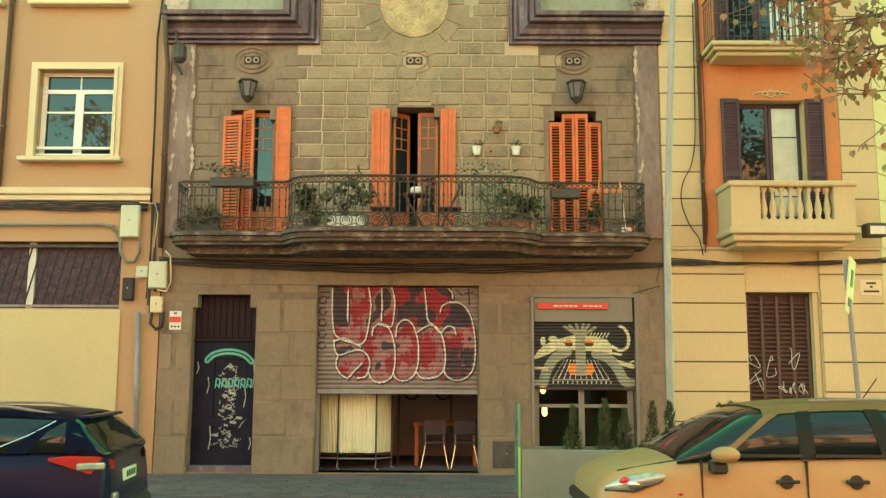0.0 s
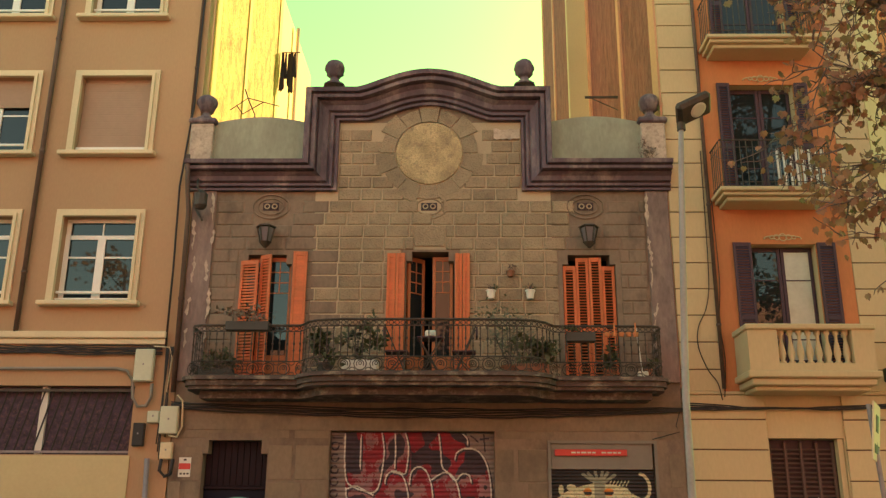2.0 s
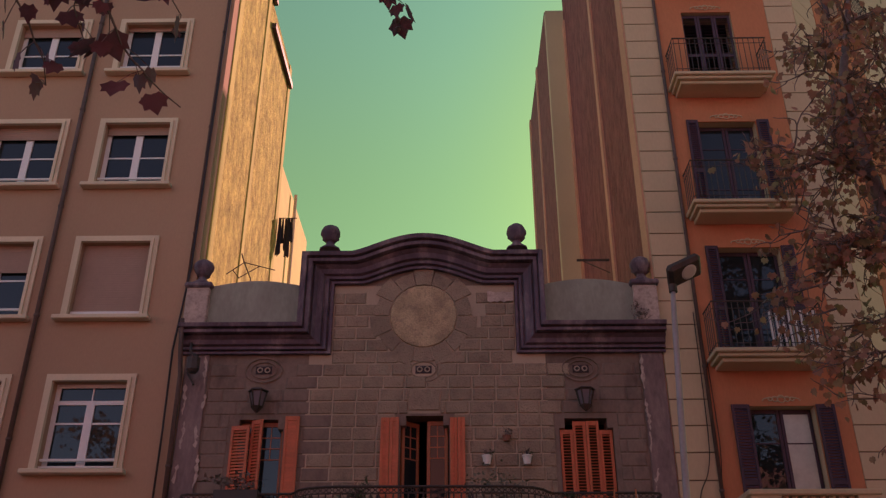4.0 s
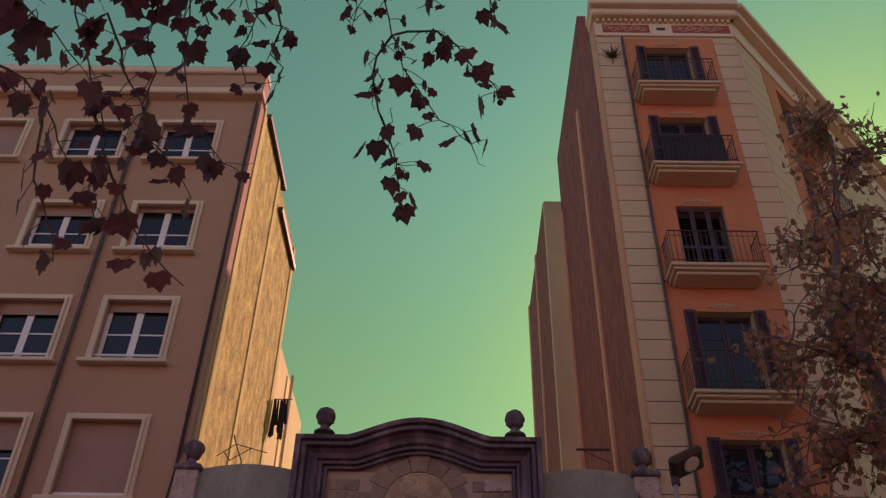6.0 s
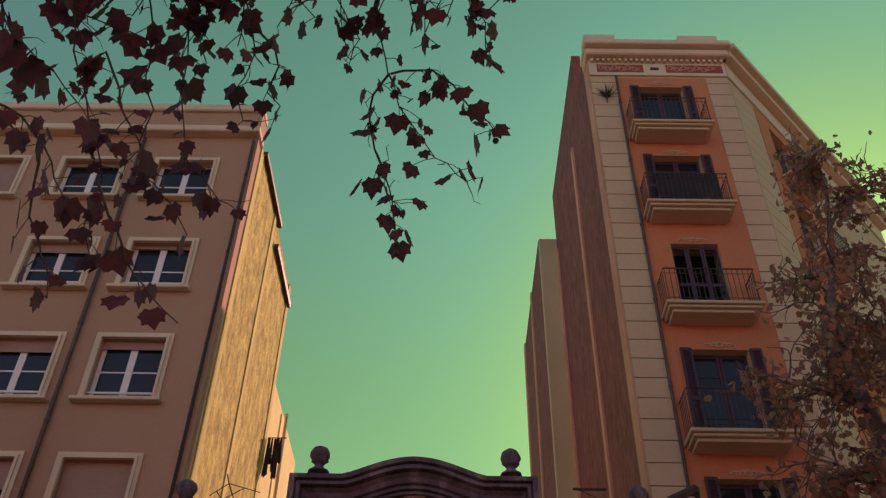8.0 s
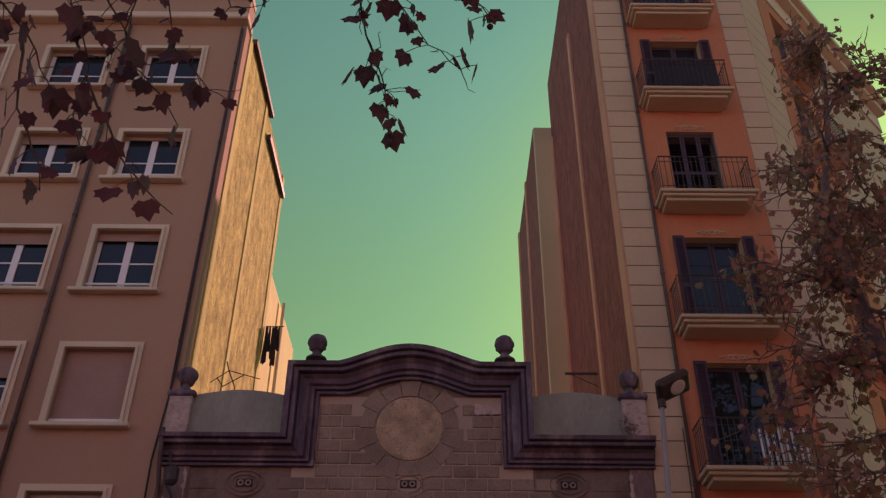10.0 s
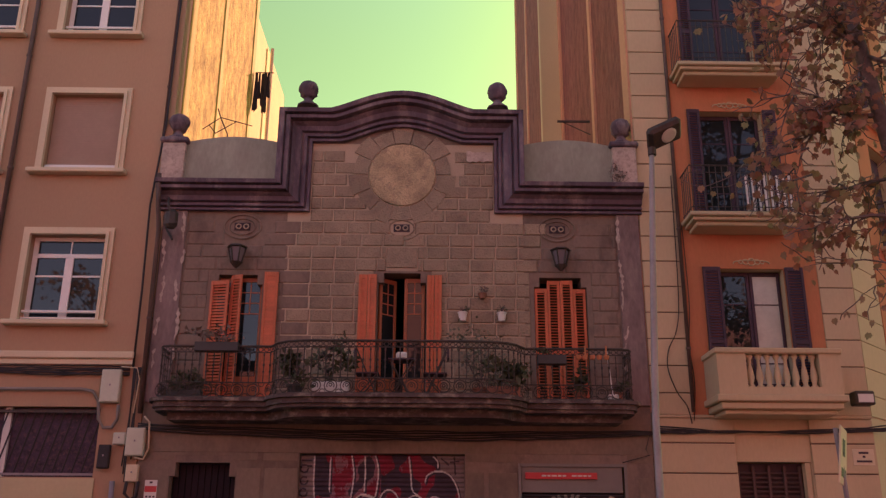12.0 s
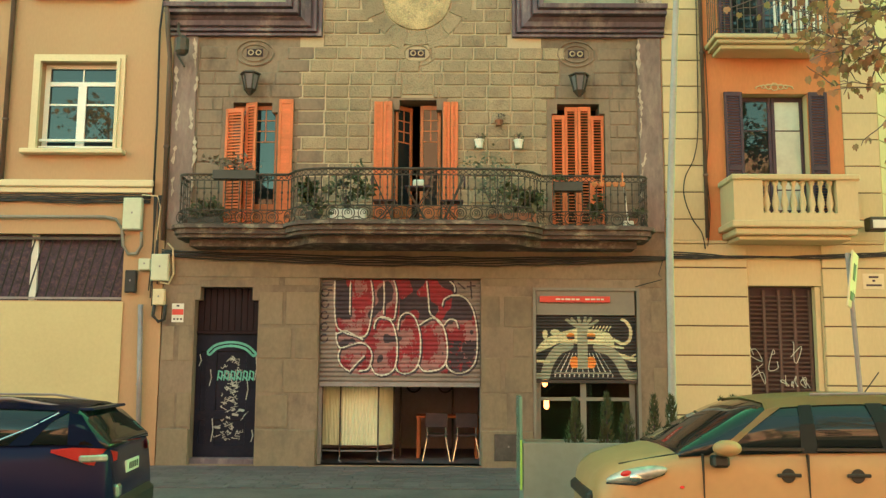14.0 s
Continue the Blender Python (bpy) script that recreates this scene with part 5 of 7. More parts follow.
def balcony_plants():
    zf = 4.083
    pot_plant("dry flowers in a dark trough hung on the railing", -3.7, 15.34, 4.88, 0.75, 0.22, 200, 0.09, POTD, DRYLEAF, 0.16, box_pot=True, seed=3)
    pot_plant("dark bushy plant in a trough on the balcony floor", -4.3, 15.75, zf, 0.6, 0.3, 260, 0.1, POTD, None, 0.2, box_pot=True, seed=4)
    pot_plant("tall leafy green plant in a pot behind the railing", -1.75, 15.2, zf, 0.5, 0.95, 230, 0.12, POTM, None, 0.22, 0.15, seed=5)
    pot_plant("dark leafy plant in a pot at the balcony curve", -2.3, 15.15, zf, 0.5, 0.5, 260, 0.12, POTD, None, 0.2, 0.14, seed=6)
    pot_plant("grey-green feathery shrub in a pot by the wall", 0.85, 15.6, zf, 0.75, 1.0, 380, 0.08, POTM, GREYLEAF, 0.25, 0.15, seed=7)
    pot_plant("spiky dark plant in a reddish trough", 1.2, 15.15, zf, 0.55, 0.4, 240, 0.14, POTM, None, 0.2, box_pot=True, seed=8)
    pot_plant("small green plant in a clay pot", 2.55, 15.5, zf, 0.4, 0.35, 160, 0.1, POTM, None, 0.16, 0.11, seed=9)
    pot_plant("low plant in a red clay pot", 3.2, 15.55, zf, 0.25, 0.2, 90, 0.08, POTM, None, 0.18, 0.11, seed=10)
    pot_plant("dark trough with trailing leaves hung on the railing", 2.05, 15.34, 4.7, 0.5, 0.12, 90, 0.07, POTD, None, 0.16, box_pot=True, seed=11)
    for x, seed in ((0.54, 12), (1.25, 13)):
        pot_plant("small white wall pot with a few sprigs", x, FY - 0.1, 5.6, 0.16, 0.12, 26, 0.05, POTW, None, 0.16, 0.085, seed=seed)
    pot_plant("small red wall pot with a dry sprig", 0.9, FY - 0.09, 6.02, 0.18, 0.14, 30, 0.05, POTM, DRYLEAF, 0.1, 0.075, seed=14)


GREYLEAF = mat("grey_green_leaf", (0.15, 0.16, 0.1), 0.7, var=0.4, big=6, bump=0)
balcony_plants()


def balcony_things():
    th = thing("bistro_table", "small folding balcony table with a pale cloth bag", "table", (-0.5, 15.3, 4.083))
    part("tabletop", bx(-0.75, -0.3, 15.1, 15.45, 4.72, 4.75, bevel=0.008), DARKWOOD, th)
    for a, b in ((-0.72, -0.33), (-0.33, -0.72)):
        for y in (15.13, 15.42):
            part("leg", tube(bmesh.new(), [(a, y, 4.083), (b, y, 4.72)], 0.012, 5), IRON, th)
    for x in (-1.1, 0.05):
        c = thing("folding_chair", "dark folding chair standing on the balcony", "chair", (x, 15.35, 4.083), group="balcony chairs")
        part("seat", bx(x - 0.2, x + 0.2, 15.2, 15.55, 4.5, 4.53, bevel=0.008), DARKWOOD, c)
        s = 1 if x < -0.5 else -1
        for y in (15.22, 15.53):
            part("leg", tube(bmesh.new(), [(x - 0.2 * s, y, 4.95), (x + 0.18 * s, y, 4.083)], 0.012, 5), IRON, c)
            part("leg", tube(bmesh.new(), [(x + 0.18 * s, y, 4.52), (x - 0.2 * s, y, 4.083)], 0.012, 5), IRON, c)
        part("backrest", bx(x - 0.22 * s - 0.015, x - 0.22 * s + 0.015, 15.22, 15.53, 4.78, 4.94), DARKWOOD, c)
    b = part("cloth_bag", bx(-0.62, -0.42, 15.2, 15.36, 4.755, 4.88, bevel=0.03), CURTAIN)
    tagged(b, "pale cloth bundle lying on the table", "bag")
    b = part("storage_crate", bx(-2.0, -1.4, 15.0, 15.3, 4.083, 4.33, bevel=0.015), POTW)
    tagged(b, "pale plastic crate behind the railing", "crate")
    for x in (2.5, 2.62, 2.74, 2.86, 2.98):
        th = thing("candle_pot", "small orange pot hung on the railing", "pot", (x, 15.26, 4.8), group="orange pots on the railing")
        part("cup", lathe(bmesh.new(), [(0.035, 0), (0.05, 0.05), (0.05, 0.07)], (x, 15.25, 4.78), 8), ORANGE, th)
        if x in (2.62, 2.98):
            part("stick", tube(bmesh.new(), [(x, 15.25, 4.84), (x, 15.25, 5.02)], 0.014, 6), ORANGE, th)
    th = thing("broom", "long-handled broom leaning on the railing", "broom", (3.05, 15.5, 4.083))
    part("handle", tube(bmesh.new(), [(3.1, 15.45, 4.2), (3.02, 15.4, 4.98)], 0.012, 5), POTW, th)
    part("brush", bx(3.02, 3.2, 15.42, 15.5, 4.083, 4.22, bevel=0.02), POTW, th)


balcony_things()
# ---- pipes, cables and boxes ----
CABLEG = mat("grey_conduit", (0.25, 0.22, 0.18), 0.6, var=0.2)
BOXM = mat("pale_green_meter_box", (0.55, 0.58, 0.42), 0.5, var=0.1, big=3)
RUSTPIPE = mat("brown_downpipe", (0.12, 0.07, 0.05), 0.6, var=0.35, big=3)


def sag(p, q, drop, n=14, wob=0.0, seed=0):
    rng = random.Random(seed)
    p, q = Vector(p), Vector(q)
    return [p.lerp(q, i / n) + Vector((0, rng.uniform(-wob, 0) * 0.3, -drop * 4 * (i / n) * (1 - i / n) + rng.uniform(-wob, wob))) for i in range(n + 1)]


def cable(label, pts, r, m=None, cat="cable"):
    c = part("cable", tube(bmesh.new(), pts, r, 6), m or CABLE, None, smooth=True)
    return tagged(c, label, cat, "wall cables")


def cables():
    for i in range(7):
        z = 4.73 - 0.022 * i
        cable("black cable clipped along the ochre wall", sag((-13, 15.94, z), (-5.35, 15.94, z - 0.02 * (i % 3)), 0.0, 26, 0.02, i), 0.012)
    cable("grey conduit running along the ochre wall", [(-13, 15.93, 4.3), (-6.15, 15.93, 4.32), (-5.95, 15.93, 4.28), (-5.83, 15.93, 4.1), (-5.8, 15.93, 3.8), (-5.7, 15.93, 3.65), (-5.55, 15.93, 3.66), (-5.47, 15.93, 3.8), (-5.48, 15.93, 4.05)], 0.03, CABLEG, "conduit")
    cable("pale cable looping down from the string course", [(-5.5, 15.92, 4.72), (-5.22, 15.92, 4.7), (-5.16, 15.92, 4.5), (-5.2, 15.92, 3.9)], 0.012, TRIM)
    for i in range(6):
        x = -5.28 + 0.025 * i
        cable("black cable dropping down the wall corner", sag((x, 15.93, 4.7), (x + 0.05 - 0.06 * (i % 3), 15.93, 2.75 + 0.12 * i), 0.0, 16, 0.018, 20 + i), 0.012)
    for i in range(5):
        cable("black cable sagging under the balcony", sag((-5.1, 15.93, 3.72 - 0.02 * i), (3.85, 15.93, 3.66 - 0.015 * i), 0.06 + 0.02 * i, 24, 0.015, 40 + i), 0.014)
        cable("black cable sagging along the cream wall", sag((3.85, 15.9, 3.62 + 0.03 * i), (9.2, 15.9, 3.86 - 0.02 * i), 0.05 + 0.015 * i, 20, 0.015, 60 + i), 0.013)
    cable("thin cable drooping against the cream pilaster", [(x, 15.93, z) for x, z in smooth_line([(4.53, 8.5), (4.5, 6.2), (4.42, 5.5), (4.24, 5.1), (4.21, 4.75), (4.34, 4.35), (4.5, 4.1), (4.56, 3.8)], 6)], 0.009)
    cable("thin cable hanging beside the brown pipe", [(x, 15.92, z) for x, z in smooth_line([(4.66, 7.5), (4.68, 6.0), (4.62, 5.2), (4.66, 4.5), (4.6, 3.85)], 6)], 0.008)
    cable("black cable running up the house corner", [(-5.3, 15.93, 4.7), (-5.3, 15.93, 6.2), (-5.33, 15.93, 7.8), (-5.2, 15.93, 9.5), (-5.14, 15.93, 19.3)], 0.02)
    cable("short cable loop hanging by the shop", [(3.8, 15.93, 3.6), (3.72, 15.93, 3.35), (3.78, 15.93, 3.25), (3.3, 15.93, 3.12)], 0.008)
    cable("loop of black cable under a junction box", [(-5.18, 15.92, 2.75), (-5.2, 15.92, 2.55), (-5.1, 15.92, 2.45), (-5.0, 15.92, 2.5), (-4.98, 15.92, 2.75)], 0.03)
    cable("pale conduit curving round a meter box", [(-5.0, 15.92, 3.85), (-4.9, 15.92, 3.75), (-4.87, 15.92, 3.3), (-4.95, 15.92, 3.12), (-5.1, 15.92, 3.15)], 0.018, TRIM, "conduit")


cables()


def wall_box(label, x0, x1, z0, z1, m, d=0.14):
    th = thing("junction_box", label, "meter box", ((x0 + x1) / 2, FY, z0), group="wall boxes")
    part("case", bx(x0, x1, FY - d, FY - 0.035, z0, z1, bevel=0.012), m, th)
    part("lid", bx(x0 + 0.015, x1 - 0.015, FY - d - 0.012, FY - d - 0.0005, z0 + 0.015, z1 - 0.015, bevel=0.004), m, th)
    part("latch", bx((x0 + x1) / 2 - 0.012, (x0 + x1) / 2 + 0.012, FY - d - 0.02, FY - d - 0.0125, (z0 + z1) / 2, (z0 + z1) / 2 + 0.03), ZINC, th)


HATCH = mat("dull_hatch_metal", (0.09, 0.085, 0.085), 0.4, metal=0.4, var=0.4, big=3, dirt=(0.16, 0.13, 0.13), amount=0.6)
wall_box("tall pale green meter box on the wall", -5.81, -5.47, 4.08, 4.66, BOXM)
wall_box("small pale junction box beside cables", -5.5, -5.28, 3.36, 3.57, BOXM, 0.1)
wall_box("pale green meter box at the house corner", -5.26, -4.94, 3.17, 3.65, BOXM)
wall_box("small cream junction box over a cable loop", -5.22, -5.0, 2.74, 3.03, TRIM, 0.1)
wall_box("black splice box with tangled cable ends", -5.72, -5.52, 2.96, 3.36, CABLE, 0.12)
wall_box("galvanised service hatch low on the wall", 0.8, 1.32, 0.08, 0.56, HATCH, 0.06)


def pipe(label, pts, r, m):
    th = thing("downpipe", label, "pipe", pts[-1], group="downpipes")
    part("tube", tube(bmesh.new(), pts, r, 10), m, th, smooth=True)
    for k in range(1, len(pts)):
        p, q = Vector(pts[k - 1]), Vector(pts[k])
        n = int((q - p).length / 2.2)
        for i in range(n):
            c = p.lerp(q, (i + 0.5) / max(n, 1))
            part("clip", lathe(bmesh.new(), [(r + 0.012, -0.02), (r + 0.012, 0.02)], c, 10), m, th)


pipe("dark downpipe down the ochre wall", [(-8.05, 15.93, 19.4), (-8.06, 15.93, 4.9)], 0.045, RUSTPIPE)
pipe("rusty downpipe at the edge of the low house", [(-5.12, 15.6, 8.3), (-5.12, 15.75, 7.7), (-5.11, 15.9, 7.3), (-5.08, 15.9, 3.9)], 0.045, RUSTPIPE)
pipe("grey drainpipe down to the pavement", [(-5.42, 15.9, 2.75), (-5.33, 15.9, -0.02)], 0.045, ZINC)
pipe("thin brown pipe down the orange field edge", [(4.6, 15.92, 22.2), (4.6, 15.92, 4.0)], 0.035, RUSTPIPE)
pipe("dark downpipe at the ochre building edge", [(-5.2, 15.95, 19.4), (-5.24, 15.95, 9.0)], 0.022, RUSTPIPE)


def notice():
    th = thing("notice_plate", "small white notice with a red band beside the door", "notice", (-4.78, FY, 2.45))
    part("plate", bx(-4.89, -4.68, FY - 0.012, FY - 0.003, 2.45, 2.78), POTW, th)
    part("red_band", bx(-4.885, -4.685, FY - 0.016, FY - 0.0125, 2.58, 2.68), REDSIGN, th)
    part("symbol_bar", bx(-4.81, -4.76, FY - 0.016, FY - 0.0125, 2.725, 2.755), DARK, th)
    for x in (-4.86, -4.8, -4.74):
        part("text_bar", bx(x, x + 0.035, FY - 0.016, FY - 0.0125, 2.49, 2.52), DARK, th)


notice()


def street_plate():
    th = thing("street_plate", "cream enamel street plate with dark text bars", "sign", (7.55, FY, 3.09))
    part("plate", bx(7.32, 7.7, FY - 0.05, FY - 0.03, 3.1, 3.38, bevel=0.006), TRIM, th)
    for x0, x1, z in ((7.43, 7.6, 3.3), (7.49, 7.54, 3.235), (7.38, 7.65, 3.155)):
        part("text_bar", bx(x0, x1, FY - 0.054, FY - 0.0505, z, z + 0.035), DARKWOOD, th)


street_plate()


def flood_lamp():
    th = thing("floodlight", "dark wall floodlight beside the stone balcony", "floodlight", (7.45, FY, 4.1))
    part("housing", bx(7.28, 7.62, 15.45, 15.7, 4.08, 4.32, bevel=0.02), IRON, th)
    part("lens", bx(7.32, 7.58, 15.43, 15.449, 4.12, 4.26), POTW, th)
    part("arm", tube(bmesh.new(), [(7.45, 15.7, 4.2), (7.45, FY - 0.003, 4.2)], 0.02, 6), IRON, th)


flood_lamp()


def roof_things():
    th = thing("bracket_arm", "rusty iron arm fixed to the party wall", "bracket", (3.86, 20.3, 11.4))
    part("arm", bx(3.05, 3.86, 20.28, 20.32, 11.78, 11.83), IRON, th)
    part("strut", tube(bmesh.new(), [(3.2, 20.3, 11.78), (3.86, 20.3, 11.45)], 0.012, 5), IRON, th)
    th = thing("roof_aerial", "bent old television aerial above the parapet", "aerial", (-4.25, 16.4, 8.25))
    part("mast", tube(bmesh.new(), [(-4.1, 16.4, 8.2), (-4.12, 16.4, 9.5), (-4.28, 16.4, 9.86), (-4.35, 16.4, 10.06)], 0.014, 5), IRON, th)
    for a, b in (((-4.62, 9.6), (-4.28, 9.86)), ((-4.28, 9.86), (-3.64, 9.68)), ((-4.35, 9.52), (-3.95, 9.78)), ((-4.5, 9.7), (-4.35, 9.5))):
        part("rod", tube(bmesh.new(), [(a[0], 16.4, a[1]), (b[0], 16.4, b[1])], 0.01, 5), IRON, th)
    th = thing("clothes_line", "dark clothes drying on a line by the rear block", "laundry", (-4.85, 22.8, 13.3))
    part("rail", tube(bmesh.new(), [(-5.08, 22.75, 14.45), (-4.55, 22.75, 14.45)], 0.015, 5), IRON, th)
    rng = random.Random(2)
    for k in range(5):
        x, ln, w = -5.03 + 0.085 * k, (1.15, 0.75, 1.0, 1.2, 0.7)[k], (0.04, 0.025, 0.035, 0.045, 0.03)[k]
        bm = bx(x - w, x + w, 22.7 + 0.02 * (k % 3), 22.74 + 0.02 * (k % 3), 14.43 - ln, 14.43, bevel=0.015)
        for v in bm.verts:
            if v.co.z < 14.3:
                v.co.x += rng.uniform(-0.05, 0.05)
                v.co.z += rng.uniform(-0.1, 0.1)
        part("garment", bm, CLOTH, th)
    th = thing("rear_downpipe", "pale downpipe on the rear block", "pipe", (-5.0, 24, 8))
    part("tube", tube(bmesh.new(), [(-4.98, 24.4, 8), (-4.98, 24.4, 16.2)], 0.05, 8), TRIM, th)
    th = thing("iron_bracket", "rusty wall lantern bracket at the house corner", "bracket", (-4.85, FY, 7.2))
    part("arm", tube(bmesh.new(), [(-5.0, 15.95, 8.0), (-4.85, 15.5, 7.6), (-4.7, 15.55, 7.3)], 0.025, 6), IRON, th)
    part("arm", tube(bmesh.new(), [(-5.0, 15.95, 7.35), (-4.75, 15.6, 7.0)], 0.02, 6), IRON, th)
    part("cage", lathe(bmesh.new(), [(0.07, 7.22), (0.12, 7.28), (0.12, 7.5), (0.05, 7.58)], (-4.8, 15.6, 0), 8), IRON, th)


roof_things()

# ---- inside the half-open garage ----
SCREENCLOTH = mat("cream_pleated_cloth", (0.75, 0.72, 0.5), 0.85, var=0.08, big=3, bump=0.1)


def shop_things():
    def cloth(x0, x1, y0, y1):
        verts, faces = [], []
        n = 40
        for i in range(n + 1):
            s = i / n
            off = 0.014 * math.sin(i * 1.9)
            for z in (0.3, 1.6):
                verts.append((x0 + (x1 - x0) * s, y0 + (y1 - y0) * s + off, z))
        for i in range(n):
            faces.append((2 * i, 2 * i + 2, 2 * i + 3, 2 * i + 1))
        me = bpy.data.meshes.new("cloth")
        me.from_pydata(verts, [], faces)
        me.materials.append(SCREENCLOTH)
        return me
    th = thing("folding_screen", "cream pleated folding screen on castors inside the garage", "screen", (-1.6, 16.5, 0))
    posts = [(-2.26, 16.55), (-1.92, 16.45), (-1.24, 16.45), (-0.98, 16.75)]
    for (a, b), (c, d) in zip(posts, posts[1:]):
        put("cloth", cloth(a, c, b, d), th)
        part("bottom_tube", tube(bmesh.new(), [(a, b, 0.2), (c, d, 0.2)], 0.014, 6), ZINC, th)
    for a, b in posts:
        part("post", tube(bmesh.new(), [(a, b - 0.02, 0.1), (a, b - 0.02, 1.65)], 0.015, 6), IRON, th)
        part("foot", tube(bmesh.new(), [(a, b - 0.02, 0.12), (a, b - 0.14, 0.05), (a + 0.05, b - 0.2, 0.03)], 0.013, 6), ZINC, th)
    th = thing("work_table", "red-brown wooden table inside the garage", "table", (0.0, 17.6, 0))
    part("tabletop", bx(-0.6, 0.6, 17.3, 18.1, 0.74, 0.78, bevel=0.008), WOODLIGHT, th)
    for x in (-0.55, 0.55):
        for y in (17.35, 18.05):
            part("leg", bx(x - 0.03, x + 0.03, y - 0.03, y + 0.03, 0, 0.74), WOODLIGHT, th)
    for x in (-0.2, 0.35):
        c = thing("metal_chair", "black chair with chrome legs at the table", "chair", (x, 17, 0), group="chairs at the table")
        part("seat", bx(x - 0.2, x + 0.2, 16.85, 17.25, 0.43, 0.47, bevel=0.01), DARK, c)
        part("backrest", bx(x - 0.2, x + 0.2, 16.8, 16.83, 0.6, 0.86, bevel=0.01), DARK, c)
        for s in (-1, 1):
            part("leg", tube(bmesh.new(), [(x + 0.17 * s, 16.83, 0.86), (x + 0.17 * s, 16.86, 0.4), (x + 0.25 * s, 16.75, 0.0)], 0.011, 6), CHROME, c)
            part("leg", tube(bmesh.new(), [(x + 0.17 * s, 17.22, 0.44), (x + 0.24 * s, 17.3, 0.0)], 0.011, 6), CHROME, c)
    for x in (-0.7, -0.05):
        r = part("wall_ring", tube(bmesh.new(), [(x + 0.14 * math.cos(a * math.pi / 9), 18.9, 1.32 + 0.14 * math.sin(a * math.pi / 9)) for a in range(18)], 0.02, 6, closed=True), DARKWOOD)
        tagged(r, "dark hoop hanging on a cord inside", "hoop", "hanging hoops")
        part("cord", tube(bmesh.new(), [(x, 18.9, 1.46), (x, 18.9, 3.75)], 0.006, 4), IRON, r)
    for x in (-0.9, 0.1, 0.62):
        p = part("steel_post", tube(bmesh.new(), [(x, 17.9 + 0.3 * x, 0), (x, 17.9 + 0.3 * x, 3.75)], 0.02, 6), IRON)
        tagged(p, "thin dark steel post inside the garage", "post", "posts inside the garage")


CHROME = mat("chrome", (0.7, 0.7, 0.66), 0.2, metal=0.9, var=0.05, bump=0)
shop_things()

# ---- terrace planter on the kerb ----
PLANTERM = mat("grey_green_planter_panel", (0.23, 0.26, 0.22), 0.6, var=0.12, big=1.5, bump=0.1, dirt=(0.19, 0.2, 0.16), amount=0.4)
CYPRESS = mat("dark_cypress", (0.06, 0.07, 0.03), 0.7, var=0.5, big=8, bump=0)
GREENGLASS = mat("green_glass_edge", (0.13, 0.27, 0.21), 0.2, var=0.1, bump=0)
LIME = mat("lime_strip", (0.3, 0.6, 0.08), 0.5, var=0.1, bump=0)


def terrace():
    th = thing("terrace_planter", "long grey-green metal planter fencing a cafe terrace", "planter", (2.6, 11.2, -0.07))
    part("front_panel", bx(0.9, 4.6, 10.98, 11.02, -0.06, 0.8, bevel=0.006), PLANTERM, th)
    part("back_panel", bx(0.9, 4.6, 11.5, 11.54, -0.06, 0.8), PLANTERM, th)
    part("end_panel", bx(0.9, 0.94, 11.021, 11.499, -0.06, 0.8), PLANTERM, th)
    part("end_panel", bx(4.56, 4.6, 11.021, 11.499, -0.06, 0.8), PLANTERM, th)
    part("soil", bx(0.941, 4.559, 11.021, 11.499, 0.5, 0.7), JOINT, th)
    part("glass_post", bx(0.86, 0.895, 10.98, 11.5, 0.3, 1.34, bevel=0.004), GREENGLASS, th, "upright glass plate with a green edge")
    part("strip", bx(0.865, 0.889, 10.965, 10.979, 0.25, 0.83), LIME, th, "lime green strip")
    rng = random.Random(8)
    for x, h in ((1.56, 0.64), (1.95, 0.7), (2.19, 0.58), (2.53, 0.68), (2.74, 0.68), (3.36, 0.66), (3.5, 0.68), (4.0, 0.62), (4.3, 0.6)):
        t = thing("dwarf_cypress", "small pointed dark green cypress in the planter", "shrub", (x, 11.26, 0.7), group="planter cypresses")
        part("trunk", tube(bmesh.new(), [(x, 11.26, 0.65), (x, 11.26, 0.7 + h * 0.8)], 0.015, 5, 0.005), DARKWOOD, t)
        verts, faces = [], []
        for _ in range(520):
            u = rng.random() ** 1.3
            r = (0.135 * (1 - u) ** 0.75 + 0.01) * math.sqrt(rng.uniform(0.3, 1)) * (1 + 0.25 * math.sin(9 * u + x * 7))
            a = rng.uniform(0, 6.28)
            p = Vector((x + r * math.cos(a), 11.26 + r * math.sin(a), 0.66 + h * u))
            d = Vector((math.cos(a) * 0.5, math.sin(a) * 0.5, 1)).normalized() * rng.uniform(0.04, 0.08)
            s = Vector((-math.sin(a), math.cos(a), 0)) * 0.012
            k = len(verts)
            verts += [p - s, p + s, p + d]
            faces.append((k, k + 1, k + 2))
        me = bpy.data.meshes.new("foliage")
        me.from_pydata(verts, [], faces)
        me.materials.append(CYPRESS)
        put("crown", me, t)


terrace()

# ---- street lamp and parking sign ----


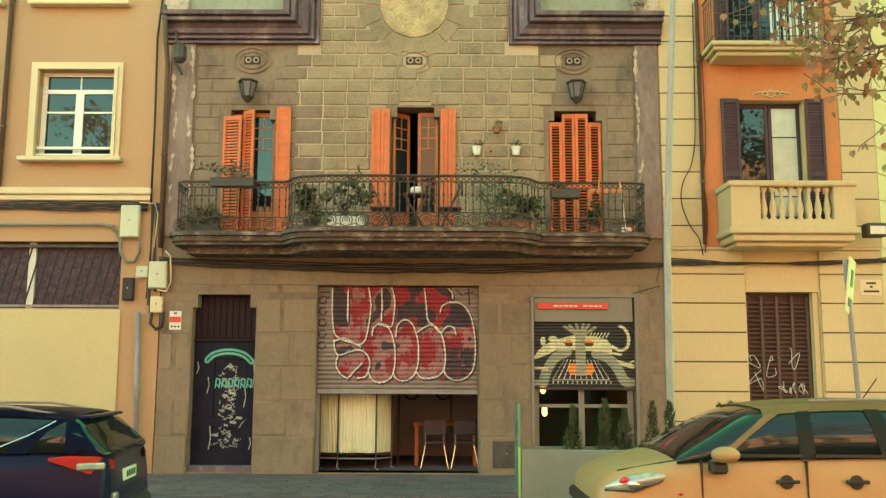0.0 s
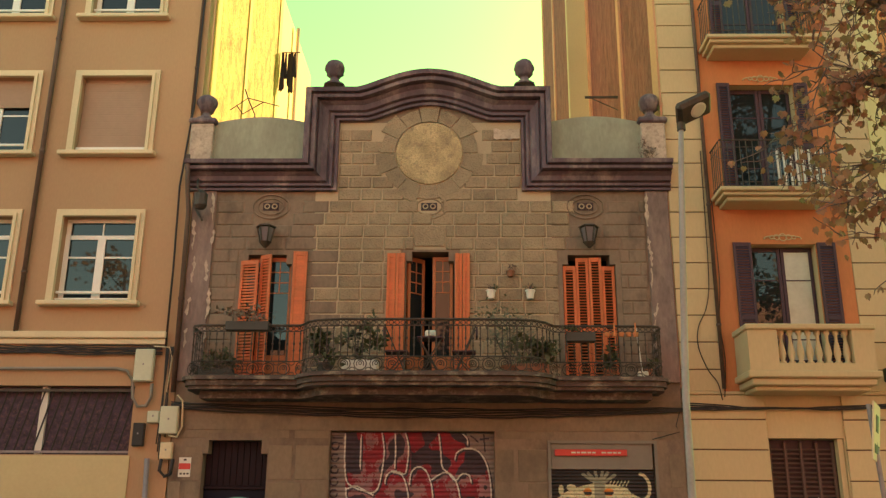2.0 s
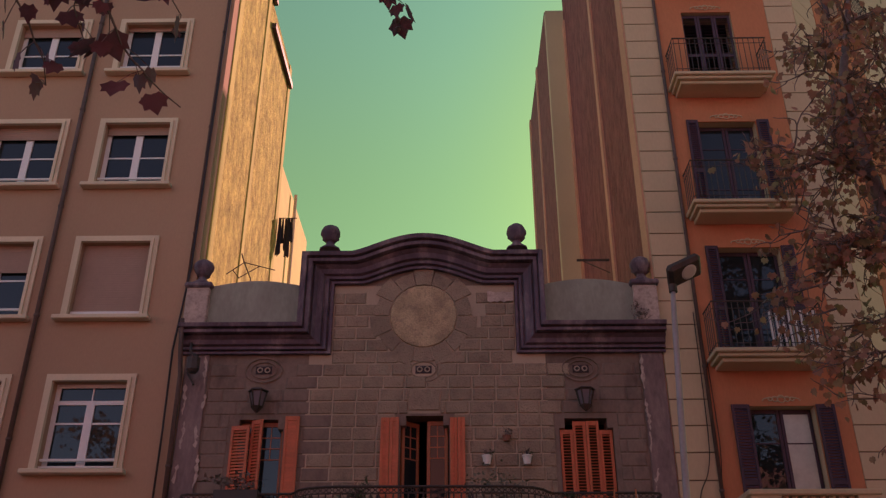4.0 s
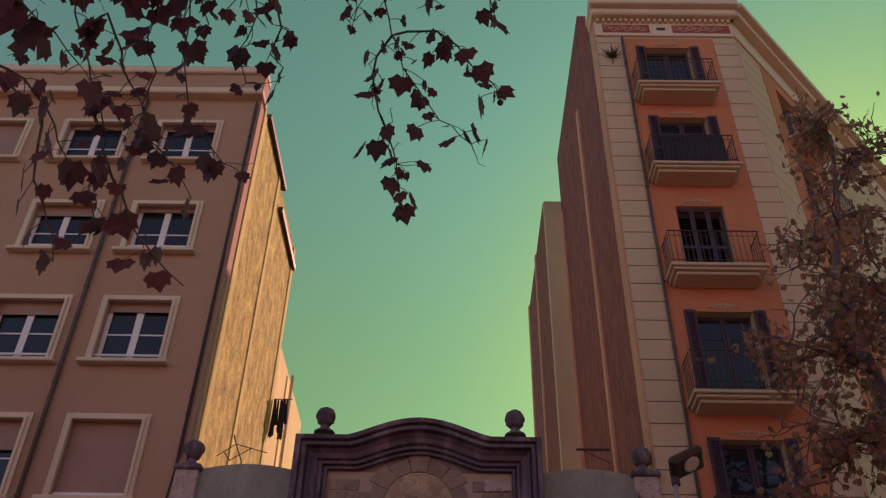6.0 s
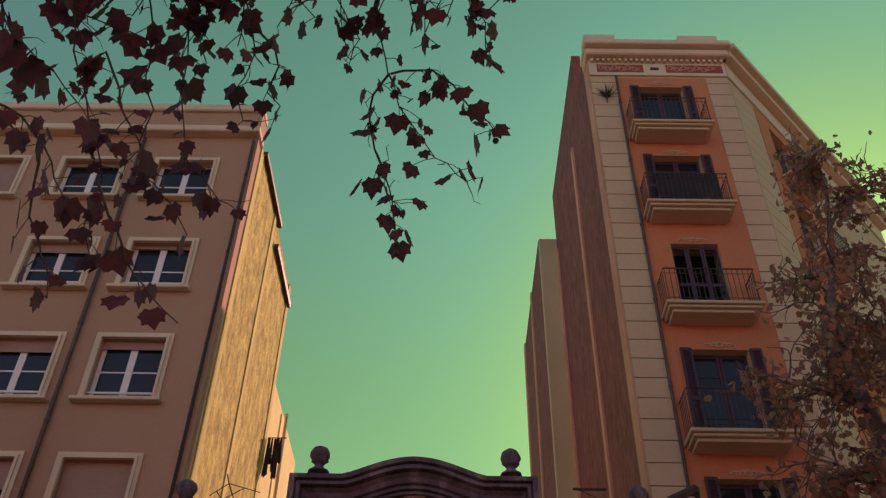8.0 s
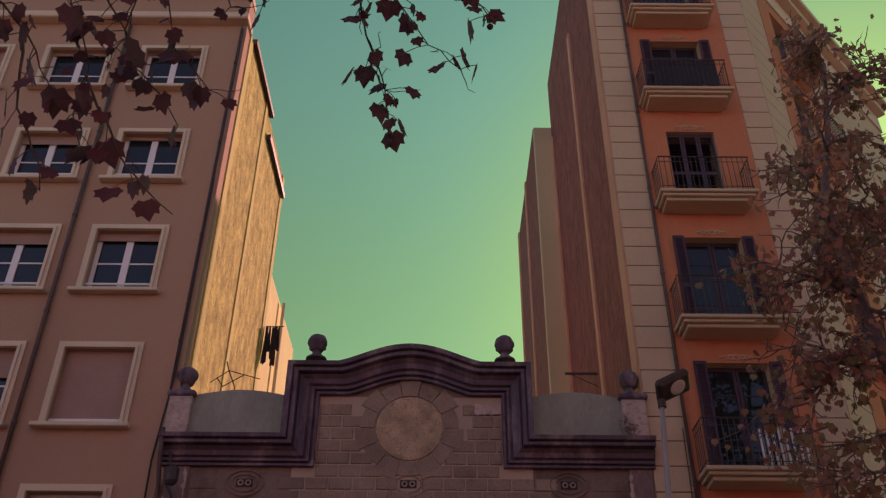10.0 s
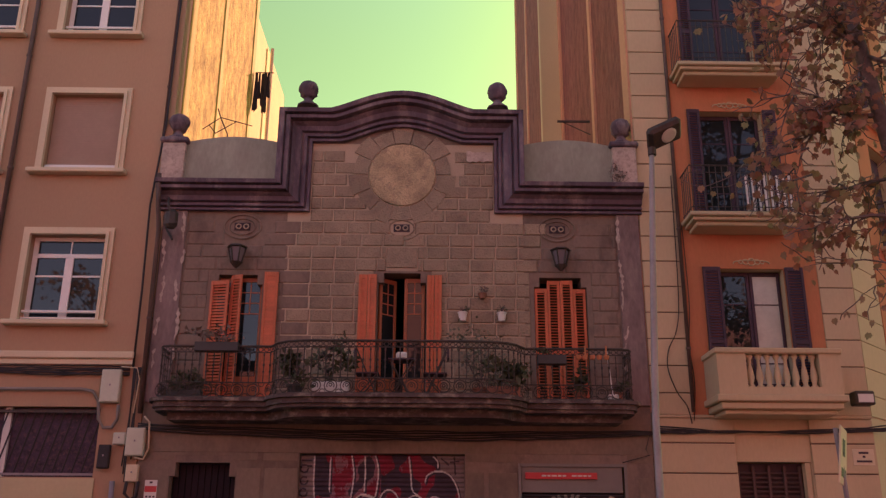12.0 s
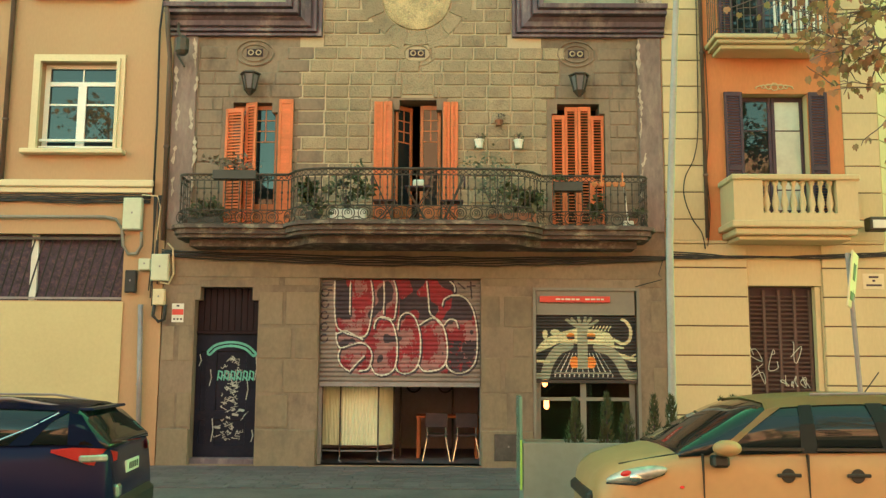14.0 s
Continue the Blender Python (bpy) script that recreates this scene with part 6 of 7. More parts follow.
def street_lamp():
    th = thing("street_lamp", "tall slim grey steel street lamp", "street lamp", (3.07, 12.5, -0.05))
    part("pole", tube(bmesh.new(), [(3.07, 12.5, -0.05), (3.06, 12.5, 1.1), (3.08, 12.5, 3.43), (3.18, 12.5, 5.4), (3.27, 12.5, 7.0), (3.3, 12.5, 7.45)], 0.06, 12, 0.038), POLEM, th, smooth=True)
    part("base_door", bx(3.0, 3.13, 12.405, 12.42, 0.4, 0.8), POLEM, th)
    part("collar", lathe(bmesh.new(), [(0.065, 0), (0.065, 0.12)], (3.3, 12.5, 7.36), 10), IRON, th)
    m = Matrix.Translation((3.46, 12.4, 7.66)) @ Matrix.Rotation(radians(-26), 4, "Y") @ Matrix.Rotation(radians(-30), 4, "X")
    part("head", bx(-0.26, 0.3, -0.2, 0.2, -0.07, 0.09, bevel=0.05, m=m), IRON, th, "dark lamp head")
    part("diffuser", lathe(bmesh.new(), [(0.13, -0.02), (0.13, 0.0), (0.1, 0.01)], sides=16), POTW, th).matrix_basis = m @ Matrix.Translation((0.06, 0, -0.07)) @ Matrix.Rotation(math.pi, 4, "X")


POLEM = mat("pale_grey_pole_paint", (0.34, 0.33, 0.32), 0.5, var=0.2, big=2, fine=20)
street_lamp()


def parking_sign():
    th = thing("parking_sign", "narrow pale parking sign on a grey post", "road sign", (4.95, 11.0, -0.07))
    part("post", tube(bmesh.new(), [(5.02, 11.0, -0.07), (4.95, 11.0, 1.4), (4.88, 11.0, 3.1)], 0.03, 8), ZINC, th)
    m = Matrix.Translation((4.91, 10.96, 2.76)) @ Matrix.Rotation(radians(8), 4, "Y") @ Matrix.Rotation(radians(58), 4, "Z")
    part("panel", bx(-0.22, 0.22, -0.01, 0.01, -0.34, 0.34, bevel=0.006, m=m), TRIM, th)
    part("symbol_bar", bx(-0.08, 0.08, -0.016, -0.0105, 0.0, 0.2, m=m), DARKWOOD, th)
    part("text_bar", bx(-0.15, 0.15, -0.016, -0.0105, -0.25, -0.15, m=m), DARKWOOD, th)


parking_sign()

# ---- cars ----
CARGLASS = glass_mat("car_glass", (0.012, 0.016, 0.018))
SILVER = mat("beige_silver_car_paint", (0.46, 0.28, 0.13), 0.32, metal=0.08, var=0.08, big=3, bump=0, spec=0.2)
DARKBLUE = mat("dark_blue_car_paint", (0.008, 0.011, 0.045), 0.25, var=0.05, bump=0, spec=0.12)
PLASTIC = mat("black_plastic", (0.02, 0.02, 0.02), 0.5, var=0.1, bump=0)
RUBBER = mat("tyre_rubber", (0.02, 0.02, 0.02), 0.85, var=0.2)
REDLENS = mat("red_tail_lens", (0.8, 0.035, 0.025), 0.15, var=0.05, bump=0)
CLEARLENS = mat("pale_lamp_lens", (0.5, 0.5, 0.46), 0.05, metal=0.4, var=0.5, big=9, bump=0)


def loft(rows, material, parent, name, label=""):
    """A skin through rings of points."""
    bm = bmesh.new()
    vs = [[bm.verts.new(p) for p in r] for r in rows]
    n = len(rows[0])
    for a, b in zip(vs, vs[1:]):
        for k in range(n):
            bm.faces.new((a[k], a[(k + 1) % n], b[(k + 1) % n], b[k]))
    bm.faces.new(vs[0][::-1]), bm.faces.new(vs[-1])
    bmesh.ops.recalc_face_normals(bm, faces=bm.faces)
    ob = part(name, bm, material, parent, label)
    ob.data.shade_smooth()
    for e in ob.data.polygons:
        e.use_smooth = True
    return ob


def interp_rows(st, n=5):
    """Eased stations between the given ones."""
    out = []
    for i in range(len(st) - 1):
        p0, p1, p2, p3 = st[max(i - 1, 0)], st[i], st[i + 1], st[min(i + 2, len(st) - 1)]
        for k in range(n):
            t = k / n
            out.append(tuple(p1[j] + 0.5 * t * (p2[j] - p0[j] + t * (2 * p0[j] - 5 * p1[j] + 4 * p2[j] - p3[j] + t * (3 * (p1[j] - p2[j]) + p3[j] - p0[j]))) for j in range(len(p1))))
    return out + [st[-1]]


def car(name, label, x0, yc, body, cabin, paint, roofspan, pillars, wheels):
    """Lower body and cabin from stations along the car. body: (u, bottom, top, half width); cabin: (u, belt, roof, half width low, half width high)."""
    th = thing(name, label, "car", (x0 + 2, yc, ROADZ), group="parked cars")
    rows = []
    for u, zb, zt, hw in interp_rows(body):
        h = zt - zb
        half = [(0.0, zb), (hw * 0.86, zb), (hw * 0.97, zb + 0.12 * h), (hw, zb + 0.38 * h), (hw * 1.005, zb + 0.6 * h), (hw * 0.985, zb + 0.8 * h), (hw * 0.955, zb + 0.92 * h), (hw * 0.88, zt - 0.005), (hw * 0.5, zt + 0.018), (0.0, zt + 0.025)]
        rows.append([(x0 + u, yc - a, z) for a, z in half] + [(x0 + u, yc + a, z) for a, z in half[-2:0:-1]])
    loft(rows, paint, th, "body")
    cab = interp_rows(cabin)

    def section(c, grow=0.0):
        u, zb, zr, wl, wh = c
        k = zr - zb
        half = [(wl + grow, zb - 0.03), (wl + grow - (wl - wh) * 0.45, zb + 0.5 * k), (wh + grow, zb + 0.84 * k), (wh - 0.06 + grow, zb + 0.96 * k + grow), (wh * 0.5, zr + grow), (0.0, zr + 0.012 + grow)]
        return [(x0 + u, yc - a, z) for a, z in half] + [(x0 + u, yc + a, z) for a, z in half[-2::-1]]
    loft([section(c) for c in cab], CARGLASS, th, "glasshouse")
    rr = [section(c, 0.012) for c in cab if roofspan[0] <= c[0] <= roofspan[1]]
    bm = bmesh.new()
    vs = [[bm.verts.new(p) for p in r[2:-2]] for r in rr]
    for a, b in zip(vs, vs[1:]):
        for k in range(len(a) - 1):
            bm.faces.new((a[k], a[k + 1], b[k + 1], b[k]))
    bmesh.ops.solidify(bm, geom=bm.faces[:], thickness=0.01)
    part("roof", bm, paint, th, smooth=True)

    def side(u, f):
        i = max(k for k, c in enumerate(cab) if c[0] <= u + 1e-6)
        i = min(i, len(cab) - 2)
        a, b = cab[i], cab[i + 1]
        t = (u - a[0]) / max(b[0] - a[0], 1e-6)
        _, zb, zr, wl, wh = (p + (q - p) * t for p, q in zip(a, b))
        k = zr - zb
        if f < 0.5:
            return wl - (wl - wh) * 0.9 * f + 0.008, zb - 0.03 + (0.5 * k + 0.03) * f * 2
        return wl - (wl - wh) * (0.45 + 0.55 * (f - 0.5) * 2) + 0.008, zb + k * (0.5 + 0.36 * (f - 0.5) * 2)
    for lo0, lo1, hi0, hi1, m in pillars:
        for s in (-1, 1):
            bm = bmesh.new()
            q = []
            for f in (0.0, 0.25, 0.5, 0.75, 1.0):
                for ua, ub in ((lo0, hi0), (lo1, hi1)):
                    u = ua + (ub - ua) * f
                    w, z = side(u, f)
                    q.append(bm.verts.new((x0 + u, yc + s * w, z)))
            for k in range(4):
                bm.faces.new((q[2 * k], q[2 * k + 1], q[2 * k + 3], q[2 * k + 2]))
            bmesh.ops.solidify(bm, geom=bm.faces[:], thickness=0.012)
            part("pillar", bm, m, th)
    for u in wheels:
        for s in (-1, 1):
            y = yc + s * (body[len(body) // 2][3] - 0.1)
            w = part("wheel", lathe(bmesh.new(), [(0.2, -0.1), (0.3, -0.1), (0.325, -0.06), (0.325, 0.06), (0.3, 0.1), (0.2, 0.1)], sides=28), RUBBER, th)
            w.matrix_basis = Matrix.Translation((x0 + u, y, ROADZ + 0.325)) @ Matrix.Rotation(radians(90), 4, "X")
            part("rim", lathe(bmesh.new(), [(0.03, -0.115), (0.19, -0.105), (0.2, 0.0), (0.19, 0.105), (0.03, 0.115)], sides=20), ZINC, w).matrix_basis = w.matrix_basis
            a = part("arch", tube(bmesh.new(), [(x0 + u + 0.37 * math.cos(t * math.pi / 12), yc + s * (body[len(body) // 2][3] + 0.002), ROADZ + 0.33 + 0.37 * math.sin(t * math.pi / 12)) for t in range(13)], 0.03, 6), PLASTIC, th)
    return th


def egg(at, radii, turn, tip=0):
    """A smooth oval body."""
    bm = bmesh.new()
    bmesh.ops.create_uvsphere(bm, u_segments=20, v_segments=12, radius=1.0)
    bm.transform(Matrix.Translation(at) @ Matrix.Rotation(radians(turn), 4, "Z") @ Matrix.Rotation(radians(-tip), 4, "Y") @ Matrix.Diagonal((*radii, 1)))
    return bm


def silver_car():
    x0, yc = 1.18, 8.62
    hw = 0.87
    body = [(0.07, 0.1, 0.58, 0.5), (0.13, 0.02, 0.74, 0.68), (0.32, 0.0, 0.86, 0.8), (0.7, 0.0, 0.945, hw - 0.01), (1.1, 0.0, 1.0, hw), (2.0, 0.0, 1.03, hw), (3.3, 0.0, 1.05, hw), (3.85, 0.02, 1.02, 0.84), (4.08, 0.08, 0.9, 0.72)]
    cabin = [(0.78, 0.97, 0.99, 0.8, 0.7), (1.1, 0.99, 1.17, 0.82, 0.68), (1.5, 1.0, 1.37, 0.83, 0.64), (1.85, 1.01, 1.43, 0.83, 0.63), (2.5, 1.02, 1.455, 0.83, 0.63), (3.3, 1.03, 1.42, 0.83, 0.62), (3.75, 1.03, 1.33, 0.8, 0.6), (3.98, 1.0, 1.05, 0.78, 0.62)]
    pil = [(1.02, 1.1, 1.58, 1.72, SILVER), (1.8, 1.94, 1.86, 1.97, PLASTIC), (2.5, 2.66, 2.44, 2.58, PLASTIC), (3.75, 3.95, 3.55, 3.75, SILVER)]
    th = car("car", "beige silver compact car parked at the kerb", x0, yc, body, cabin, SILVER, (1.52, 3.76), pil, (0.78, 3.3))
    yn = yc - hw
    mir = part("mirror", egg((x0 + 1.13, yn - 0.12, 1.03), (0.12, 0.08, 0.068), 0), SILVER, th, "silver wing mirror", smooth=True)
    part("mirror_foot", bx(x0 + 1.02, x0 + 1.16, yn - 0.1, yn + 0.03, 0.87, 0.965, bevel=0.02), PLASTIC, mir)
    for u in (1.57, 2.15):
        h = part("door_handle", bx(x0 + u, x0 + u + 0.2, yn - 0.035, yn - 0.018, 0.79, 0.82, bevel=0.006), PLASTIC, th)
        part("recess", lathe(bmesh.new(), [(0.06, -0.002), (0.055, 0.008)], sides=14), PLASTIC, h).matrix_basis = Matrix.Translation((x0 + u + 0.1, yn - 0.006, 0.8)) @ Matrix.Rotation(radians(90), 4, "X")
    for u in (0.96, 1.84, 2.62):
        part("door_seam", bx(x0 + u, x0 + u + 0.01, yn - 0.008, yn + 0.05, 0.1, 0.97), PLASTIC, th)
    for u0, u1 in ((1.2, 1.82), (1.93, 2.5)):
        part("window_seal", bx(x0 + u0, x0 + u1, yn + 0.02, yn + 0.05, 1.0, 1.025), PLASTIC, th)
    lamp = part("headlight", egg((x0 + 0.42, yn + 0.1, 0.785), (0.27, 0.085, 0.065), -22, 13), CLEARLENS, th, "glass headlight", smooth=True)
    part("indicator", egg((x0 + 0.33, yn + 0.07, 0.8), (0.05, 0.03, 0.026), -27, 14), REDLENS, lamp, "orange red indicator", smooth=True)
    part("reflector", egg((x0 + 0.4, yn + 0.038, 0.77), (0.06, 0.025, 0.042), -22), CHROME, lamp, smooth=True)
    part("lamp_trim", tube(bmesh.new(), [(x0 + 0.18, yn + 0.17, 0.71), (x0 + 0.4, yn + 0.03, 0.715), (x0 + 0.64, yn + 0.01, 0.81)], 0.01, 6), PLASTIC, lamp)
    part("hood_seam", tube(bmesh.new(), [(x0 + 0.3, yc - 0.62, 0.865), (x0 + 0.7, yc - 0.72, 0.95), (x0 + 1.0, yc - 0.75, 0.995)], 0.006, 5), PLASTIC, th)
    part("grille", bx(x0 + 0.03, x0 + 0.13, yc - 0.55, yc + 0.5, 0.5, 0.62, bevel=0.03), PLASTIC, th)
    part("side_repeater", egg((x0 + 0.78, yn - 0.004, 0.7), (0.02, 0.008, 0.012), 0), REDLENS, th, smooth=True)
    part("bumper", bx(x0 + 0.04, x0 + 0.2, yc - 0.45, yc + 0.45, 0.2, 0.42, bevel=0.04), PLASTIC, th)
    part("plate", bx(x0 + 0.025, x0 + 0.039, yc - 0.26, yc + 0.26, 0.26, 0.37), POTW, th)
    part("aerial", tube(bmesh.new(), [(x0 + 2.72, yc, 1.45), (x0 + 2.88, yc, 1.66)], 0.006, 5), PLASTIC, th)
    part("roof_bar", tube(bmesh.new(), [(x0 + 2.0, yc - 0.56, 1.465), (x0 + 2.6, yc - 0.57, 1.475), (x0 + 3.3, yc - 0.56, 1.44)], 0.014, 6), ZINC, th)
    for s in (-0.3, 0.25):
        part("wiper", tube(bmesh.new(), [(x0 + 0.86, yc + s, 1.03), (x0 + 1.0, yc + s - 0.4, 1.09)], 0.008, 5), PLASTIC, th)


def dark_car():
    x0, yc = -7.5, 8.72
    hw = 0.9
    body = [(0.0, 0.1, 0.6, 0.55), (0.15, 0.05, 0.8, 0.75), (0.6, 0.02, 0.93, 0.88), (1.3, 0.0, 0.97, hw), (2.5, 0.0, 0.99, hw), (3.6, 0.0, 1.02, hw), (4.1, 0.03, 1.02, 0.88), (4.38, 0.07, 0.97, 0.86), (4.44, 0.12, 0.8, 0.82), (4.47, 0.16, 0.6, 0.76)]
    cabin = [(1.0, 0.95, 0.97, 0.82, 0.72), (1.4, 0.96, 1.14, 0.84, 0.7), (1.8, 0.97, 1.28, 0.85, 0.68), (2.3, 0.98, 1.345, 0.85, 0.67), (3.0, 0.99, 1.355, 0.85, 0.67), (3.8, 1.01, 1.325, 0.85, 0.66), (4.1, 1.01, 1.285, 0.84, 0.66), (4.28, 1.0, 1.15, 0.82, 0.68), (4.42, 0.97, 1.0, 0.8, 0.7)]
    pil = [(1.5, 1.6, 1.9, 1.98, DARKBLUE), (2.55, 2.68, 2.6, 2.72, PLASTIC), (3.58, 3.76, 3.95, 4.03, DARKBLUE), (4.08, 4.4, 4.03, 4.14, DARKBLUE)]
    th = car("car", "dark blue sport utility car parked at the kerb", x0, yc, body, cabin, DARKBLUE, (1.75, 4.12), pil, (0.9, 3.55))
    yn = yc - hw
    part("spoiler", bx(x0 + 4.0, x0 + 4.22, yc - 0.6, yc + 0.6, 1.262, 1.29, bevel=0.012), DARKBLUE, th)
    for s in (-1, 1):
        part("roof_rail", tube(bmesh.new(), [(x0 + 2.0, yc + s * 0.6, 1.345), (x0 + 2.2, yc + s * 0.61, 1.38), (x0 + 3.5, yc + s * 0.61, 1.375), (x0 + 3.95, yc + s * 0.6, 1.3)], 0.014, 6), ZINC, th, "bright roof rail")
        y = yc + s * hw
        bm = bmesh.new()
        pts = [(x0 + 3.96, 0), (x0 + 4.14, 0.012), (x0 + 4.28, 0.035), (x0 + 4.38, 0.09), (x0 + 4.455, 0.3)]
        lo, hi = [0.92, 0.86, 0.81, 0.79, 0.83], [0.945, 0.96, 0.955, 0.945, 0.9]
        va = [bm.verts.new((p, yc + s * (hw - d + 0.012), a)) for (p, d), a in zip(pts, lo)]
        vb = [bm.verts.new((p, yc + s * (hw - d + 0.004), a)) for (p, d), a in zip(pts, hi)]
        for k in range(4):
            bm.faces.new((va[k], va[k + 1], vb[k + 1], vb[k]))
        bmesh.ops.solidify(bm, geom=bm.faces[:], thickness=0.02)
        t = part("tail_lamp", bm, REDLENS, th, "red tail lamp with a pale lower lens")
        m = Matrix.Translation((x0 + 4.32, yc + s * (hw - 0.045), 0.868)) @ Matrix.Rotation(radians(-28 * s), 4, "Z")
        part("reverse_lens", bx(-0.13, 0.11, -0.032, 0.032, -0.032, 0.028, bevel=0.014, m=m), CLEARLENS, t)
    part("belt_trim", tube(bmesh.new(), [(x0 + 1.5, yn + 0.045, 0.975), (x0 + 3.0, yn + 0.045, 0.99), (x0 + 3.5, yn + 0.045, 1.02), (x0 + 3.75, yn + 0.11, 1.13), (x0 + 3.95, yn + 0.2, 1.25)], 0.009, 5), CHROME, th, "bright window trim")
    part("plate", bx(x0 + 4.45, x0 + 4.468, yc - 0.3, yc + 0.2, 0.68, 0.79), POTW, th)
    for k in range(5):
        part("plate_bar", bx(x0 + 4.4685, x0 + 4.471, yc - 0.2 + 0.075 * k, yc - 0.15 + 0.075 * k, 0.705, 0.765), DARK, th)
    part("rear_bumper", bx(x0 + 4.25, x0 + 4.52, yc - 0.75, yc + 0.75, 0.22, 0.5, bevel=0.06), PLASTIC, th)
    part("exhaust_trim", bx(x0 + 4.4, x0 + 4.5, yn + 0.2, yn + 0.34, 0.5, 0.62, bevel=0.02), CHROME, th)
    part("rear_wiper", tube(bmesh.new(), [(x0 + 4.36, yc, 1.06), (x0 + 4.3, yc + 0.3, 1.12)], 0.01, 5), PLASTIC, th)
    th.matrix_basis = th.matrix_basis @ Matrix.Rotation(radians(6), 4, "Z")


silver_car()
dark_car()
# ---- plane trees ----
BARK = mat("plane_bark", (0.18, 0.125, 0.11), 0.85, var=0.5, big=3, fine=12, bump=0.4, depth=0.01, dirt=(0.09, 0.075, 0.05), amount=0.7)


def leaf_mat(name, col, other):
    """Leaf paint that lets some light through."""
    m = mat(name, col, 0.65, var=0.5, big=2.5, fine=9, bump=0, dirt=other, amount=0.8)
    n, l = m.node_tree.nodes, m.node_tree.links
    tr, mx = n.new("ShaderNodeBsdfTranslucent"), n.new("ShaderNodeMixShader")
    mx.inputs[0].default_value = 0.4
    l.new(n["Principled BSDF"].inputs["Base Color"].links[0].from_socket, tr.inputs[0])
    l.new(n["Principled BSDF"].outputs[0], mx.inputs[1]), l.new(tr.outputs[0], mx.inputs[2])
    l.new(mx.outputs[0], n["Material Output"].inputs[0])
    return m


AUTUMN = leaf_mat("autumn_leaf", (0.4, 0.17, 0.1), (0.5, 0.2, 0.08))
DARKLEAF = leaf_mat("dark_autumn_leaf", (0.2, 0.065, 0.08), (0.24, 0.07, 0.07))
GREENLEAF = leaf_mat("late_green_leaf", (0.34, 0.23, 0.1), (0.45, 0.24, 0.1))
LOBES = [(-0.06, 0.0), (-0.26, -0.1), (-0.42, 0.1), (-0.6, 0.24), (-0.47, 0.42), (-0.46, 0.68), (-0.26, 0.62), (0.0, 1.0), (0.26, 0.62), (0.46, 0.68), (0.47, 0.42), (0.6, 0.24), (0.42, 0.1), (0.26, -0.1), (0.06, 0.0)]


def leaf_mesh(spots, material):
    """Lobed plane leaves, each hanging from its spot: (place, size, seed)."""
    verts, faces = [], []
    for p, size, sd in spots:
        r = random.Random(sd)
        down = Vector((r.gauss(0, 0.5), r.gauss(0, 0.5), -1)).normalized()
        across = down.cross(Vector((r.gauss(0, 1), r.gauss(0, 1), r.gauss(0, 0.3)))).normalized()
        out = down.cross(across)
        curl = r.uniform(-0.25, 0.45)
        k = len(verts)
        stretch = r.uniform(0.75, 1.15)
        for a, b in LOBES:
            verts.append(p + size * (a * stretch * across + b * down + curl * (a * a + 0.3 * b * b) * out))
        verts.append(p + size * 0.35 * down)
        n = len(LOBES)
        faces += [(k + i, k + (i + 1) % n, k + n) for i in range(n)]
    me = bpy.data.meshes.new("leaves")
    me.from_pydata(verts, [], faces)
    me.materials.append(material)
    return me


def crooked(rng, p, d, length, n, bend=0.25, drop=0.0):
    pts = [Vector(p)]
    d = Vector(d).normalized()
    for i in range(n):
        d = (d + Vector((rng.gauss(0, bend), rng.gauss(0, bend), rng.gauss(0, bend) - drop))).normalized()
        pts.append(pts[-1] + d * length / n)
    return pts


# hanging twigs: the line of each from its limb, and how leafy it is
RIGHT_TWIGS = [
    ([(-0.6, 2.7, 8.3), (-0.47, 2.89, 6.44), (-0.44, 3.29, 6.23), (-0.39, 3.47, 6.15), (-0.32, 3.65, 6.06), (-0.21, 3.81, 5.98), (-0.09, 3.95, 5.92), (0.1, 4.09, 5.84)], 1.4),
    ([(-0.38, 3.42, 6.09), (-0.48, 3.54, 6.03), (-0.51, 3.69, 5.96), (-0.5, 3.84, 5.88), (-0.44, 3.95, 5.84), (-0.4, 4.09, 5.76), (-0.36, 4.28, 5.63), (-0.35, 4.38, 5.58)], 1.4),
    ([(-0.38, 3.42, 6.09), (-0.13, 3.44, 6.14), (0.0, 3.53, 6.12), (0.11, 3.66, 6.06), (0.23, 3.75, 6.04), (0.27, 3.82, 6.03)], 1.3),
    ([(0.05, 3.0, 8.2), (-0.09, 2.97, 6.53), (0.09, 3.14, 6.47), (0.19, 3.29, 6.42), (0.22, 3.49, 6.32)], 1.2),
    ([(-0.1, 2.95, 8.2), (-0.33, 3.0, 6.62), (-0.17, 3.29, 6.49), (-0.18, 3.42, 6.45)], 1.3),
    ([(-0.9, 2.6, 8.3), (-0.8, 2.88, 6.41), (-0.66, 3.12, 6.32), (-0.57, 3.29, 6.26), (-0.63, 3.42, 6.21)], 1.5),
    ([(-1.0, 2.5, 8.2), (-1.0, 2.81, 6.29), (-0.9, 3.02, 6.23), (-0.82, 3.12, 6.22)], 1.5)]
